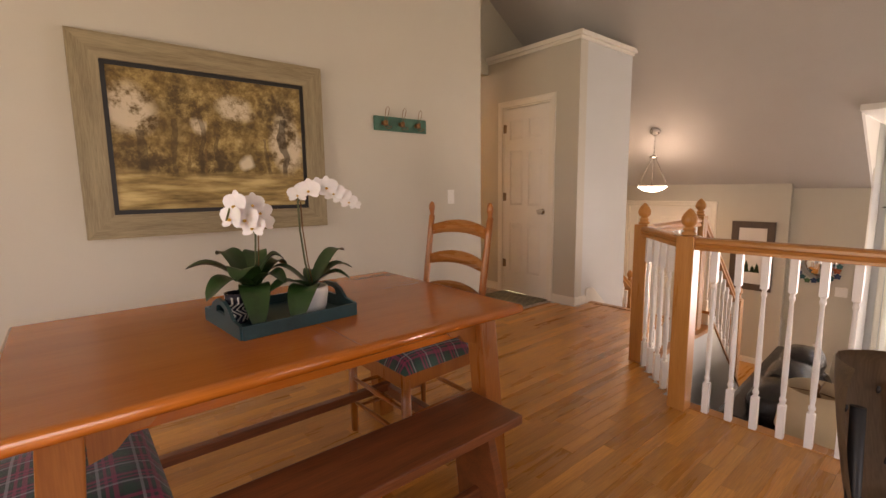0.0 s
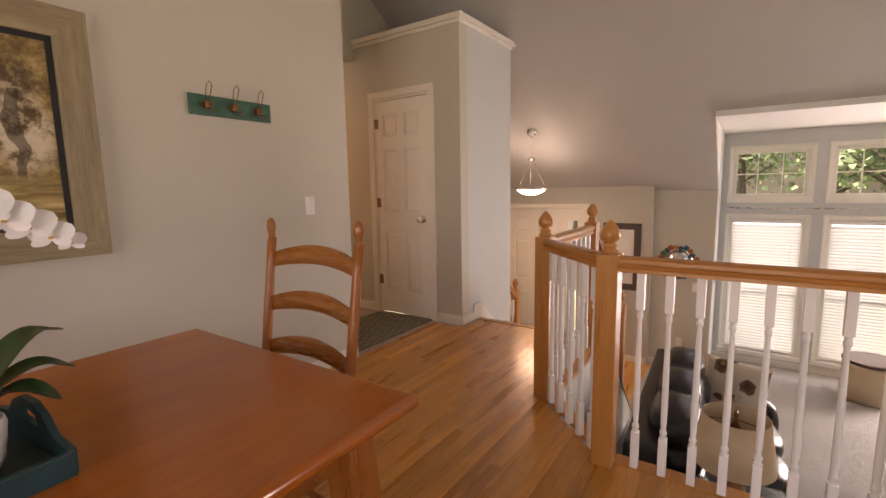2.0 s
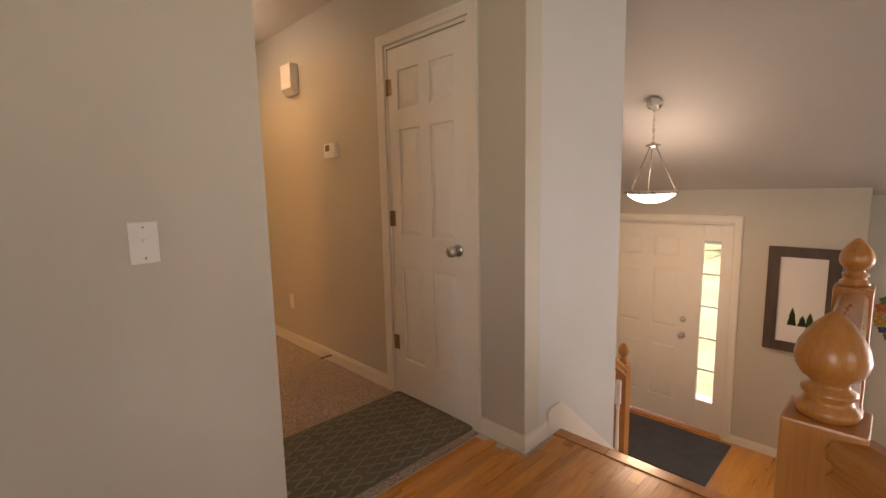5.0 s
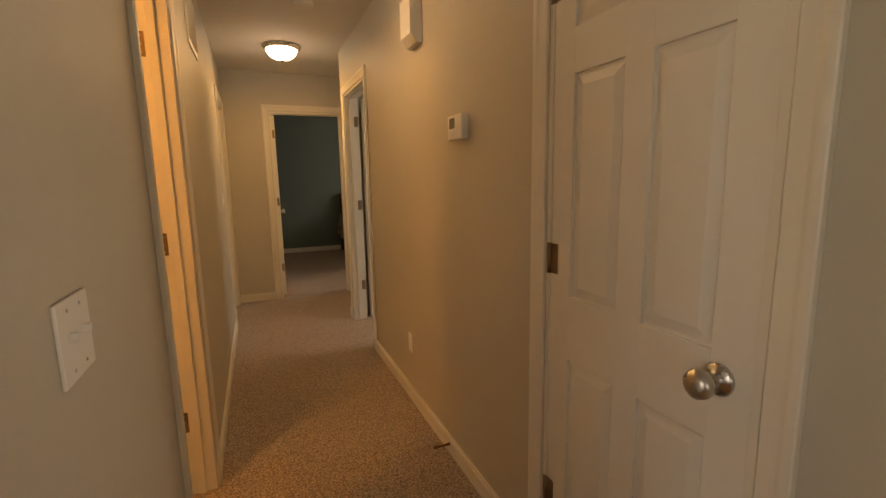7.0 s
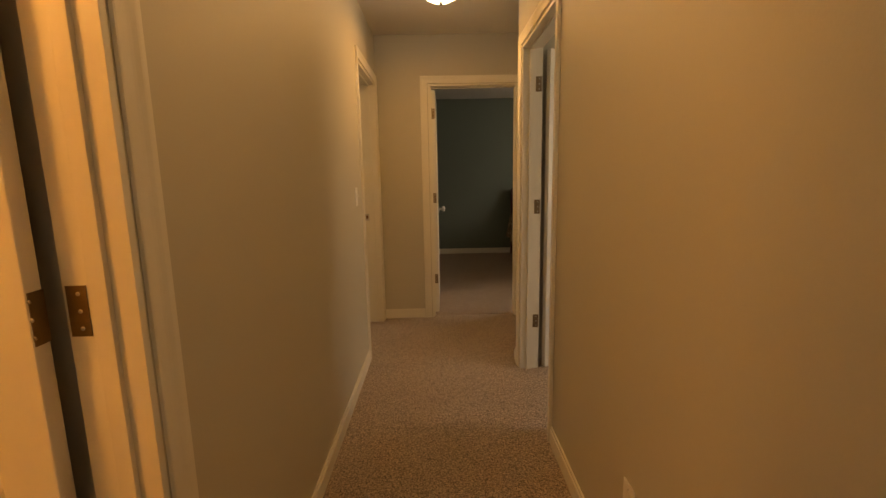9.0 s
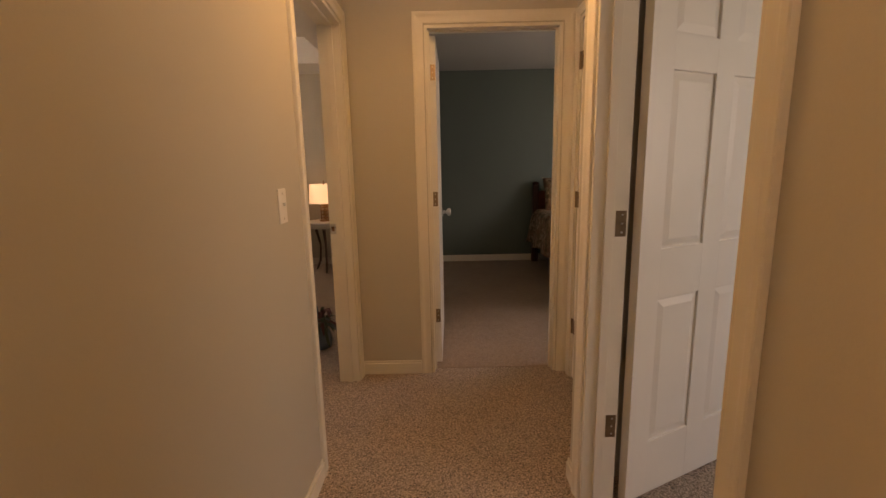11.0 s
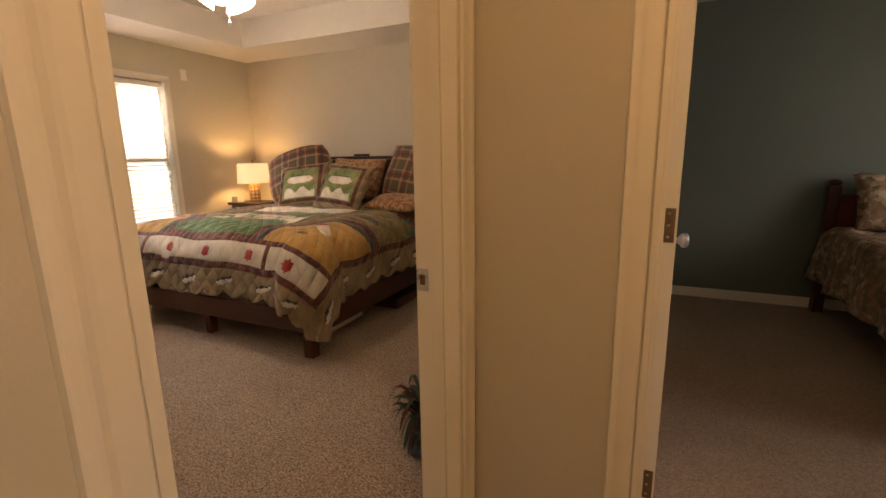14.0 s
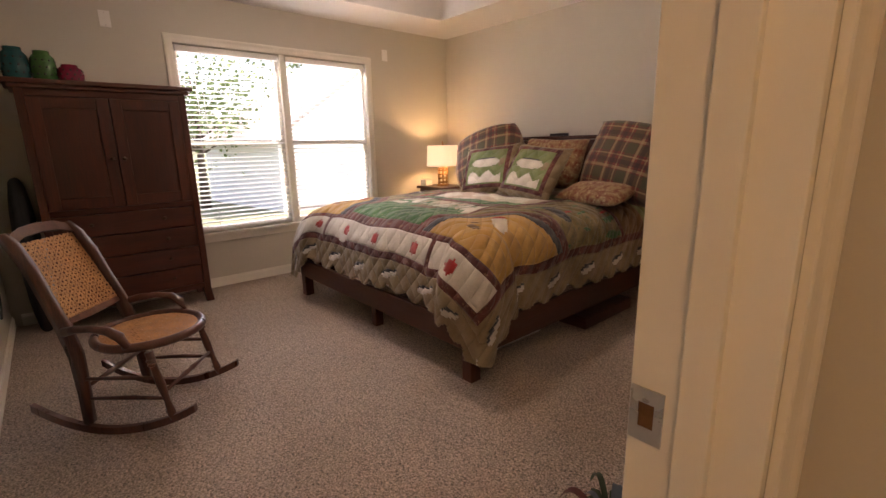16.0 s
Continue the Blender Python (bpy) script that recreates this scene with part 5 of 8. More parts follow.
# tray with orchids
tr = thing("serving_tray", pose(0.515, 1.345, 0.75, 0, 0, 4) @ Matrix.Diagonal((0.93, 1.0, 0.85, 1.0)), "worn teal wooden tray with handle cutouts on the table", "tray")
boxes("tray_base", "teal", tr, (-0.21, 0.21, -0.165, 0.165, 0.0, 0.012), bevel=0.002)
for s in (-1, 1):
    boxes("tray_side", "teal", tr, (-0.21, 0.21, s * 0.165 - 0.006, s * 0.165 + 0.006, 0.0, 0.05), bevel=0.002)
    bm = bmesh.new()
    out = [(-0.159, 0.0), (0.159, 0.0), (0.159, 0.05), (0.10, 0.058), (0.065, 0.095), (0.03, 0.112), (-0.03, 0.112), (-0.065, 0.095), (-0.10, 0.058), (-0.159, 0.05)]
    hole = [(-0.04, 0.062), (0.04, 0.062), (0.035, 0.085), (0.0, 0.094), (-0.035, 0.085)]
    for x in (s * 0.21 - 0.006, s * 0.21 + 0.006):
        vo = [bm.verts.new((x, u, w)) for u, w in out]
        vh = [bm.verts.new((x, u, w)) for u, w in hole]
        es = [bm.edges.new((l[i], l[(i + 1) % len(l)])) for l in (vo, vh) for i in range(len(l))]
        bmesh.ops.triangle_fill(bm, use_beauty=True, edges=es)
    bm.verts.ensure_lookup_table()
    n, h = len(out), len(hole)
    for off, cnt in ((0, n), (n, h)):
        for i in range(cnt):
            a, b = off + i, off + (i + 1) % cnt
            bm.faces.new((bm.verts[a], bm.verts[b], bm.verts[n + h + b], bm.verts[n + h + a]))
    part("tray_handle", bm, "teal", tr)


def blade(bm, base, yaw, length, width, rise, droop):
    """An arching strap leaf."""
    d = Vector((math.cos(yaw), math.sin(yaw), 0))
    s = Vector((-d.y, d.x, 0))
    rows, n = [], 12
    for k in range(n + 1):
        f = k / n
        c = Vector(base) + d * length * f * (1 - 0.12 * f) + Vector((0, 0, rise * math.sin(min(1, f * 1.15) * 1.75) - droop * f * f))
        w = 1.1 * width * (math.sin(3.14159 * min(1, 0.12 + 0.88 * f)) ** 0.6) * 0.5 + 0.001
        rows.append([bm.verts.new(c + s * w * q + Vector((0, 0, 0.28 * w * abs(q)))) for q in (-1, -0.5, 0, 0.5, 1)])
    under = [[bm.verts.new(v.co - Vector((0, 0, 0.0018))) for v in r] for r in rows]
    for a, b in zip(rows, rows[1:]):
        for k in range(4):
            bm.faces.new((a[k], a[k + 1], b[k + 1], b[k])).smooth = True
    for a, b in zip(under, under[1:]):
        for k in range(4):
            bm.faces.new((a[k + 1], a[k], b[k], b[k + 1])).smooth = True


def petal_mesh(bm, m, length, width, cup):
    rows = []
    for k in range(7):
        f = k / 6
        w = width * math.sin(3.14159 * (0.08 + 0.86 * f)) ** 0.75 * 0.5
        rows.append([bm.verts.new(m @ Vector((w * q, length * f, cup * (f - 0.5) ** 2 * 0.5 - cup * 0.3 * abs(q) * (1 - f)))) for q in (-1, -0.5, 0, 0.5, 1)])
    for a, b in zip(rows, rows[1:]):
        for k in range(4):
            bm.faces.new((a[k], a[k + 1], b[k + 1], b[k])).smooth = True


def orchid(root, base, path, blooms, leaves, pot_parts):
    for name, prof, mat, lab in pot_parts:
        bm = bmesh.new()
        add_lathe(bm, prof, 28, Matrix.Translation(base))
        if name == "pot" and mat == "ceramic":
            for v in bm.verts:
                d = Vector((v.co.x - base[0], v.co.y - base[1], 0))
                a = math.atan2(d.y, d.x)
                if 0.01 < v.co.z - base[2] < 0.088 and d.length > 0.035:
                    v.co += d.normalized() * 0.0022 * math.sin(a * 14 + (v.co.z - base[2]) * 220)
        part(name, bm, mat, root, lab)
    bm = bmesh.new()
    add_tube(bm, path, 0.0032, 7)
    part("flower_stem", bm, "stem", root)
    bm = bmesh.new()
    add_tube(bm, [Vector(p) + Vector((0.012, 0.006, 0)) for p in path[:4]], 0.0022, 6)
    part("support_stake", bm, "bronze", root)
    for pos, yaw, pitch, size in blooms:
        m = Matrix.Translation(pos) @ pose(0, 0, 0, 0, 0, yaw) @ pose(0, 0, 0, 90 + pitch)
        bm = bmesh.new()
        for ang, ln, wd in ((0, 1.0, 0.72), (128, 0.95, 0.66), (-128, 0.95, 0.66), (68, 1.0, 1.15), (-68, 1.0, 1.15)):
            petal_mesh(bm, m @ pose(0, 0, 0.002 if wd > 1 else 0, 0, 0, ang), size * ln, size * wd, size * 0.35)
        fl = part("flower", bm, "petal", root, "white orchid bloom")
        bm = bmesh.new()
        add_lathe(bm, [(0.001, 0.0), (size * 0.10, size * 0.08), (size * 0.12, size * 0.18), (size * 0.05, size * 0.28), (0.001, size * 0.3)], 10, m @ pose(0, -size * 0.12, 0, 20))
        part("lip", bm, "lip", fl, "yellow orchid lip")
    for args in leaves:
        bm = bmesh.new()
        blade(bm, *args)
        part("leaf", bm, "leaf", root)


rnd = random.Random(4)
WHITE_POT = [("pot", [(0.036, 0.0), (0.043, 0.004), (0.047, 0.02), (0.049, 0.035), (0.051, 0.05), (0.053, 0.065), (0.054, 0.08), (0.054, 0.09), (0.051, 0.094), (0.048, 0.088), (0.047, 0.08)], "ceramic", "white woven textured ceramic pot"), ("soil", [(0.039, 0.074), (0.03, 0.08), (0.002, 0.082)], "soil", "")]
DARK_POT = [("pot", [(0.034, 0.0), (0.038, 0.004), (0.044, 0.05), (0.048, 0.105), (0.044, 0.107), (0.042, 0.1)], "plum", "dark glazed pot"), ("soil", [(0.041, 0.09), (0.03, 0.095), (0.002, 0.098)], "soil", "")]
o1 = thing("orchid", Matrix.Translation((0.61, 1.31, 0.763)) @ Matrix.Diagonal((1.05, 1.05, 0.955, 1.0)), "white orchid in a textured white pot on the tray", "plant", "orchids on the tray")
stem = [(0, 0, 0.08), (-0.012, 0.01, 0.18), (-0.02, 0.02, 0.30), (-0.018, 0.03, 0.40), (0.0, 0.025, 0.455), (0.035, 0.01, 0.475), (0.08, -0.005, 0.465), (0.12, -0.015, 0.435), (0.15, -0.02, 0.405)]
orchid(o1, (0, 0, 0), stem,
       [((-0.03, 0.0, 0.43), -20, 5, 0.034), ((0.0, -0.02, 0.445), -35, 0, 0.040), ((0.03, -0.02, 0.45), -25, -8, 0.040), ((0.058, -0.03, 0.455), -20, -5, 0.039), ((0.083, -0.03, 0.435), -30, -10, 0.038), ((0.108, -0.035, 0.42), -20, -12, 0.036), ((0.132, -0.04, 0.40), -25, -16, 0.032), ((0.158, -0.035, 0.385), -20, -20, 0.022)],
       [((0, 0, 0.085), 0.35, 0.19, 0.055, 0.14, 0.02), ((0, 0, 0.085), -0.1, 0.17, 0.055, 0.10, 0.04), ((0, 0, 0.085), -0.6, 0.15, 0.05, 0.08, 0.05), ((0, 0, 0.085), 1.1, 0.17, 0.05, 0.07, 0.04), ((0, 0, 0.085), 3.4, 0.18, 0.06, 0.06, 0.04), ((0, 0, 0.085), 3.95, 0.16, 0.085, 0.05, 0.15), ((0, 0, 0.085), 2.6, 0.16, 0.05, 0.10, 0.03)], WHITE_POT)
o2 = thing("orchid", Matrix.Translation((0.43, 1.37, 0.763)) @ Matrix.Diagonal((1.0, 1.0, 0.92, 1.0)), "white orchid in a dark pot on the tray", "plant", "orchids on the tray")
stem = [(0, 0, 0.08), (0.015, 0.0, 0.2), (0.02, 0.0, 0.30), (0.0, 0.0, 0.38), (-0.03, -0.01, 0.42), (-0.06, -0.02, 0.40), (-0.075, -0.03, 0.36)]
orchid(o2, (0, 0, 0), stem,
       [((-0.045, -0.03, 0.415), -60, -5, 0.049), ((-0.06, -0.03, 0.37), -65, -5, 0.049), ((-0.02, -0.045, 0.365), -50, -5, 0.049), ((0.01, -0.03, 0.415), -35, 0, 0.040), ((0.035, -0.02, 0.385), -25, -5, 0.040), ((0.0, -0.05, 0.335), -50, -12, 0.046), ((0.045, -0.02, 0.345), -30, -10, 0.036)],
       [((0, 0, 0.1), 2.95, 0.22, 0.085, 0.12, 0.02), ((0, 0, 0.1), 3.5, 0.19, 0.10, 0.09, 0.09), ((0, 0, 0.1), 2.2, 0.15, 0.085, 0.15, 0.02), ((0, 0, 0.1), 4.5, 0.17, 0.085, 0.07, 0.19),
        ((0, 0, 0.1), 5.4, 0.14, 0.09, 0.09, 0.06), ((0, 0, 0.1), 0.2, 0.15, 0.085, 0.12, 0.05), ((0, 0, 0.1), 1.1, 0.15, 0.075, 0.14, 0.02), ((0, 0, 0.1), 4.0, 0.13, 0.09, 0.12, 0.06), ((0, 0, 0.1), 6.0, 0.12, 0.08, 0.14, 0.03)], DARK_POT)
cup = thing("flower_pot", Matrix.Translation((0.365, 1.33, 0.763)), "small blue and white painted pot on the tray", "pot")
bm = bmesh.new()
add_lathe(bm, [(0.026, 0), (0.03, 0.004), (0.034, 0.08), (0.036, 0.1), (0.032, 0.1), (0.03, 0.09), (0.002, 0.088)], 24)
part("pot", bm, "plum", cup)
for k in range(4):
    bm = bmesh.new()
    a = -2.4 + 0.5 * k
    add_tube(bm, [((0.0335 + 0.004 * z) * math.cos(a + 0.5 * math.sin(9 * z)), (0.0335 + 0.004 * z) * math.sin(a + 0.5 * math.sin(9 * z)), 0.01 + 0.08 * z) for z in (0, 0.25, 0.5, 0.75, 1.0)], 0.003, 6)
    part("painted_swirl", bm, "ceramic", cup)

# dark plywood chair near the railing, seen from its back
dc = thing("side_chair", pose(1.10, -0.085, 0.0, 0, 0, -11) @ Matrix.Diagonal((0.74, 1.0, 1.0, 1.0)), "dark brown bentwood chair back with screw heads and black legs", "chair")
bm = bmesh.new()
rows = []
for k in range(11):
    f = k / 10
    z = 0.56 + 0.30 * f
    half = 0.20 * (0.80 + 0.20 * math.sin(3.14159 * min(1, 0.15 + 0.75 * f)))
    if f > 0.8:
        half *= 1 - 0.35 * ((f - 0.8) / 0.2) ** 2
    rows.append([bm.verts.new((half * q, 0.055 * (1 - q * q) - 0.055 + 0.05 * f, z)) for q in (-1, -0.66, -0.33, 0, 0.33, 0.66, 1)])
for a, b in zip(rows, rows[1:]):
    for k in range(6):
        bm.faces.new((a[k], a[k + 1], b[k + 1], b[k])).smooth = True
r = bmesh.ops.solidify(bm, geom=bm.faces[:], thickness=0.014)
M["chair_ply"] = wood("brown_plywood", (0.12, 0.078, 0.046), (0.26, 0.175, 0.11), 0.4, 2, 2.0, 0.1)
part("backrest", bm, "chair_ply", dc)
for q in (-1, 1):
    bm = bmesh.new()
    add_tube(bm, [(q * 0.19, -0.06, 0.0), (q * 0.165, -0.05, 0.25), (q * 0.15, -0.035, 0.5), (q * 0.135, -0.02, 0.80)], 0.012, 10)
    part("back_leg", bm, "black", dc)
    bm = bmesh.new()
    add_tube(bm, [(q * 0.2, -0.40, 0.0), (q * 0.17, -0.36, 0.43)], 0.012, 10)
    part("front_leg", bm, "black", dc)
    for z in (0.64, 0.78):
        bm = bmesh.new()
        add_lathe(bm, [(0.008, 0), (0.007, 0.004), (0.001, 0.006)], 10, Matrix.Translation((q * 0.10, -0.03 + 0.17 * (z - 0.56), z)) @ pose(0, 0, 0, 90))
        part("screw", bm, "black", dc)
bm = bmesh.new()
add_box(bm, -0.2, 0.2, -0.42, -0.02, 0.43, 0.452, bevel=0.008)
part("seat", bm, "walnut", dc)
M["cherry_y"] = wood("dark_cherry_drawer", (0.028, 0.0055, 0.0024), (0.095, 0.019, 0.0065), 0.36, 1, 2.2, 0.12)
M["cherry_panel"] = wood("dark_cherry_panel", (0.025, 0.0045, 0.002), (0.092, 0.017, 0.006), 0.34, 2, 1.6, 0.15)
M["black_cloth"] = plain("black_cloth", (0.012, 0.012, 0.014), 0.85, var=0.3, scale=12, grain=300, relief=0.4)
# ---------------- foyer and living room ----------------
M["rod_metal"] = plain("dull_nickel", (0.22, 0.19, 0.16), 0.45, 1.0, 0.08, 20, 300, 0.05)
pd = thing("pendant_light", Matrix.Translation((5.84, 2.59, 1.10)), "lit alabaster bowl pendant on nickel rods", "pendant light")
bm = bmesh.new()
add_lathe(bm, [(0.002, 0.0), (0.06, 0.006), (0.12, 0.028), (0.17, 0.062), (0.182, 0.078)], 32, cap=False)
part("bowl", bm, "lamp_glass", pd, "glowing alabaster glass bowl").visible_shadow = False
bm = bmesh.new()
add_lathe(bm, [(0.175, 0.072), (0.20, 0.078), (0.205, 0.088), (0.19, 0.096), (0.178, 0.09)], 32, cap=False)
part("rim", bm, "nickel", pd)
for k in range(3):
    a = 0.5 + 2.0944 * k
    bm = bmesh.new()
    add_tube(bm, [(0.19 * math.cos(a), 0.19 * math.sin(a), 0.09), (0.10 * math.cos(a), 0.10 * math.sin(a), 0.28), (0.025 * math.cos(a), 0.025 * math.sin(a), 0.44)], 0.0032, 6)
    add_lathe(bm, [(0.002, 0), (0.009, 0.01), (0.002, 0.02)], 8, Matrix.Translation((0.10 * math.cos(a), 0.10 * math.sin(a), 0.27)))
    part("rod", bm, "rod_metal", pd)
bm = bmesh.new()
add_lathe(bm, [(0.02, 0.43), (0.055, 0.445), (0.055, 0.455), (0.02, 0.47), (0.01, 0.48)], 18)
part("hub", bm, "nickel", pd)
for k in range(9):
    bm = bmesh.new()
    a = 1.5708 * (k % 2)
    c = Vector((0, 0, 0.49 + 0.028 * k))
    add_tube(bm, [c + Vector((0.008 * math.cos(q) * math.cos(a), 0.008 * math.cos(q) * math.sin(a), 0.018 * math.sin(q))) for q in (0, 0.8, 1.57, 2.36, 3.14, 3.93, 4.71, 5.5)], 0.0022, 5, True)
    part("chain_link", bm, "nickel", pd)
bm = bmesh.new()
add_lathe(bm, [(0.03, -0.035), (0.055, -0.02), (0.066, 0.0), (0.066, 0.006)], 24, Matrix.Translation((0, 0, 0.765)) @ pose(0, 0, 0, 0, 33.4, 0))
part("canopy", bm, "nickel", pd)

fp, a, b = picture("framed_print", pose(6.90, 1.72, 0.245, 0, 0, -90), 0.49, 0.91, 0.085, "winter tree print in a wide dark brown frame", "dark_frame", "dark_frame", None, 0.03)
boxes("mat_board", "mat_board", fp, (-a, a, -0.014, -0.003, -b, b))
for k, (x, h) in enumerate(((-0.05, 0.16), (0.02, 0.10), (0.07, 0.13))):
    bm = bmesh.new()
    add_lathe(bm, [(0.034, 0.0), (0.018, h * 0.5), (0.024, h * 0.5), (0.001, h)], 6, Matrix.Translation((x, -0.0152, -0.22)) @ Matrix.Scale(0.05, 4, (0, 1, 0)))
    part("printed_tree", bm, "leaf", fp)

wm = thing("flower_mirror", pose(6.99, 1.035, 0.20, 0, 0, -90), "round wall mirror wreathed in painted metal flowers", "mirror")
bm = bmesh.new()
add_lathe(bm, [(0.175, 0.0), (0.175, 0.008), (0.002, 0.009)], 36, pose(0, -0.003, 0, 90))
part("mirror_glass", bm, "mirror", wm)
cols = {"petal_teal": (0.02, 0.11, 0.12), "petal_navy": (0.02, 0.05, 0.13), "petal_orange": (0.42, 0.10, 0.03), "petal_ochre": (0.42, 0.24, 0.04), "petal_green": (0.05, 0.13, 0.05)}
for n, c in cols.items():
    M[n] = plain(n + "_enamel", c, 0.35, var=0.25, scale=20)
rw = random.Random(7)
for k in range(22):
    a = 6.28318 * k / 22
    r = 0.205 + rw.uniform(-0.018, 0.022)
    bm = bmesh.new()
    s = rw.uniform(0.032, 0.044)
    c = (r * math.cos(a), -0.02 - rw.uniform(0, 0.012), r * math.sin(a))
    for q in range(5):
        petal_mesh(bm, Matrix.Translation(c) @ pose(0, 0, 0, 90) @ pose(0, 0, 0, 0, 0, 72 * q), s, s * 0.85, 0.012)
    add_lathe(bm, [(s * 0.22, 0.0), (s * 0.2, 0.008), (0.001, 0.011)], 8, Matrix.Translation(c) @ pose(0, 0, 0, 90))
    part("metal_flower", bm, list(cols)[rw.choice((0, 0, 1, 2, 3, 4, 0, 1))], wm)

fm = thing("entry_rug", Matrix.Translation((6.42, 2.72, LOW + 0.006)), "dark grey ribbed entry rug inside the front door", "rug")
M["rug"] = plain("dark_ribbed_rug", (0.06, 0.065, 0.075), 0.95, var=0.3, scale=6, grain=200, relief=0.8, dist=0.003)
boxes("backing", "rug", fm, (-0.405, 0.405, -0.585, 0.585, 0.0, 0.004))
for k in range(26):
    boxes("rib", "rug", fm, (-0.40 + 0.031 * k, -0.40 + 0.031 * k + 0.027, -0.58, 0.58, 0.004, 0.011), bevel=0.003)


def cushion_block(bm, x0, x1, y0, y1, z0, z1, puff=0.03, n=8):
    """A soft block: a subdivided box bulging on every side."""
    tmp = bmesh.new()
    bmesh.ops.create_cube(tmp, size=2.0)
    bmesh.ops.subdivide_edges(tmp, edges=tmp.edges[:], cuts=n, use_grid_fill=True)
    h = Vector(((x1 - x0) / 2, (y1 - y0) / 2, (z1 - z0) / 2))
    c = Vector(((x1 + x0) / 2, (y1 + y0) / 2, (z1 + z0) / 2))
    keep = {}
    for v in tmp.verts:
        u = v.co
        s = Vector([math.copysign(abs(a) ** 1.0, a) for a in u])
        l4 = (abs(u.x) ** 6 + abs(u.y) ** 6 + abs(u.z) ** 6) ** (1 / 6)
        s = u / l4
        b = [puff * (1 - s[(i + 1) % 3] ** 2) * (1 - s[(i + 2) % 3] ** 2) for i in range(3)]
        w = noise.noise(Vector(u) * 2.3 + c) * 0.25 * puff
        keep[v] = bm.verts.new(c + Vector([s[i] * (h[i] - puff * 0.5) + math.copysign(b[i] + w, s[i]) * (abs(s[i]) > 0.6) for i in range(3)]))
    for f in tmp.faces:
        bm.faces.new([keep[v] for v in f.verts]).smooth = True
    tmp.free()


sofa = thing("sofa", pose(4.24, 0.42, LOW, 0, 0, 3), "black leather sofa with plump seamed back cushions", "sofa")
bm = bmesh.new()
add_box(bm, -0.95, 0.95, 0.30, 0.50, 0.05, 0.86, bevel=0.04)
part("back_frame", bm, "leather", sofa)
for k in range(3):
    x0 = -0.75 + 0.5 * k
    for z0, z1, y0, y1 in ((0.76, 0.99, 0.10, 0.38), (0.58, 0.79, 0.05, 0.34), (0.40, 0.61, 0.04, 0.32)):
        bm = bmesh.new()
        cushion_block(bm, x0, x0 + 0.5, y0, y1, z0, z1, 0.04)
        part("back_cushion", bm, "leather", sofa)
    bm = bmesh.new()
    cushion_block(bm, x0, x0 + 0.5, -0.46, 0.14, 0.26, 0.46, 0.04)
    part("seat_cushion", bm, "leather", sofa)
for s in (-1, 1):
    bm = bmesh.new()
    cushion_block(bm, s * 0.85 - 0.12, s * 0.85 + 0.12, -0.46, 0.42, 0.04, 0.60, 0.05)
    part("sofa_arm", bm, "leather", sofa)
bm = bmesh.new()
add_box(bm, -0.75, 0.75, -0.44, 0.3, 0.05, 0.27, bevel=0.02)
part("base", bm, "leather", sofa)


def flower_cloth():
    m, nt, p = nodes_of("brown_flower_cloth")
    c = coords(nt)
    v = nt.nodes.new("ShaderNodeTexVoronoi")
    v.inputs["Scale"].default_value = 6.0
    nt.links.new(c, v.inputs["Vector"])
    n = noise_node(nt, c, 26, 3)
    d = math_node(nt, 'ADD', v.outputs["Distance"], math_node(nt, 'MULTIPLY', n, 0.35))
    col = ramp(nt, d, [(0.27, (0.36, 0.25, 0.08)), (0.32, (0.06, 0.03, 0.018)), (0.56, (0.20, 0.12, 0.07)), (0.60, (0.66, 0.60, 0.50))])
    nt.links.new(col, p.inputs["Base Color"])
    p.inputs["Roughness"].default_value = 0.9
    bump(nt, p, noise_node(nt, c, 700, 2), 0.4, 0.001)
    return m


M["flower_cloth"] = flower_cloth()


def pillow(name, m, w, h, d, material, label, group="", soft=0.0, bend=0.0):
    """A plump cushion lying in its xz plane with pinched corners."""
    root = thing(name, m, label, "pillow", group)
    bm = bmesh.new()
    n = 16
    def grid(side):
        out = []
        for j in range(n + 1):
            row = []
            for i in range(n + 1):
                u, v = -1 + 2 * i / n, -1 + 2 * j / n
                e = max(0.0, (1 - u * u) * (1 - v * v)) ** 0.42
                pin = 1 - 0.06 * (1 - v * v) * abs(u) ** 4
                piv = 1 - 0.06 * (1 - u * u) * abs(v) ** 4
                wob = 0.012 * noise.noise(Vector((u * 1.7, v * 1.7, side * 3.1 + w * 9)))
                pin, piv = pin * math.sqrt(1 - soft * v * v / 2), piv * math.sqrt(1 - soft * u * u / 2)
                row.append(bm.verts.new((u * w / 2 * pin, side * (d / 2 * e + wob * e) - bend * max(v, 0.0) ** 2, v * h / 2 * piv - bend * 0.5 * max(v, 0.0) ** 2)))
            out.append(row)
        return out
    for side in (-1, 1):
        g = grid(side)
        for j in range(n):
            for i in range(n):
                bm.faces.new((g[j][i], g[j][i + 1], g[j + 1][i + 1], g[j + 1][i])).smooth = True
    bmesh.ops.remove_doubles(bm, verts=bm.verts[:], dist=0.0004)
    part("cover", bm, material, root)
    return root


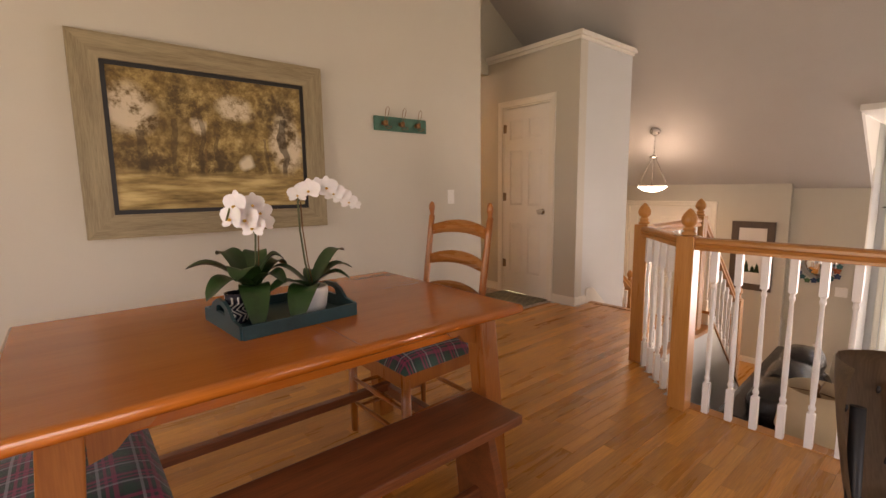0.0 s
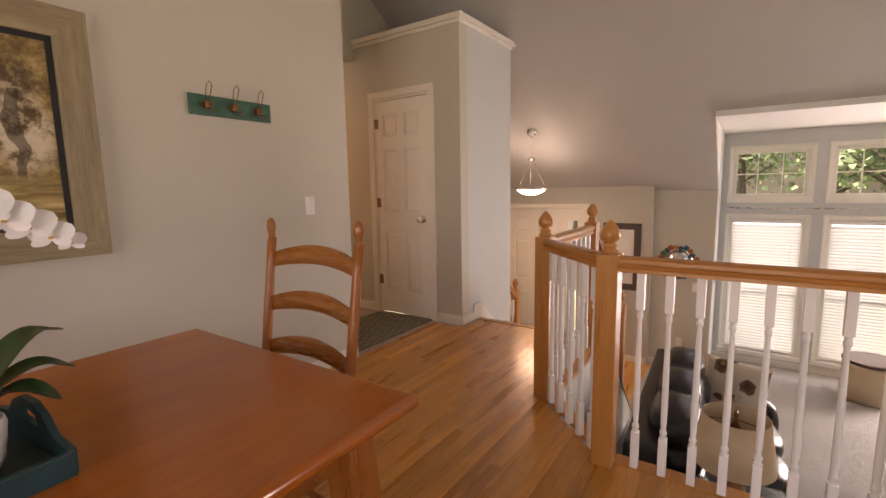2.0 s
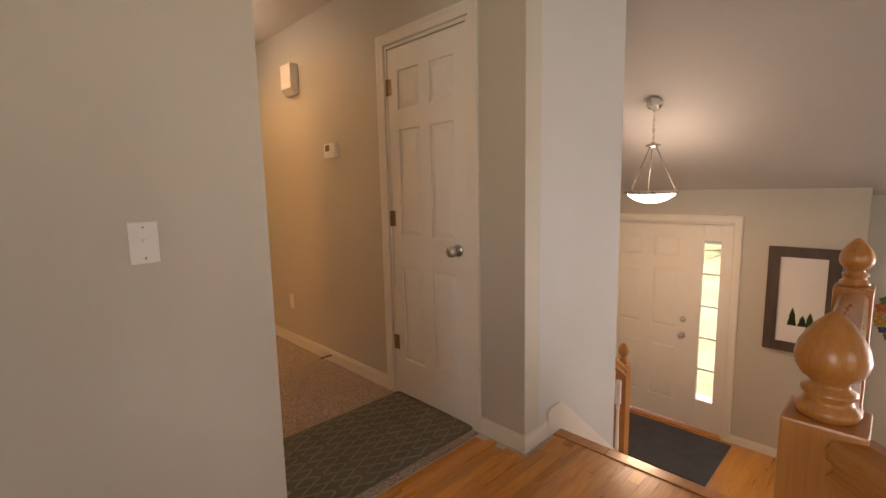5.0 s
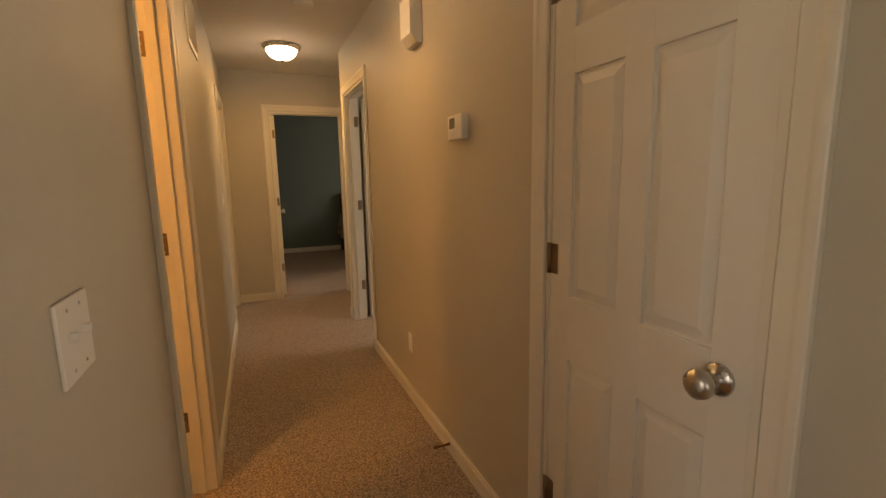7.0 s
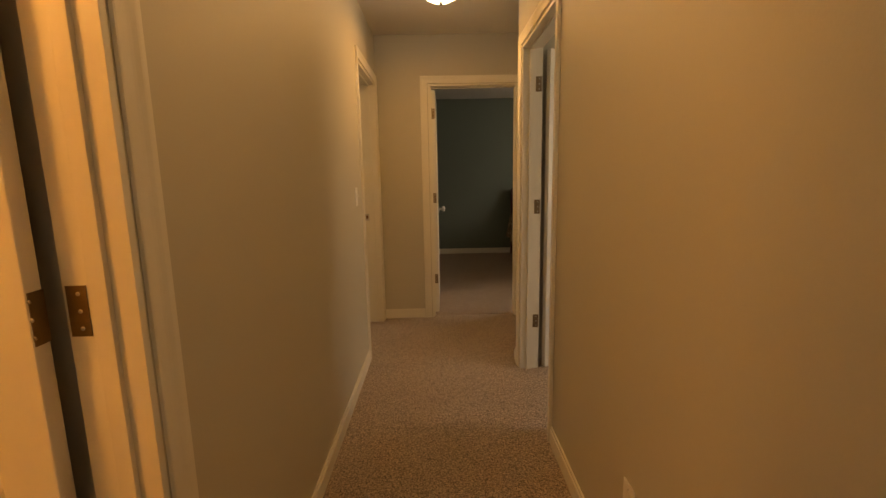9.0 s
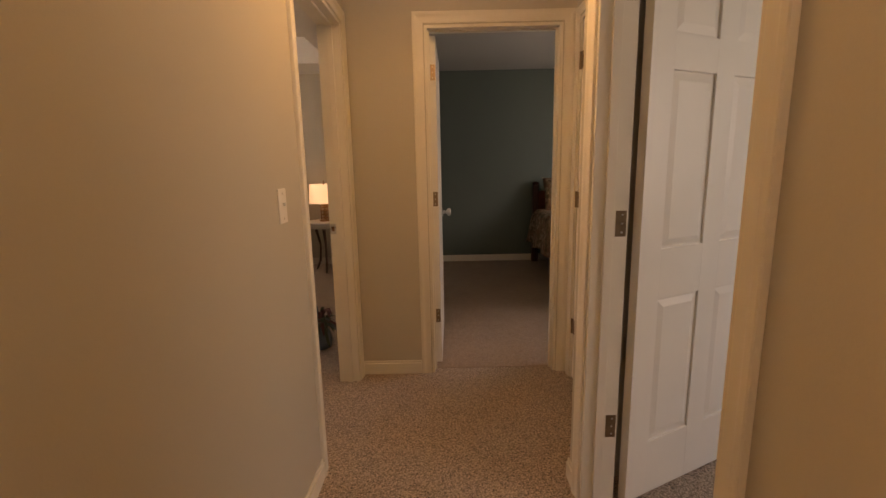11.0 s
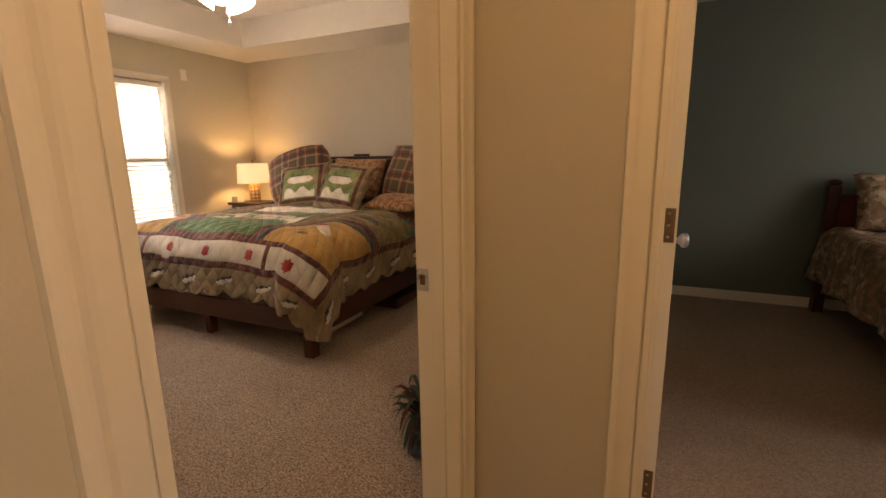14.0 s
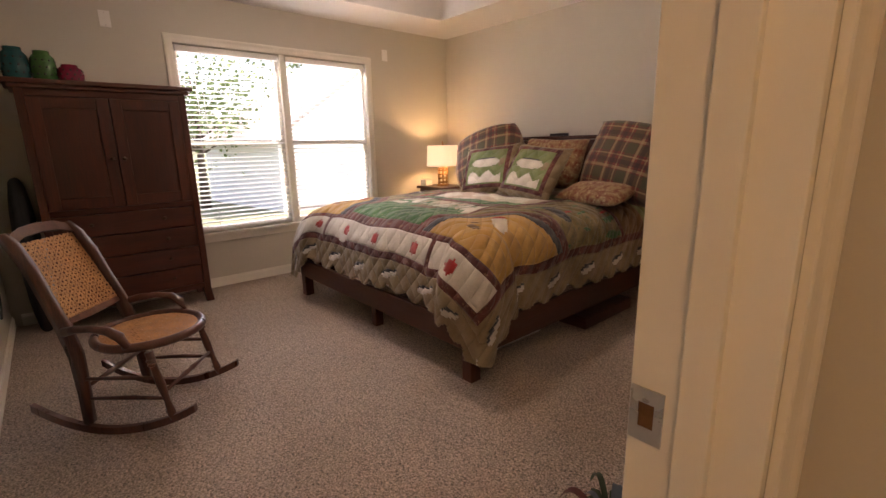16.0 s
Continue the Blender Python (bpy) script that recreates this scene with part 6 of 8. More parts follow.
pillow("throw_pillow", pose(4.93, 0.32, LOW + 0.69, 20, 0, 74), 0.50, 0.46, 0.16, "flower_cloth", "cream throw pillow with brown flowers on the sofa")
lt = thing("side_table", Matrix.Translation((3.02, 0.27, LOW)), "dark round side table beside the sofa", "table")
bm = bmesh.new()
add_lathe(bm, [(0.28, 0.58), (0.29, 0.59), (0.29, 0.61), (0.28, 0.62)], 32)
part("tabletop", bm, "walnut", lt)
bm = bmesh.new()
add_lathe(bm, [(0.17, 0.0), (0.17, 0.02), (0.04, 0.05), (0.03, 0.3), (0.05, 0.55), (0.10, 0.58)], 24)
part("pedestal", bm, "walnut", lt)
ll = thing("table_lamp", Matrix.Translation((3.02, 0.29, LOW + 0.62)), "unlit table lamp with a cream drum shade on the side table", "lamp")
bm = bmesh.new()
add_lathe(bm, [(0.09, 0.0), (0.09, 0.02), (0.035, 0.04), (0.05, 0.14), (0.075, 0.24), (0.05, 0.34), (0.015, 0.40), (0.012, 0.48)], 24)
part("base", bm, "bronze", ll)
bm = bmesh.new()
add_lathe(bm, [(0.180, 0.43), (0.145, 0.68), (0.142, 0.68), (0.177, 0.43)], 36, cap=False)
part("shade", bm, "linen", ll, "cream linen drum shade")
bm = bmesh.new()
for k in range(3):
    a = 2.0944 * k
    add_tube(bm, [(0.012 * math.cos(a), 0.012 * math.sin(a), 0.66), (0.143 * math.cos(a), 0.143 * math.sin(a), 0.672)], 0.003, 6)
add_lathe(bm, [(0.012, 0.48), (0.03, 0.52), (0.03, 0.6), (0.006, 0.66), (0.012, 0.69), (0.002, 0.71)], 14)
part("harp", bm, "bronze", ll)
hp = thing("house_plant", Matrix.Translation((3.10, -0.02, LOW + 0.62)), "green leafy plant in a pale pot on the side table", "plant")
bm = bmesh.new()
add_lathe(bm, [(0.05, 0.0), (0.07, 0.09), (0.072, 0.1), (0.06, 0.09), (0.002, 0.085)], 20)
part("pot", bm, "ceramic", hp)
rp = random.Random(3)
for k in range(18):
    bm = bmesh.new()
    blade(bm, (0, 0, 0.08), rp.uniform(0, 6.28), rp.uniform(0.12, 0.24), rp.uniform(0.03, 0.055), rp.uniform(0.05, 0.14), rp.uniform(0.0, 0.08))
    part("leaf", bm, "leaf", hp)
ot = thing("drum_table", Matrix.Translation((7.12, -0.93, LOW)), "cream round drum table by the bay window", "table")
bm = bmesh.new()
add_lathe(bm, [(0.23, 0.0), (0.25, 0.02), (0.26, 0.40), (0.25, 0.43)], 36)
part("drum", bm, "linen", ot)
bm = bmesh.new()
add_lathe(bm, [(0.26, 0.432), (0.27, 0.44), (0.27, 0.458), (0.26, 0.465)], 36)
part("drum_top", bm, "walnut", ot)

# ---------------- bedroom ----------------
M["jar_teal"] = plain("teal_glazed_jar", (0.012, 0.10, 0.11), 0.25, var=0.3, scale=20)
M["jar_green"] = plain("green_glazed_jar", (0.045, 0.14, 0.035), 0.25, var=0.3, scale=20)
M["jar_red"] = plain("magenta_glazed_jar", (0.22, 0.012, 0.045), 0.25, var=0.3, scale=20)
arm = thing("armoire", Matrix.Translation((-1.30, 7.355, 0)), "dark cherry armoire with panel doors above drawers", "armoire")
W = 0.475
boxes("carcass", "cherry", arm, (-0.20, 0.155, -W, W, 0.12, 1.62), bevel=0.004)
boxes("cornice", "cherry_x", arm, (-0.205, 0.225, -W - 0.05, W + 0.05, 1.645, 1.675), (-0.205, 0.20, -W - 0.025, W + 0.025, 1.62, 1.645), bevel=0.006)
for s in (-1, 1):
    for x in (-0.17, 0.14):
        bm = bmesh.new()
        v = add_box(bm, x - 0.025, x + 0.025, s * (W - 0.03) - 0.028, s * (W - 0.03) + 0.028, 0.0, 0.14, bevel=0.004)
        for w in bm.verts:
            k = (0.14 - w.co.z) / 0.14
            w.co.y += s * 0.018 * k
        part("foot", bm, "cherry", arm)
    boxes("corner_stile", "cherry", arm, (0.155, 0.178, *sorted((s * W, s * (W - 0.045))), 0.12, 1.62), bevel=0.003)
for z0, z1 in ((1.575, 1.62), (0.80, 0.835), (0.12, 0.165)):
    boxes("rail", "cherry_y", arm, (0.155, 0.176, -W + 0.045, W - 0.045, z0, z1), bevel=0.003)
for s in (-1, 1):
    y0, y1 = sorted((s * 0.003, s * (W - 0.047)))
    door = boxes("cabinet_door", "cherry", arm, (0.158, 0.182, y0, y0 + 0.07, 0.838, 1.572), (0.158, 0.182, y1 - 0.07, y1, 0.838, 1.572),
                 (0.158, 0.182, y0 + 0.07, y1 - 0.07, 0.838, 0.915), (0.158, 0.182, y0 + 0.07, y1 - 0.07, 1.50, 1.572), bevel=0.003)
    boxes("door_panel", "cherry_panel", door, (0.160, 0.170, y0 + 0.068, y1 - 0.068, 0.913, 1.502))
    bm = bmesh.new()
    add_lathe(bm, [(0.006, 0), (0.006, 0.012), (0.013, 0.02), (0.010, 0.028), (0.002, 0.03)], 14, Matrix.Translation((0.182, s * 0.035, 1.17)) @ pose(0, 0, 0, 0, 90))
    part("knob", bm, "walnut", door)
for k in range(4):
    z0 = 0.168 + 0.1585 * k
    dr = boxes("drawer", "cherry_y", arm, (0.158, 0.180, -W + 0.048, W - 0.048, z0, z0 + 0.150), bevel=0.004)
    for y in (-0.22, 0.22):
        bm = bmesh.new()
        add_lathe(bm, [(0.006, 0), (0.006, 0.012), (0.013, 0.02), (0.010, 0.028), (0.002, 0.03)], 14, Matrix.Translation((0.180, y, z0 + 0.08)) @ pose(0, 0, 0, 0, 90))
        part("knob", bm, "walnut", dr)
for nm, y, r, h, mt, lab in (("teal", -0.44, 0.075, 0.21, "jar_teal", "teal pierced ceramic lantern on the armoire"), ("green", -0.30, 0.07, 0.20, "jar_green", "green pierced ceramic lantern on the armoire"), ("red", -0.165, 0.075, 0.125, "jar_red", "magenta pierced ceramic lantern on the armoire")):
    j = thing("ceramic_lantern", Matrix.Translation((-1.32, 7.355 + y, 1.675)), lab, "lantern", "lanterns on the armoire")
    bm = bmesh.new()
    add_lathe(bm, [(r * 0.75, 0.0), (r * 0.95, h * 0.15), (r, h * 0.45), (r * 0.92, h * 0.78), (r * 0.62, h * 0.9), (r * 0.62, h), (r * 0.5, h), (r * 0.5, h * 0.92)], 24)
    part("body", bm, mt, j)
    # raised dark discs painted as shaded holes; the body itself is uncut
    for q in range(3):
        for a in range(12):
            an = 6.28318 * (a + 0.5 * (q % 2)) / 12
            rr = r * (0.985, 1.0, 0.97)[q]
            bm = bmesh.new()
            add_lathe(bm, [(0.007, 0), (0.005, 0.0016), (0.0005, 0.002)], 6, Matrix.Translation((rr * math.cos(an), rr * math.sin(an), h * (0.25 + 0.22 * q))) @ pose(0, 0, 0, 0, 0, math.degrees(an)) @ pose(0, 0, 0, 0, 90, 0))
            part("pierced_hole", bm, "opening_shade", j)


# bed
BX0, BX1, BY0, BY1 = -0.76, 1.30, 8.45, 10.72
bed = thing("bed", Matrix.Translation(((BX0 + BX1) / 2, BY0, 0)), "dark cherry platform bed frame with a tall headboard", "bed")
hw, L = (BX1 - BX0) / 2, BY1 - BY0
for s in (-1, 1):
    boxes("leg", "cherry", bed, (s * (hw - 0.04) - 0.035, s * (hw - 0.04) + 0.035, 0.0, 0.07, 0.0, 0.20), bevel=0.004)
    boxes("side_rail", "cherry_y", bed, (s * hw - 0.015, s * hw + 0.015, 0.03, L - 0.05, 0.15, 0.31), bevel=0.004)
    boxes("head_post", "cherry", bed, (s * hw - 0.04, s * hw + 0.04, L - 0.07, L, 0.0, 1.22), bevel=0.004)
boxes("foot_rail", "cherry_x", bed, (-hw, hw, 0.0, 0.032, 0.17, 0.31), bevel=0.004)
boxes("center_leg", "cherry", bed, (-0.03, 0.03, 0.06, 0.12, 0.0, 0.22), bevel=0.004)
boxes("headboard", "cherry_x", bed, (-hw + 0.04, hw - 0.04, L - 0.05, L - 0.015, 0.30, 1.24), bevel=0.006)
boxes("headboard_cap", "cherry_x", bed, (-hw - 0.03, hw + 0.03, L - 0.10, L + 0.02, 1.245, 1.278), bevel=0.006)
mt = thing("mattress", Matrix.Translation(((BX0 + BX1) / 2, BY0, 0.315)), "white mattress on the bed frame", "mattress")
bm = bmesh.new()
add_box(bm, -hw + 0.03, hw - 0.03, 0.05, L - 0.08, 0.0, 0.30, bevel=0.06)
part("mattress_body", bm, "mat_board", mt)
box_u = thing("storage_box", Matrix.Translation((0.98, 9.05, 0.0)), "low white storage box under the bed", "box")
boxes("box_body", "white_plastic", box_u, (-0.14, 0.14, -0.22, 0.22, 0.0, 0.13), bevel=0.008)
boxes("lid", "mat_board", box_u, (-0.15, 0.15, -0.23, 0.23, 0.13, 0.145), bevel=0.004)
box_d = thing("drawer_box", Matrix.Translation((1.14, 9.75, 0.0)), "dark wooden underbed drawer", "box")
boxes("box_body", "cherry_y", box_d, (-0.2, 0.2, -0.3, 0.3, 0.02, 0.10), bevel=0.004)


def quilt_cloth(name, a, b, speck=None, scale=7.0, quilted=0.055):
    """Patchwork cloth with diagonal stitching that dimples it."""
    m, nt, p = nodes_of(name)
    c = coords(nt)
    n = noise_node(nt, c, scale, 4)
    f = noise_node(nt, c, 220, 2)
    col = ramp(nt, n, [(0.35, a), (0.65, b)])
    if speck:
        col = mix(nt, ramp(nt, noise_node(nt, c, 42, 2), [(0.6, (0, 0, 0)), (0.66, (0.8, 0.8, 0.8))]), col, speck)
    col = mix(nt, 0.3, col, ramp(nt, f, [(0.3, (0.55, 0.55, 0.55)), (0.7, (1, 1, 1))]), 'MULTIPLY')
    nt.links.new(col, p.inputs["Base Color"])
    p.inputs["Roughness"].default_value, p.inputs["Sheen Weight"].default_value = 0.9, 0.2
    sep = nt.nodes.new("ShaderNodeSeparateXYZ")
    nt.links.new(c, sep.inputs[0])
    y = math_node(nt, 'SUBTRACT', sep.outputs[1], sep.outputs[2])
    h = None
    for sg in (1.0, -1.0):
        d = math_node(nt, 'ADD', sep.outputs[0], math_node(nt, 'MULTIPLY', y, sg))
        tri = math_node(nt, 'PINGPONG', d, quilted)
        e = math_node(nt, 'POWER', math_node(nt, 'DIVIDE', tri, quilted), 0.4)
        h = e if h is None else math_node(nt, 'MULTIPLY', h, e)
    h = math_node(nt, 'ADD', h, math_node(nt, 'MULTIPLY', n, 0.6))
    bump(nt, p, h, 1.0, 0.016)
    return m


QM = {}
for n, a, b, sp, name in (("q_tan", (0.23, 0.165, 0.09), (0.36, 0.275, 0.165), None, "border"), ("q_burgundy", (0.075, 0.018, 0.018), (0.19, 0.055, 0.045), (0.30, 0.17, 0.11), "sashing"),
                          ("q_white", (0.60, 0.55, 0.47), (0.78, 0.73, 0.64), None, "white_patch"), ("q_ochre", (0.46, 0.25, 0.06), (0.62, 0.37, 0.11), None, "ochre_fan"), ("q_green", (0.025, 0.10, 0.035), (0.07, 0.21, 0.065), (0.30, 0.34, 0.20), "green_patch"),
                          ("q_olive", (0.13, 0.095, 0.035), (0.30, 0.23, 0.10), (0.07, 0.11, 0.04), "olive_block"), ("q_cream", (0.50, 0.40, 0.29), (0.66, 0.54, 0.41), None, "cream_patch"), ("q_navy", (0.022, 0.026, 0.034), (0.07, 0.075, 0.085), (0.16, 0.15, 0.13), "dark_patch"),
                          ("q_red", (0.36, 0.018, 0.015), (0.50, 0.04, 0.028), None, "red_patch"), ("q_brown", (0.14, 0.075, 0.035), (0.26, 0.16, 0.08), None, "brown_patch"), ("q_sage", (0.14, 0.20, 0.07), (0.27, 0.32, 0.14), None, "sage_patch")):
    M[n] = quilt_cloth(n.replace("q_", "quilt_"), a, b, sp)
    QM[n] = name


def ell(u, v, cu, cv, ru, rv):
    return ((u - cu) / ru) ** 2 + ((v - cv) / rv) ** 2 < 1


QF, QD = 0.74, 0.64           # half width of the flat top, and the cloth beyond it on each side
QH = QF + QD


def quilt_patch(u, v):
    """The cloth of the quilt by place: u across from the middle, v from the foot hem."""
    s = QH - abs(u)                            # from the side hem
    hem = min(s, v)
    if hem < 0.20:
        a, b = (u, v) if v < s else (v, s)
        k = (a + 10.0) % 0.36 - 0.18
        w = b - 0.11 - 0.25 * k
        if ell(k, w, 0, 0, 0.060, 0.030) or ell(k, w, 0.062, 0, 0.02, 0.024):
            return "q_white" if w < 0.006 else "q_navy"
        return "q_tan"
    if hem < 0.245:
        return "q_burgundy"
    if v < 0.395:
        k = (u + 10.13) % 0.40 - 0.20
        if ell(k, v, 0, 0.32, 0.036, 0.038):
            return "q_red"
        return "q_burgundy" if abs(u - 0.0) > 0.50 and abs(abs(u) - 0.62) < 0.02 else "q_white"
    if v < 0.44:
        return "q_burgundy"
    a, b = s - 0.245, v - 0.44                # inside the borders
    d = math.hypot(a, b)
    if d < 0.60:
        w1, w2 = a - 0.30, b - 0.30
        along, across = 0.75 * w1 + 0.66 * w2, -0.66 * w1 + 0.75 * w2
        if ell(along, across, 0.02, 0.0, 0.13, 0.048):
            return "q_red" if along > 0.07 else "q_white"
        if ell(a, b, 0.36, 0.14, 0.035, 0.02) or ell(a, b, 0.40, 0.19, 0.025, 0.018):
            return "q_brown"
        return "q_ochre"
    if d < 0.665:
        return "q_navy"
    if d < 0.73:
        return "q_burgundy"
    au = abs(u)
    if b < 0.74:
        if au > 0.44 or b < 0.04 or b > 0.70:
            return "q_burgundy" if (au > 0.44 and au < 0.48) or b < 0.04 or b > 0.70 else "q_olive"
        n = noise.noise(Vector((u * 9, v * 9, 0.3)))
        if b > 0.42 + 0.10 * n:
            m = noise.noise(Vector((u * 20, v * 5, 1.3)))
            return "q_white" if m > 0.15 else ("q_green" if m > -0.2 else "q_cream")
        if 0.30 < b < 0.44 and -0.05 < u < 0.20:
            return "q_brown"
        return "q_green"
    if au > 0.52:
        if au < 0.565 or 1.36 < b < 1.40:
            return "q_burgundy"
        if b < 1.36:
            if ell(a, b, 0.30, 0.86, 0.12, 0.05) or ell(a, b, 0.42, 0.92, 0.05, 0.05):
                return "q_white" if ell(a, b, 0.43, 0.93, 0.018, 0.018) else "q_navy"
            n = noise.noise(Vector((u * 16, v * 5, 4.1)))
            return "q_green" if n > 0.34 else ("q_red" if n < -0.46 else "q_olive")
        return "q_brown" if b < 1.7 else "q_sage"
    if b < 0.78 or 1.25 < b < 1.30:
        return "q_burgundy"
    if b < 1.25:
        n = noise.noise(Vector((u * 5, v * 5, 7.3)))
        return "q_green" if b < 0.92 + 0.10 * n else ("q_white" if n > -0.1 else "q_cream")
    return "q_sage" if b < 1.6 else "q_tan"


qt = thing("quilt", Matrix.Translation(((BX0 + BX1) / 2, BY0, 0.0)), "puffy patchwork quilt with fish, ponds and burgundy bands over the bed", "quilt")
step = 0.0125
QL = 2.62                                      # from the foot hem to the pillows
nu, nv = int(2 * QH / step), int(QL / step)
ZT, BEND, REACH = 0.79, 1.44, 0.42


def quilt_point(u, v):
    su, sv = max(abs(u) - QF, 0.0), max(QD - v, 0.0)
    d = math.hypot(su, sv)
    lump = 0.018 * noise.noise(Vector((u * 2.0, v * 2.0, 0.0))) + 0.014 * noise.noise(Vector((u * 5.5, v * 5.5, 2.0)))
    x, y, z = min(max(u, -QF), QF), max(v, QD) - QD + 0.325, ZT + lump
    if d > 0:
        k = min(d, REACH)
        r = REACH / BEND
        z -= r * (1 - math.cos(k / r)) + max(0.0, d - REACH) * math.sin(BEND)
        outw = r * math.sin(k / r) + max(0.0, d - REACH) * math.cos(BEND)
        corner = 2 * su * sv / (d * d)
        cx, cy = su / d, sv / d
        along = u if sv > su else v
        hang = min(1.0, d / 0.5)
        wav = (0.011 * math.sin(along * 8.7 + 1.0) * (1 - corner) + 0.030 * noise.noise(Vector((along * 3, d * 2, 5.0)))) * hang
        fold = corner * (0.17 + 0.03 * math.cos(9 * math.atan2(sv, su))) * hang
        x += math.copysign(cx * (outw + wav + fold), u)
        y -= cy * (outw + wav + fold)
        z = max(z, 0.13)
    return x, y, z


grid = {(i, j): quilt_point(-QH + 2 * QH * i / nu, QL * j / nv) for i in range(nu + 1) for j in range(nv + 1)}
cloth = {}
for j in range(nv):
    for i in range(nu):
        u, v = -QH + 2 * QH * (i + 0.5) / nu, QL * (j + 0.5) / nv
        s = QH - abs(u)
        hem, a = (v, u) if v < s else (s, v)
        if hem < 0.045 * (1 - abs(math.sin((a + 10) * 17.45))) or (s < 0.16 and v < 0.16 and s + v < 0.16):
            continue
        cloth[i, j] = quilt_patch(u, v)
# each patch that hangs together is a piece of its own
while cloth:
    first, kind = next(iter(cloth.items()))
    heap, cells = [first], []
    del cloth[first]
    while heap:
        i, j = heap.pop()
        cells.append((i, j))
        for c in ((i + 1, j), (i - 1, j), (i, j + 1), (i, j - 1)):
            if cloth.get(c) == kind:
                del cloth[c]
                heap.append(c)
    ids, vs, fs = {}, [], []
    for i, j in cells:
        f = []
        for c in ((i, j), (i + 1, j), (i + 1, j + 1), (i, j + 1)):
            if c not in ids:
                ids[c] = len(vs)
                vs.append(grid[c])
            f.append(ids[c])
        fs.append(f)
    me = bpy.data.meshes.new(QM[kind])
    me.from_pydata(vs, [], fs)
    me.shade_smooth()
    me.materials.append(M[kind])
    q = new(QM[kind], me)
    q.parent = qt
    sol = q.modifiers.new("thick", 'SOLIDIFY')
    sol.thickness, sol.offset = 0.012, -1

M["plaid_bed"] = plaid("maroon_plaid_cloth", (0.17, 0.040, 0.030), [((0.045, 0.075, 0.035), [(0.0, 0.36)]), ((0.40, 0.29, 0.16), [(0.40, 0.50), (0.86, 0.91)]), ((0.03, 0.02, 0.025), [(0.58, 0.74)])], (0, 2), 0.21)
M["paisley"] = quilt_cloth("rust_paisley_cloth", (0.22, 0.05, 0.025), (0.40, 0.28, 0.14), (0.55, 0.42, 0.25), 26, 5.0)
BC = (BX0 + BX1) / 2
pillow("bed_pillow", pose(-0.36, 10.34, 1.08, -28, -16, 8), 0.86, 0.64, 0.36, "plaid_bed", "large maroon plaid pillow flopped against the headboard", "bed pillows", 0.6, 0.10)
pillow("bed_pillow", pose(1.18, 10.28, 1.06, -28, 10, -8), 0.86, 0.66, 0.34, "plaid_bed", "large maroon plaid pillow flopped against the headboard", "bed pillows", 0.5, 0.10)
pillow("bed_pillow", pose(0.34, 10.40, 1.04, -20, 2, 0), 0.66, 0.46, 0.22, "paisley", "rust paisley pillow behind the quilted shams", group="bed pillows")
pillow("bed_pillow", pose(1.02, 10.06, 0.85, -72, 0, -12), 0.60, 0.36, 0.14, "paisley", "rust paisley pillow lying on the bed", group="bed pillows")


def fish_pillow(m):
    root = pillow("quilted_sham", m @ Matrix.Scale(1.08, 4), 0.52, 0.46, 0.15, "q_tan", "quilted sham with a fish panel", group="quilted shams")
    def surf(u, v, lift):
        e = max(0.0, (1 - u * u) * (1 - v * v)) ** 0.42
        return Vector((u * 0.26 * (1 - 0.06 * (1 - v * v) * abs(u) ** 4), -(0.075 * e + lift), v * 0.23 * (1 - 0.06 * (1 - u * u) * abs(v) ** 4)))
    def patch(name, mat, fn, lift, res=44):
        bm = bmesh.new()
        vs = {}
        for j in range(res):
            for i in range(res):
                u, v = -1 + 2 * (i + 0.5) / res, -1 + 2 * (j + 0.5) / res
                if fn(u, v):
                    q = []
                    for di, dj in ((0, 0), (1, 0), (1, 1), (0, 1)):
                        key = (i + di, j + dj)
                        if key not in vs:
                            vs[key] = bm.verts.new(surf(-1 + 2 * key[0] / res, -1 + 2 * key[1] / res, lift))
                        q.append(vs[key])
                    bm.faces.new(q).smooth = True
        part(name, bm, mat, root)
    patch("band", "q_burgundy", lambda u, v: 0.66 < max(abs(u), abs(v)) < 0.80, 0.006)
    patch("panel", "q_sage", lambda u, v: max(abs(u), abs(v)) < 0.66, 0.005)
    patch("water", "q_white", lambda u, v: abs(u) < 0.60 and -0.64 < v < -0.30 + 0.10 * math.sin(u * 11), 0.008)
    patch("fish", "q_white", lambda u, v: ell(u, v, 0.0, 0.14, 0.50, 0.20), 0.011)
    patch("fish_back", "q_navy", lambda u, v: ell(u, v, 0.0, 0.14, 0.50, 0.20) and v > 0.25, 0.013)
    return root


fish_pillow(pose(-0.04, 10.0, 0.985, -30, -6, 14))
fish_pillow(pose(0.50, 9.94, 0.985, -32, 5, -4))
book = thing("remote_control", pose(0.22, 10.68, 1.29), "black remote on the headboard cap", "remote")
boxes("body", "black", book, (-0.09, 0.09, -0.025, 0.025, -0.011, 0.013), bevel=0.005)


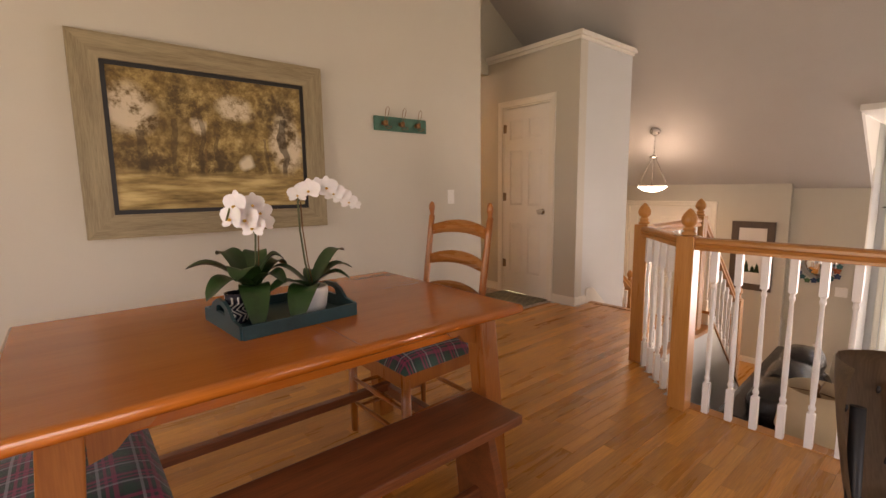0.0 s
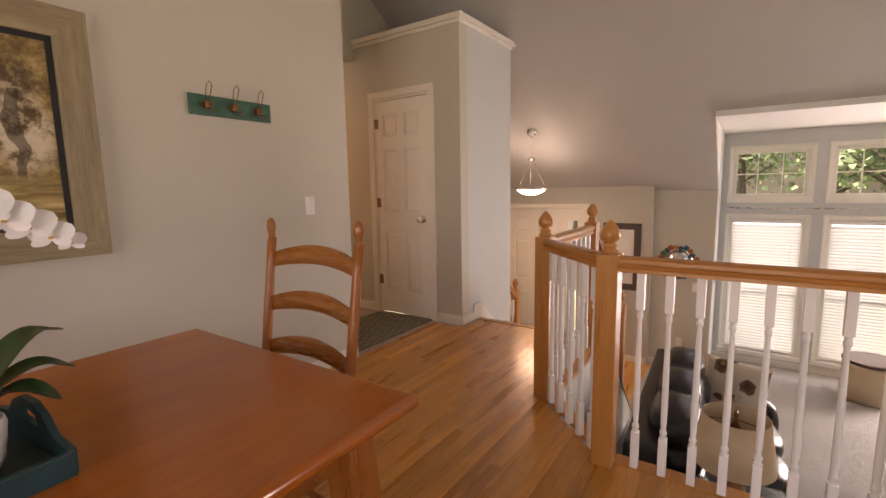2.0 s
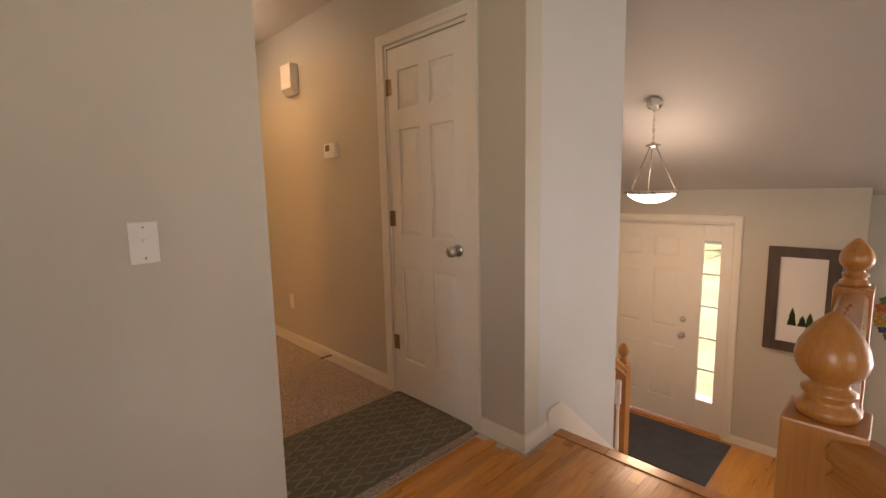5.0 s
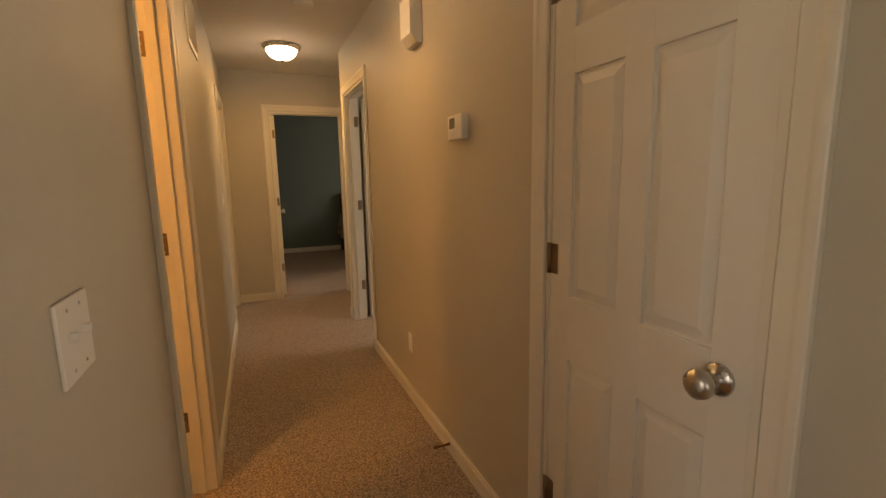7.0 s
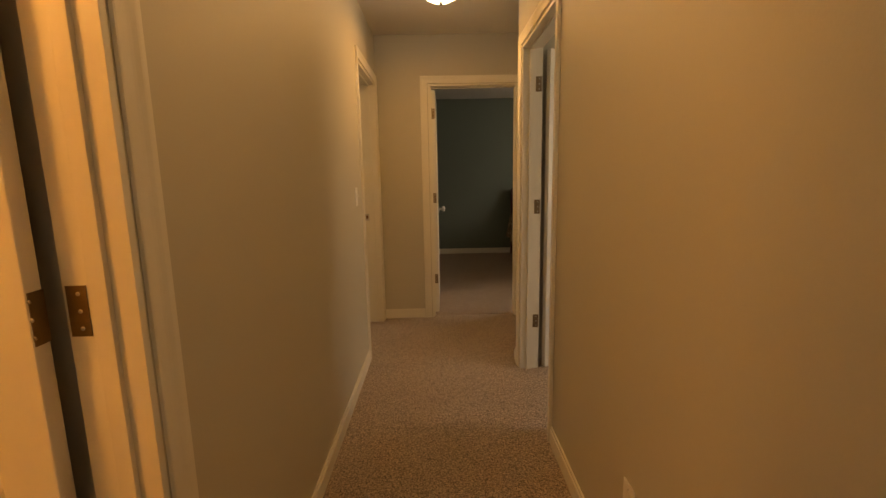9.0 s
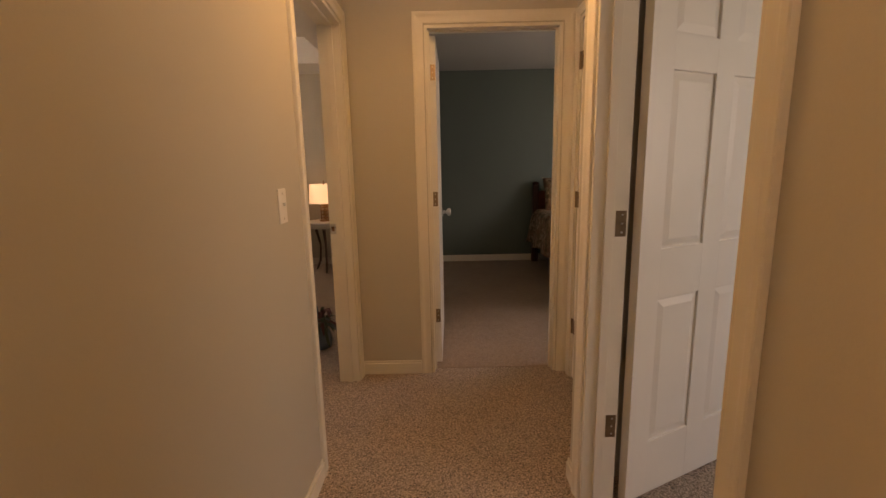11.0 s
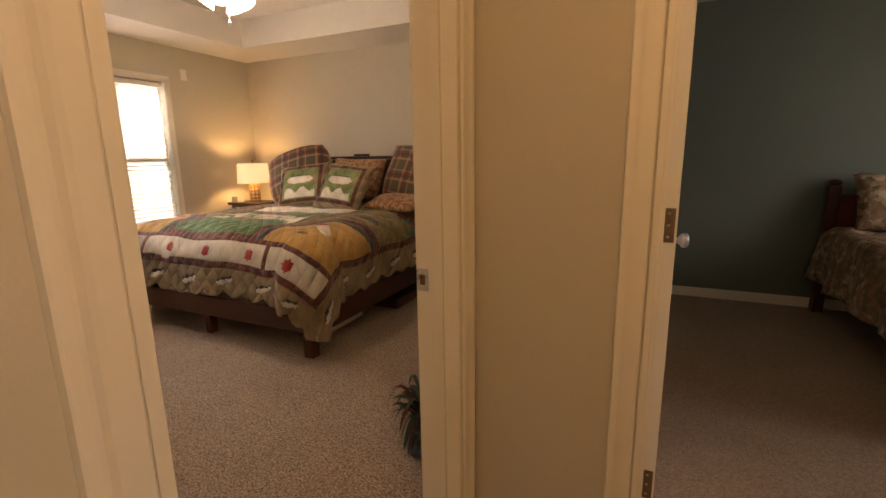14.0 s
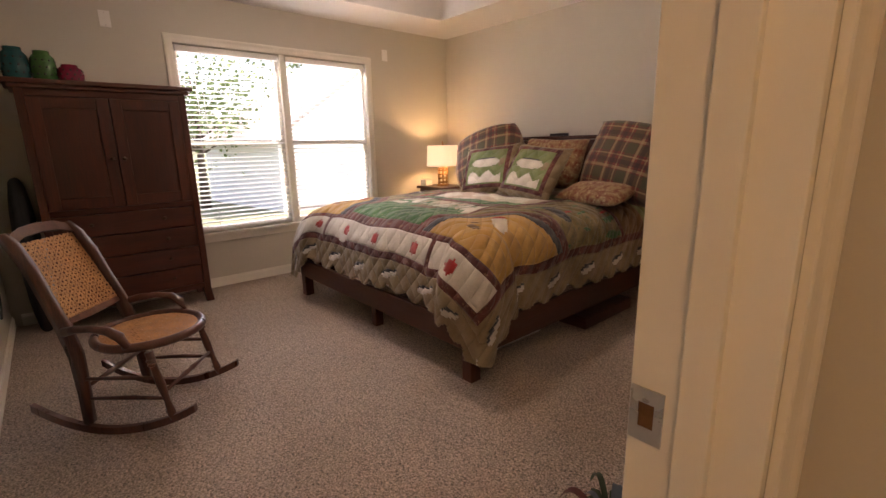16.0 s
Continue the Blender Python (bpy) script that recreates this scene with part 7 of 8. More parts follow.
def nightstand(m, label):
    root = thing("nightstand", m, label, "nightstand", "nightstands")
    boxes("tabletop", "cherry_x", root, (-0.25, 0.25, -0.20, 0.20, 0.73, 0.76), bevel=0.005)
    boxes("case", "cherry", root, (-0.22, 0.22, -0.17, 0.18, 0.50, 0.73), bevel=0.003)
    dr = boxes("drawer", "cherry_x", root, (-0.20, 0.20, -0.186, -0.17, 0.53, 0.71), bevel=0.003)
    bm = bmesh.new()
    add_lathe(bm, [(0.006, 0), (0.012, 0.015), (0.002, 0.022)], 12, Matrix.Translation((0, -0.186, 0.62)) @ pose(0, 0, 0, 90))
    part("knob", bm, "nickel", dr)
    for sx in (-1, 1):
        for sy in (-1, 1):
            boxes("leg", "cherry", root, (sx * 0.2 - 0.018, sx * 0.2 + 0.018, sy * 0.155 - 0.018, sy * 0.155 + 0.018, 0.0, 0.50), bevel=0.003)
    return root


nightstand(Matrix.Translation((-1.17, 10.42, 0)), "dark cherry nightstand under the lit lamp")
rt = thing("side_table", Matrix.Translation((1.80, 10.42, 0)), "small round white topped table on dark legs beside the bed", "table")
bm = bmesh.new()
add_lathe(bm, [(0.235, 0.0), (0.25, 0.006), (0.25, 0.022), (0.24, 0.028)], 36, Matrix.Translation((0, 0, 0.60)))
part("tabletop", bm, "ceramic", rt, "white painted round top")
bm = bmesh.new()
add_lathe(bm, [(0.205, 0.0), (0.215, 0.004), (0.215, 0.05)], 36, Matrix.Translation((0, 0, 0.55)))
part("apron", bm, "ceramic", rt)
for k in range(3):
    a = 0.6 + 2.0944 * k
    bm = bmesh.new()
    add_tube(bm, [(0.19 * math.cos(a), 0.19 * math.sin(a), 0.0), (0.13 * math.cos(a), 0.13 * math.sin(a), 0.12), (0.11 * math.cos(a), 0.11 * math.sin(a), 0.32), (0.18 * math.cos(a), 0.18 * math.sin(a), 0.56)], 0.016, 10, taper=[0.8, 1.0, 0.9, 1.3])
    part("leg", bm, "walnut", rt)
M["mesh_metal"] = plain("gilded_grid_metal", (0.28, 0.16, 0.07), 0.4, 0.8, 0.2)


def bedside_lamp(at, label, lit):
    root = thing("table_lamp", Matrix.Translation(at), label, "lamp", "bedside lamps")
    bm = bmesh.new()
    add_lathe(bm, [(0.075, 0.0), (0.075, 0.015), (0.03, 0.022)], 24)
    part("base", bm, "mesh_metal", root)
    bm = bmesh.new()
    for k in range(8):
        a = 6.28318 * k / 8
        add_tube(bm, [(0.055 * math.cos(a), 0.055 * math.sin(a), 0.02), (0.055 * math.cos(a), 0.055 * math.sin(a), 0.20)], 0.005, 6)
    for z in (0.04, 0.085, 0.13, 0.175, 0.2):
        add_tube(bm, [(0.055 * math.cos(6.28318 * k / 16), 0.055 * math.sin(6.28318 * k / 16), z) for k in range(16)], 0.006, 6, True)
    part("grid_body", bm, "mesh_metal", root, "gilded openwork lamp body")
    bm = bmesh.new()
    add_tube(bm, [(0, 0, 0.02), (0, 0, 0.28)], 0.008, 8)
    part("stem", bm, "mesh_metal", root)
    bm = bmesh.new()
    add_lathe(bm, [(0.185, 0.225), (0.172, 0.455), (0.170, 0.455), (0.183, 0.225)], 36, cap=False)
    sh = part("shade", bm, "shade_lit" if lit else "linen", root, "glowing linen drum shade")
    bm = bmesh.new()
    add_lathe(bm, [(0.006, 0.44), (0.006, 0.48), (0.012, 0.485), (0.002, 0.50)], 10)
    part("finial", bm, "mesh_metal", root)
    return root


bedside_lamp((-1.17, 10.42, 0.76), "lit bedside lamp with a linen drum shade", True)
bedside_lamp((1.80, 10.42, 0.628), "lit bedside lamp with a linen drum shade", True)
tis = thing("tissue_box", Matrix.Translation((-1.33, 10.30, 0.76)), "small white box on the nightstand", "box")
boxes("box_body", "white_plastic", tis, (-0.05, 0.05, -0.05, 0.05, 0.0, 0.07), bevel=0.006)

# rocking chair: faces +x in its own frame
M["rocker_wood"] = wood("reddish_walnut", (0.038, 0.013, 0.008), (0.15, 0.05, 0.026), 0.3, 2, 2.6, 0.35)
rk = thing("rocking_chair", pose(0.405, 7.19, 0.0, 0, 0, 49.5) @ Matrix.Diagonal((0.88, 0.90, 0.95, 1.0)), "dark walnut rocking chair with woven cane seat and back", "rocking chair")
M["cane"] = plain("woven_cane", (0.50, 0.245, 0.085), 0.5, var=0.25, scale=20, grain=300, relief=0.3)
for s in (-1, 1):
    bm = bmesh.new()
    rows = []
    for k in range(21):
        f = -1 + k / 10
        x = (0.42 if f > 0 else 0.385) * f
        z = 0.125 * f * f * (0.85 if f > 0 else 1.0)
        rows.append([bm.verts.new((x - 0.075, s * 0.235 + dy, z + dz)) for dy, dz in ((-0.013, 0), (0.013, 0), (0.013, 0.036), (-0.013, 0.036))])
    for p, r2 in zip(rows, rows[1:]):
        for k in range(4):
            bm.faces.new((p[k], p[(k + 1) % 4], r2[(k + 1) % 4], r2[k]))
    bm.faces.new(rows[0])
    bm.faces.new(rows[-1][::-1])
    part("rocker", bm, "rocker_wood", rk)
    bm = bmesh.new()
    add_tube(bm, [(0.225, s * 0.235, 0.055), (0.22, s * 0.232, 0.10), (0.205, s * 0.228, 0.16), (0.185, s * 0.224, 0.24), (0.165, s * 0.222, 0.32), (0.15, s * 0.22, 0.40)], 0.018, 12, taper=[0.7, 1.1, 0.75, 1.15, 0.9, 1.1])
    for z, t in ((0.11, 1.4), (0.34, 1.35), (0.36, 1.35)):
        add_lathe(bm, [(0.012, -0.008), (0.022, 0), (0.012, 0.008)], 12, Matrix.Translation((0.225 - 0.22 * (z - 0.06), s * 0.23, z)))
    part("front_leg", bm, "rocker_wood", rk)
    bm = bmesh.new()
    pts = [(-0.20, s * 0.225, 0.05), (-0.205, s * 0.215, 0.20), (-0.215, s * 0.205, 0.38), (-0.255, s * 0.20, 0.52), (-0.31, s * 0.195, 0.66), (-0.36, s * 0.19, 0.79), (-0.42, s * 0.185, 0.89), (-0.47, s * 0.18, 0.94)]
    rows = []
    for k, pt in enumerate(pts):
        w = (0.022, 0.024, 0.03, 0.03, 0.026, 0.026, 0.028, 0.022)[k]
        c = Vector(pt)
        rows.append([bm.verts.new(c + Vector((dx * w, dy * 0.016, 0.3 * dx * w))) for dx, dy in ((-1, -1), (1, -1), (1, 1), (-1, 1))])
    for p, r2 in zip(rows, rows[1:]):
        for k in range(4):
            bm.faces.new((p[k], p[(k + 1) % 4], r2[(k + 1) % 4], r2[k])).smooth = True
    bm.faces.new(rows[0])
    bm.faces.new(rows[-1][::-1])
    part("back_post", bm, "rocker_wood", rk)
    bm = bmesh.new()
    add_tube(bm, [(-0.245, s * 0.215, 0.50), (-0.17, s * 0.235, 0.52), (-0.08, s * 0.25, 0.525), (0.0, s * 0.255, 0.515), (0.05, s * 0.252, 0.485), (0.07, s * 0.245, 0.44), (0.03, s * 0.235, 0.41)], 0.017, 10, taper=[1.3, 1.0, 0.9, 1.2, 1.4, 1.2, 0.9])
    part("arm", bm, "rocker_wood", rk)
    for z in (0.17, 0.27):
        bm = bmesh.new()
        add_tube(bm, [(-0.205, s * 0.215, z), (0.03, s * 0.222, z + 0.005), (0.225 - 0.22 * (z - 0.06), s * 0.226, z)], 0.009, 8, taper=[0.8, 1.2, 0.8])
        part("side_rung", bm, "rocker_wood", rk)
for x, z in ((0.195, 0.2), (-0.205, 0.22)):
    bm = bmesh.new()
    add_tube(bm, [(x, -0.226, z), (x, -0.08, z), (x, -0.03, z), (x, 0.0, z), (x, 0.03, z), (x, 0.08, z), (x, 0.226, z)], 0.010, 10, taper=[0.8, 1.0, 1.5, 1.0, 1.5, 1.0, 0.8])
    part("cross_rung", bm, "rocker_wood", rk)
# seat ring and cane
ring = [(0.27 * math.cos(t) * (1.0 if math.cos(t) > 0 else 0.82), 0.245 * math.sin(t) * (1.0 - 0.10 * (math.cos(t) < 0) * abs(math.cos(t))), 0.425) for t in [6.28318 * k / 40 for k in range(40)]]
bm = bmesh.new()
add_tube(bm, ring, 0.021, 10, True)
part("seat_frame", bm, "rocker_wood", rk)


def cane_panel(root, o, ax, ay, inside, pitch=0.0185, nx=30, ny=30):
    """A see-through weave of crossing strands, cut to a shape."""
    bm = bmesh.new()
    nrm = Vector(ax).cross(Vector(ay)).normalized()
    O, A, B = Vector(o), Vector(ax), Vector(ay)
    w = 0.0040
    def strand(fa, fb, horizontal):
        run = None
        for k in range(-60, 61):
            t = k * pitch / 2
            u, v = (t, fb) if horizontal else (fa, t)
            ok = inside(u, v)
            if ok and run is None:
                run = (u, v)
            if not ok and run is not None:
                yield run, prev
                run = None
            prev = (u, v)
    def put(p, q, lift, w):
        P, Q = O + A * p[0] + B * p[1], O + A * q[0] + B * q[1]
        d = (Q - P)
        if d.length < 0.004:
            return
        s = d.normalized().cross(nrm) * w
        up = nrm * lift
        for off in (up,):
            vs = [bm.verts.new(P - s + off), bm.verts.new(P + s + off), bm.verts.new(Q + s + off), bm.verts.new(Q - s + off)]
            ws = [bm.verts.new(v.co - nrm * 0.0012) for v in vs]
            bm.faces.new(vs)
            bm.faces.new(ws[::-1])
            for k in range(4):
                bm.faces.new((vs[k], ws[k], ws[(k + 1) % 4], vs[(k + 1) % 4]))
    for i in range(-nx, nx + 1):
        for r, q in strand(i * pitch, 0, False):
            put(r, q, 0.0008, w)
        for r, q in strand(0, i * pitch, True):
            put(r, q, -0.0008, w)
    for i in range(-nx, nx + 1):
        for sg in (1, -1):
            pts = [(i * pitch * 1.414 + k * pitch * 0.5, sg * k * pitch * 0.5) for k in range(-50, 51)]
            run = None
            prev = None
            for p in pts:
                ok = inside(*p)
                if ok and run is None:
                    run = p
                if not ok and run is not None:
                    put(run, prev, 0.0018 * sg, w * 0.75)
                    run = None
                prev = p
    return part("cane_weave", bm, "cane", root, "golden woven cane")


cane_panel(rk, (0.02, 0, 0.428), (1, 0, 0), (0, 1, 0), lambda u, v: ((u + 0.0) / (0.245 if u > 0 else 0.225)) ** 2 + (v / 0.225) ** 2 < 1)
bv = Vector((-0.47 + 0.25, 0, 0.94 - 0.52)).normalized()
cane_panel(rk, (-0.342, 0, 0.72), (0, 1, 0), tuple(bv), lambda u, v: abs(u) < 0.178 and abs(v) < 0.20)
for pts, nm, w in (([(-0.265, -0.20, 0.535), (-0.255, 0, 0.53), (-0.265, 0.20, 0.535)], "lower_back_rail", 0.02), ([(-0.435, -0.19, 0.905), (-0.45, -0.1, 0.935), (-0.455, 0, 0.942), (-0.45, 0.1, 0.935), (-0.435, 0.19, 0.905)], "crest_rail", 0.024)):
    bm = bmesh.new()
    rows = []
    for p in pts:
        c = Vector(p)
        rows.append([bm.verts.new(c + Vector((0, 0, 0)) + bv * b2 * w + Vector((bv.z, 0, -bv.x)) * d * 0.009) for b2, d in ((-1, -1), (1, -1), (1, 1), (-1, 1))])
    for p, r2 in zip(rows, rows[1:]):
        for k in range(4):
            bm.faces.new((p[k], p[(k + 1) % 4], r2[(k + 1) % 4], r2[k]))
    bm.faces.new(rows[0])
    bm.faces.new(rows[-1][::-1])
    part(nm, bm, "rocker_wood", rk)

# ceiling fan, at rest
fn = thing("ceiling_fan", Matrix.Translation((0.55, 8.73, 2.72)), "white ceiling fan with lit tulip glass shades", "ceiling fan")
bm = bmesh.new()
add_lathe(bm, [(0.02, -0.34), (0.06, -0.33), (0.085, -0.29), (0.09, -0.22), (0.07, -0.18), (0.02, -0.17), (0.014, -0.16), (0.014, -0.06), (0.05, -0.05), (0.065, 0.0)], 28)
part("motor_housing", bm, "white_plastic", fn)
for k in range(5):
    a = math.radians(72 * k + 20)
    bm = bmesh.new()
    add_prism(bm, [(0.13, -0.045), (0.30, -0.06), (0.60, -0.068), (0.63, -0.05), (0.63, 0.05), (0.60, 0.068), (0.30, 0.06), (0.13, 0.045)], -0.004, 0.004, 2)
    part("fan_blade", bm, "white_plastic", fn, "", Matrix.Translation((0, 0, -0.235)) @ pose(0, 0, 0, 0, 0, math.degrees(a)) @ pose(0, 0, 0, 10))
for k in range(4):
    a = math.radians(90 * k + 30)
    bm = bmesh.new()
    add_lathe(bm, [(0.018, 0.0), (0.026, -0.02), (0.036, -0.06), (0.052, -0.10), (0.055, -0.105)], 16, Matrix.Translation((0.075 * math.cos(a), 0.075 * math.sin(a), -0.37)) @ pose(0, 0, 0, 0, -35 * math.cos(a), 0) @ pose(0, 0, 0, 35 * math.sin(a)), cap=False)
    part("glass_shade", bm, "lamp_glass", fn, "glowing tulip glass").visible_shadow = False
bm = bmesh.new()
add_tube(bm, [(0.01, 0, -0.34), (0.01, 0, -0.55)], 0.0015, 5)
add_lathe(bm, [(0.003, -0.58), (0.008, -0.57), (0.005, -0.55)], 8, Matrix.Translation((0.01, 0, 0)))
part("pull_chain", bm, "nickel", fn)

# trailing greenery in a glass jar just inside the bedroom door
gj = thing("greenery_jar", Matrix.Translation((2.36, 7.93, 0.0)), "glass jar with dusty blue and green artificial leaves on the carpet", "plant")
M["dusty_blue"] = plain("dusty_blue_leaf", (0.12, 0.15, 0.18), 0.5, var=0.4)
M["dull_green"] = plain("dull_green_leaf", (0.045, 0.07, 0.035), 0.5, var=0.4)
M["dry_red"] = plain("dry_red_leaf", (0.12, 0.035, 0.03), 0.6, var=0.3)
bm = bmesh.new()
add_lathe(bm, [(0.07, 0.0), (0.085, 0.01), (0.09, 0.06), (0.075, 0.12), (0.05, 0.15), (0.055, 0.16), (0.045, 0.155)], 24)
part("jar", bm, "dusty_blue", gj)
rg = random.Random(11)
for k in range(60):
    bm = bmesh.new()
    a = rg.uniform(0, 6.28)
    blade(bm, (0.03 * math.cos(a), 0.03 * math.sin(a), rg.uniform(0.12, 0.24)), a, rg.uniform(0.07, 0.17), rg.uniform(0.012, 0.03), rg.uniform(-0.02, 0.14), rg.uniform(0, 0.16))
    part("leaf", bm, rg.choice(("dull_green", "dull_green", "dusty_blue", "dry_red")), gj)

# television on the near wall, garment bag, closet door edge
tv = thing("television", Matrix.Translation((-1.12, 6.60, 1.05)), "black flat television on the bedroom wall", "television")
boxes("screen", "black", tv, (-0.36, 0.36, 0.02, 0.06, 0.05, 0.50), bevel=0.006)
boxes("wall_bracket", "black", tv, (-0.1, 0.1, 0.0, 0.02, 0.15, 0.35))
bag = thing("garment_bag", Matrix.Translation((-1.32, 6.80, 0.0)), "black fabric bag standing beside the armoire", "bag")
bm = bmesh.new()
cushion_block(bm, -0.14, 0.16, -0.07, 0.045, 0.0, 1.05, 0.03)
part("bag_body", bm, "black_cloth", bag)
cb = thing("power_cable", Matrix.Translation((-0.62, 6.615, 0.0)), "black power cable hanging down the wall", "cable")
bm = bmesh.new()
add_tube(bm, [(-0.30, 0.03, 1.10), (-0.24, 0.012, 0.9), (-0.18, 0.012, 0.65), (-0.20, 0.014, 0.45), (-0.12, 0.016, 0.35), (-0.05, 0.012, 0.30)], 0.006, 6)
part("cord", bm, "black", cb)

# ---------------- green bedroom ----------------
M["cherry_red"] = wood("red_cherry_bed", (0.075, 0.014, 0.008), (0.22, 0.05, 0.024), 0.4, 0, 2.2, 0.15)
gb = thing("guest_bed", Matrix.Translation((5.14, 8.74, 0)), "cherry wooden bed with an arched carved headboard", "bed")
GL = 1.97
for s in (-1, 1):
    for y, h in ((0.0, 0.76), (GL, 1.0)):
        bm = bmesh.new()
        add_box(bm, s * 0.68 - 0.038, s * 0.68 + 0.038, y - 0.038, y + 0.038, 0.0, h, bevel=0.006)
        pp = part("bed_post", bm, "cherry", gb)
        bm = bmesh.new()
        add_lathe(bm, [(0.03, 0), (0.044, 0.012), (0.044, 0.03), (0.02, 0.045), (0.002, 0.048)], 18, Matrix.Translation((s * 0.68, y, h)))
        part("post_cap", bm, "cherry", pp)
    boxes("side_rail", "cherry_y", gb, (s * 0.66 - 0.014, s * 0.66 + 0.014, 0.03, GL - 0.03, 0.22, 0.40), bevel=0.004)
bm = bmesh.new()
arch = [(-0.645, 0.35)] + [(-0.645 + 1.29 * k / 24, 0.93 + 0.17 * max(0.0, math.sin(3.14159 * (k / 24 - 0.12) / 0.76)) ** 1.0 * (0.12 < k / 24 < 0.88)) for k in range(25)] + [(0.645, 0.35)]
add_prism(bm, arch, GL - 0.018, GL + 0.018, 1)
part("headboard", bm, "cherry_red", gb)
bm = bmesh.new()
for k in range(3):
    add_tube(bm, [(-0.13 + 0.02 * k + 0.26 * j / 12 * (1 - 0.15 * k), GL - 0.02, 1.03 + 0.03 * k + 0.035 * math.sin(3.14159 * j / 12)) for j in range(13)], 0.008, 6)
part("carving", bm, "cherry", gb)
boxes("footboard", "cherry_x", gb, (-0.645, 0.645, -0.018, 0.018, 0.22, 0.66), bevel=0.006)
gm = thing("mattress", Matrix.Translation((5.14, 8.74, 0.40)), "mattress of the guest bed", "mattress")
bm = bmesh.new()
add_box(bm, -0.63, 0.63, 0.05, GL - 0.05, 0.0, 0.24, bevel=0.05)
part("mattress_body", bm, "mat_board", gm)


def print_cloth(name):
    m, nt, p = nodes_of(name)
    c = coords(nt)
    v = nt.nodes.new("ShaderNodeTexVoronoi")
    v.inputs["Scale"].default_value = 30.0
    nt.links.new(c, v.inputs["Vector"])
    n = noise_node(nt, c, 16, 4)
    pick = nt.nodes.new("ShaderNodeSeparateXYZ")
    nt.links.new(v.outputs["Color"], pick.inputs[0])
    col = ramp(nt, pick.outputs[0], [(0.0, (0.10, 0.085, 0.05)), (0.25, (0.26, 0.14, 0.085)), (0.5, (0.40, 0.25, 0.17)), (0.75, (0.56, 0.43, 0.31)), (1.0, (0.16, 0.14, 0.08))])
    col = mix(nt, ramp(nt, n, [(0.40, (0, 0, 0)), (0.62, (0.75, 0.75, 0.75))]), col, (0.21, 0.145, 0.09))
    nt.links.new(col, p.inputs["Base Color"])
    p.inputs["Roughness"].default_value = 0.9
    bump(nt, p, n, 0.6, 0.012)
    return m


M["toile"] = print_cloth("muted_floral_cloth")
M["pink_cloth"] = plain("pink_cloth", (0.50, 0.24, 0.21), 0.9, var=0.1, scale=8, grain=300, relief=0.3)
gq = thing("comforter", Matrix.Translation((5.14, 8.74, 0.0)), "muted floral comforter hanging over the guest bed", "comforter")
bm = bmesh.new()
vert = {}
for j in range(61):
    for i in range(71):
        u = -1.06 + 2.12 * i / 70
        v = 0.06 + (GL - 0.12) * j / 60
        su = max(abs(u) - 0.64, 0.0)
        z = 0.67 + 0.025 * noise.noise(Vector((u * 5, v * 5, 2.0))) + 0.012 * math.sin(u * 30) * math.sin(v * 30)
        x = min(max(u, -0.64), 0.64)
        if su:
            ang = min(su / 0.06, 1.5)
            x += math.copysign(0.06 * math.sin(ang) + 0.14 * max(0, su - 0.09) + 0.035 * math.sin(v * 14) * su / 0.5, u)
            z -= 0.06 * (1 - math.cos(ang)) + max(0, su - 0.09)
        vert[i, j] = bm.verts.new((x, v, z))
for j in range(60):
    for i in range(70):
        bm.faces.new((vert[i, j], vert[i + 1, j], vert[i + 1, j + 1], vert[i, j + 1])).smooth = True
o = part("comforter_cloth", bm, "toile", gq)
sol = o.modifiers.new("thick", 'SOLIDIFY')
sol.thickness, sol.offset = 0.03, 1
pillow("bed_pillow", pose(4.83, 10.50, 0.90, -25, 0, 0), 0.62, 0.44, 0.18, "toile", "floral pillow against the carved headboard", group="guest bed pillows")
pillow("bed_pillow", pose(5.45, 10.50, 0.90, -25, 0, 0), 0.62, 0.44, 0.18, "toile", "floral pillow against the carved headboard", group="guest bed pillows")
pillow("bed_pillow", pose(5.10, 10.34, 0.82, -45, 0, 0), 0.5, 0.34, 0.14, "toile", "small floral pillow on the guest bed", group="guest bed pillows")
gt = thing("throw_blanket", Matrix.Translation((4.62, 9.05, 0.0)), "pink blanket draped over the bed corner", "blanket")
bm = bmesh.new()
vert = {}
for j in range(21):
    for i in range(25):
        u, v = -0.30 + 0.62 * i / 24, -0.22 + 0.44 * j / 20
        z = 0.725 + 0.012 * math.sin(u * 26 + v * 9)
        x = u
        over = max(-(u + 0.16), 0.0)
        if over:
            x = -0.16 - 0.035 - 0.2 * over
            z -= over * 0.95
        vert[i, j] = bm.verts.new((x, v + 0.02 * math.sin(u * 11), z))
for j in range(20):
    for i in range(24):
        bm.faces.new((vert[i, j], vert[i + 1, j], vert[i + 1, j + 1], vert[i, j + 1])).smooth = True
o = part("blanket_cloth", bm, "pink_cloth", gt)
sol = o.modifiers.new("thick", 'SOLIDIFY')
sol.thickness, sol.offset = 0.014, 1

# ---------------- outdoors ----------------
M["grass"] = plain("lawn", (0.16, 0.175, 0.095), 0.95, var=0.35, scale=0.6, grain=14, relief=0.8, dist=0.05)
M["siding"] = plain("pale_grey_siding", (0.78, 0.78, 0.77), 0.7, var=0.05, scale=1.0, grain=20)
M["siding_tan"] = plain("tan_siding", (0.36, 0.30, 0.24), 0.75, var=0.06, scale=1.0, grain=20)
M["shingle"] = plain("tan_roof_shingles", (0.45, 0.40, 0.36), 0.9, var=0.15, scale=2.0, grain=16, relief=0.6, dist=0.02)
M["bark"] = plain("tree_bark", (0.09, 0.065, 0.045), 0.95, var=0.4, scale=6, grain=30, relief=0.9, dist=0.02)
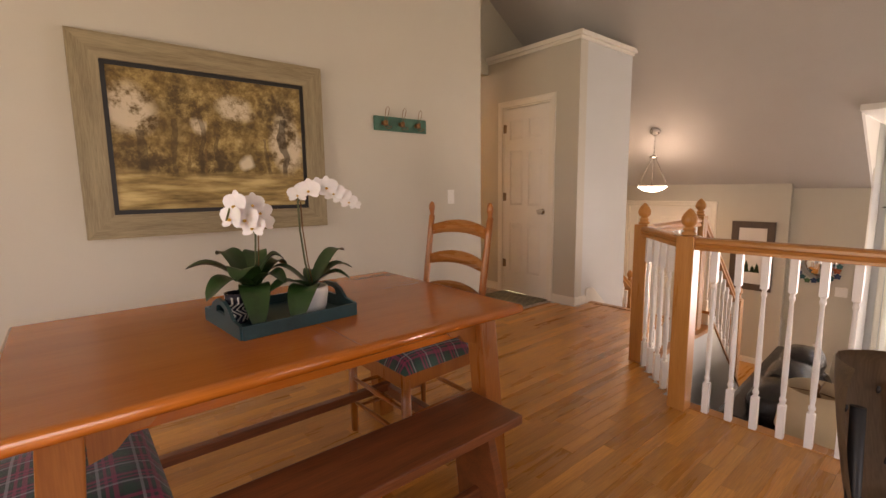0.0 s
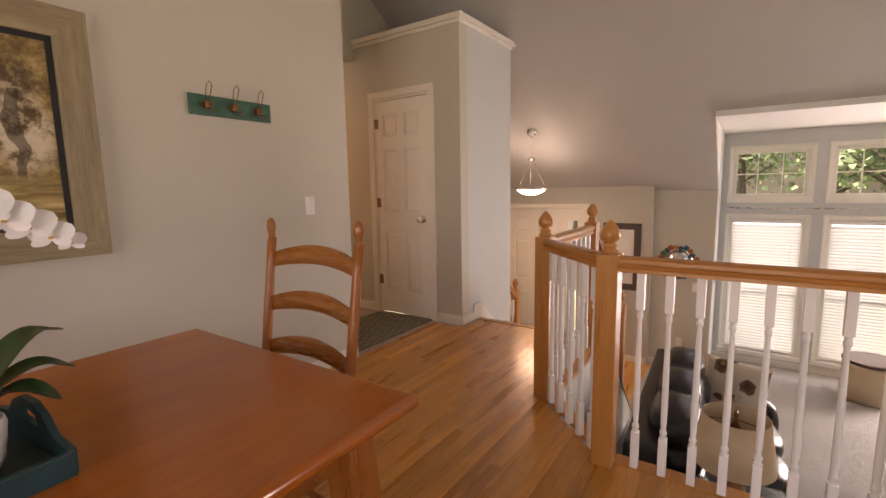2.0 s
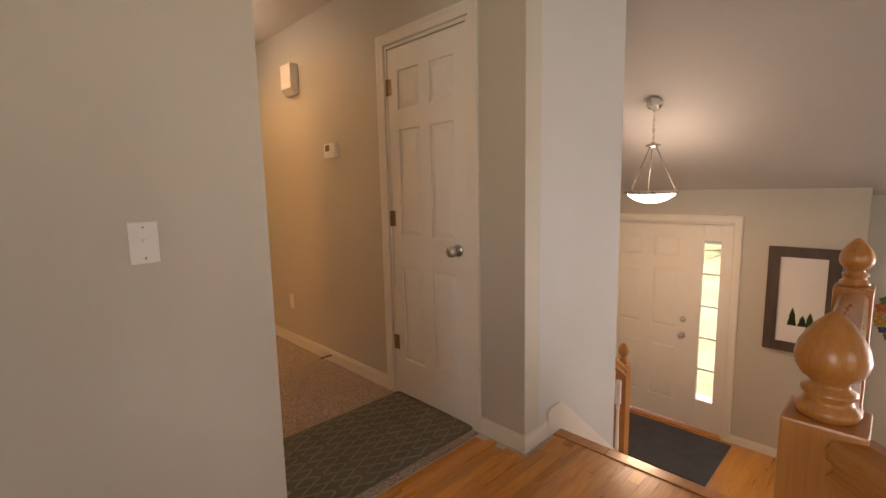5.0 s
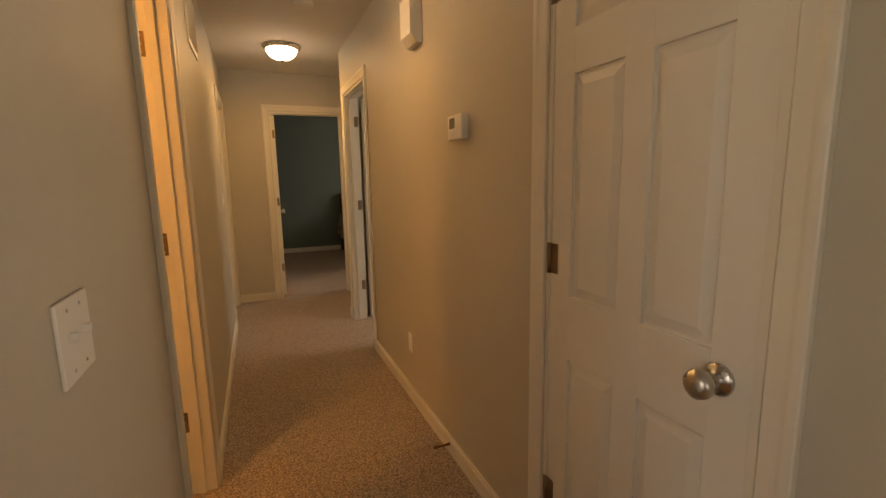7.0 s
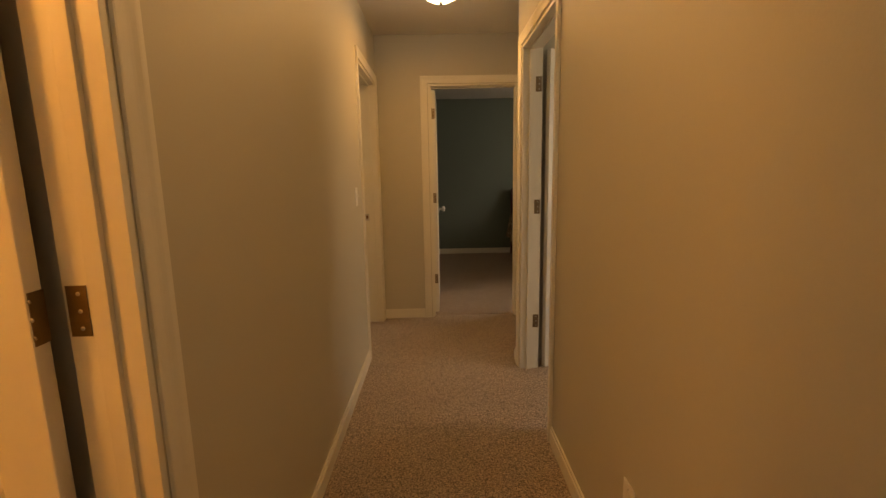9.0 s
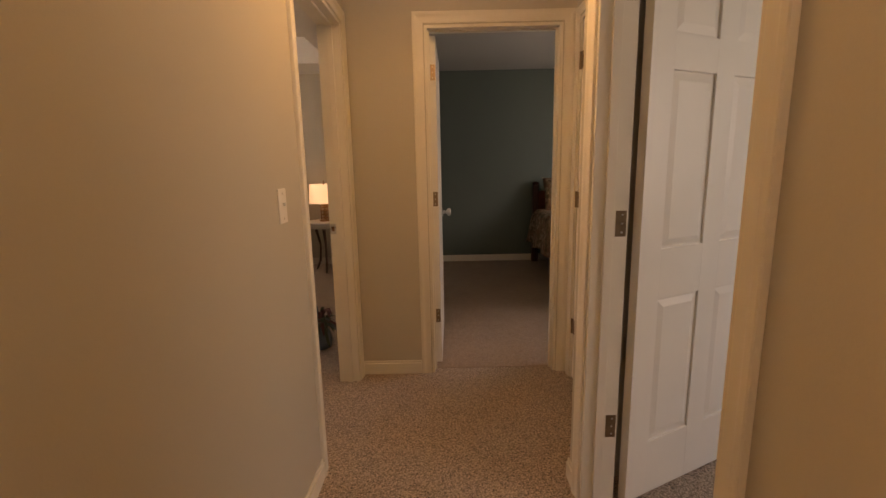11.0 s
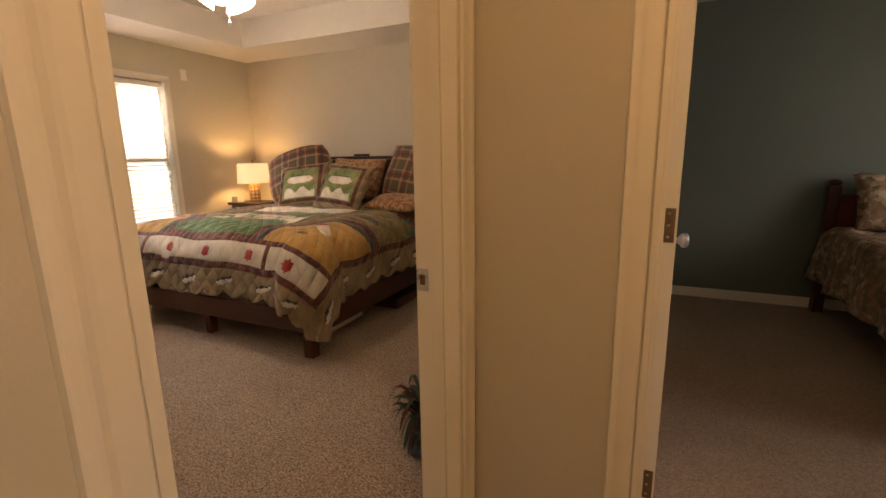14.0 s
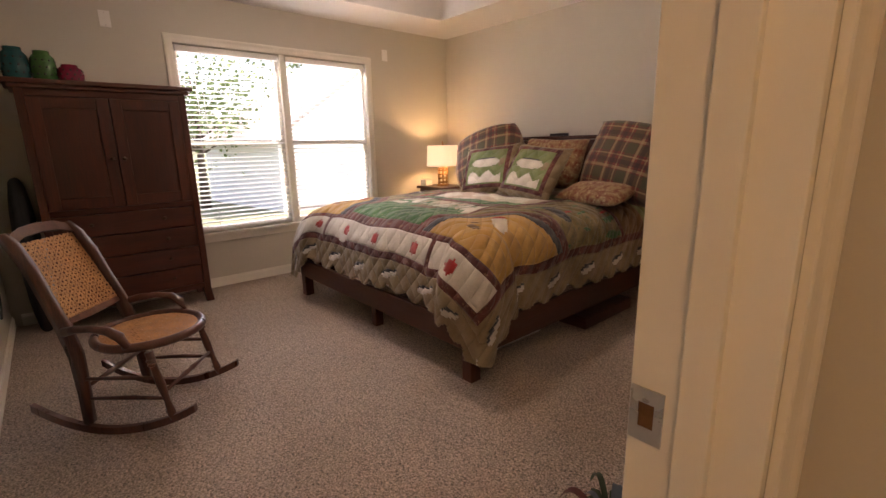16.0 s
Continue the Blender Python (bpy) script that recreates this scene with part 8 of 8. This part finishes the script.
M["foliage"] = plain("tree_foliage", (0.15, 0.21, 0.085), 0.7, var=0.5, scale=1.2, grain=9, relief=0.3)
bm = bmesh.new()
R = 900
for x0, x1, y0, y1 in ((-R, -1.64, -R, R), (7.83, R, -R, R), (-1.64, 7.83, 10.93, R), (-1.64, 7.83, -R, -4.63)):
    v = [bm.verts.new((x, y, LOW - 0.25)) for x, y in ((x0, y0), (x1, y0), (x1, y1), (x0, y1))]
    bm.faces.new(v)
bmesh.ops.remove_doubles(bm, verts=bm.verts[:], dist=0.001)
tagged(part("ground", bm, "grass"), "mown lawn outside", kind="structure")


def tree(x, y, h, seed):
    r = random.Random(seed)
    root = thing("tree", Matrix.Translation((x, y, LOW - 0.25)), "leafy broadleaf tree outside the window", "tree", "trees outside")
    bm = bmesh.new()
    add_tube(bm, [(0, 0, 0), (0.05, 0.02, h * 0.3), (0.0, 0.1, h * 0.6), (0.05, 0.0, h * 0.85)], 0.18, 8, taper=[1.3, 0.9, 0.5, 0.15])
    tips = []
    for k in range(9):
        a, z = r.uniform(0, 6.28), h * r.uniform(0.35, 0.8)
        l = h * r.uniform(0.18, 0.34)
        tip = Vector((l * math.cos(a), l * math.sin(a), z + l * 0.6))
        add_tube(bm, [(0.02, 0.04, z), tip * 0.5 + Vector((0, 0, z * 0.5)), tip], 0.06, 6, taper=[1, 0.6, 0.2])
        tips.append(tip)
    part("trunk", bm, "bark", root)
    vs, fs = [], []
    for k in range(1700):
        c = r.choice(tips) + Vector((r.gauss(0, h * 0.10), r.gauss(0, h * 0.10), r.gauss(0, h * 0.09)))
        s = r.uniform(0.07, 0.16) * h / 7
        n = Vector((r.gauss(0, 1), r.gauss(0, 1), r.gauss(0, 1) + 0.5)).normalized()
        t = n.orthogonal().normalized() * s
        b = n.cross(t).normalized() * s * 0.7
        i = len(vs)
        vs += [c - t, c - b, c + t, c + b]
        fs.append((i, i + 1, i + 2, i + 3))
    me = bpy.data.meshes.new("crown")
    me.from_pydata([tuple(v) for v in vs], [], fs)
    me.materials.append(M["foliage"])
    o = new("crown", me)
    o.parent = root


for k, (x, y, h) in enumerate(((-19, 10.8, 6.2), (-20.5, 12.4, 7.0), (-30, 24, 10), (-34, 33, 11), (-13, 4.6, 5), (-26, 27, 12), (24, -2.5, 6.0), (26, -6.5, 7), (25, 5.5, 7), (23, 7.5, 5.5), (30, -10, 10), (21, 0.6, 6.6), (20.5, -3.4, 7.0), (22, 2.6, 6.2))):
    tree(x, y, h, 20 + k)


# opaque pale grey: the sky's reflection in the panes is put into the colour
M["pale_pane"] = plain("painted_sky_pane", (0.42, 0.44, 0.46), 0.1, var=0.1)


def house(x, y, w, d, h, yaw, label, siding="siding"):
    root = thing("neighbour_house", pose(x, y, LOW - 0.25, 0, 0, yaw), label, "house", "houses outside")
    bm = bmesh.new()
    n = int(h / 0.22)
    for k in range(n):
        o = 0.012
        add_prism(bm, [(-d / 2 - o, h * k / n), (d / 2 + o, h * k / n), (d / 2, h * (k + 1) / n), (-d / 2, h * (k + 1) / n)], -w / 2 - o, w / 2 + o, 0)
    add_prism(bm, [(-d / 2, h), (d / 2, h), (0, h + d * 0.33)], -w / 2, w / 2, 0)
    part("wall", bm, siding, root, "lap siding")
    bm = bmesh.new()
    for s in (-1, 1):
        add_prism(bm, [(s * (d / 2 + 0.4), h - 0.25), (0, h + d * 0.33 + 0.02), (0, h + d * 0.33 + 0.2), (s * (d / 2 + 0.4), h - 0.07)], -w / 2 - 0.35, w / 2 + 0.35, 0)
    part("roof", bm, "shingle", root, "tan shingle roof")
    for sx in (-1, 1):
        for yy in (-d * 0.25, d * 0.2):
            for z in (1.0, 3.6):
                if z + 1.3 < h:
                    wd = boxes("window", "trim", root, *[(min(sx * w / 2, sx * (w / 2 + 0.05)), max(sx * w / 2, sx * (w / 2 + 0.05)), yy - 0.5, yy + 0.5, z, z + 1.3)])
                    boxes("pane", "pale_pane", wd, *[(min(sx * (w / 2 + 0.05), sx * (w / 2 + 0.06)), max(sx * (w / 2 + 0.05), sx * (w / 2 + 0.06)), yy + q, yy + q + 0.42, z + 0.08 + 0.6 * t, z + 0.62 + 0.6 * t) for q in (-0.45, 0.03) for t in (0, 1)])


house(-21.0, 20.5, 8, 13, 3.2, 6, "pale sided neighbouring house with a tan shingle roof")
house(30, 1.5, 9, 16, 6.0, 0, "two storey tan house across the street", "siding_tan")

# ---------------- oak floor strips ----------------
M["oak_far"] = wood("oak_floor_joined", (0.36, 0.132, 0.020), (0.74, 0.350, 0.078), 0.29, 0, 1.3, 0.16, 0.36, island=True)
PW = 0.0572
LENS = (0.28, 0.40, 0.52, 0.66, 0.84)


def plank_mesh(l, w=PW - 0.0004):
    bm = bmesh.new()
    c = 0.0005
    add_prism(bm, [(0, -0.005), (w, -0.005), (w, -c), (w - c, 0), (c, 0), (0, -c)], 0.0, l - 0.0006, 0)
    me = mesh_of("plank", bm)
    me.materials.append(M["oak"])
    return me


PM = {l: plank_mesh(l) for l in LENS}
fl = bpy.data.objects["floor_dining"]
rf = random.Random(5)


def edge_x(y):
    if y + PW < 0.74:
        return 2.43
    if y < 1.245:
        return 2.43 + max(0.0, min(y, 1.2) - 0.765)
    return 4.02 if y + PW < 2.34 else 3.76


rest, count = [], 0
y = -3.4
while y + PW < 2.612:
    x = -3.08
    first = rf.uniform(0.2, 1.1)
    xe = edge_x(y)
    while x < xe - 0.005:
        l = first or rf.choice(LENS)
        first = 0.0
        near = x + l > -0.35 and y > -0.15 and x > -0.9
        if x + l > xe:
            l = xe - x
            if l < 0.03:
                break
        if near and count < 300:
            o = new("plank", PM[l] if l in PM else plank_mesh(l))
            o.location = (x, y, 0)
            o.parent = fl
            count += 1
        else:
            rest.append((x, y, l))
        x += l
    y += PW
vs, fs = [], []
for x, y, l in rest:
    i, w = len(vs), PW - 0.0004
    vs += [(x, y, -0.005), (x + l - 0.0006, y, -0.005), (x + l - 0.0006, y + w, -0.005), (x, y + w, -0.005), (x, y, 0), (x + l - 0.0006, y, 0), (x + l - 0.0006, y + w, 0), (x, y + w, 0)]
    fs += [(i + 4, i + 5, i + 6, i + 7), (i, i + 1, i + 5, i + 4), (i + 1, i + 2, i + 6, i + 5), (i + 2, i + 3, i + 7, i + 6), (i + 3, i, i + 4, i + 7)]
me = bpy.data.meshes.new("planks")
me.from_pydata(vs, [], fs)
me.materials.append(M["oak_far"])
o = new("planks", me)
o.parent = fl
o["kind"] = "stuff"
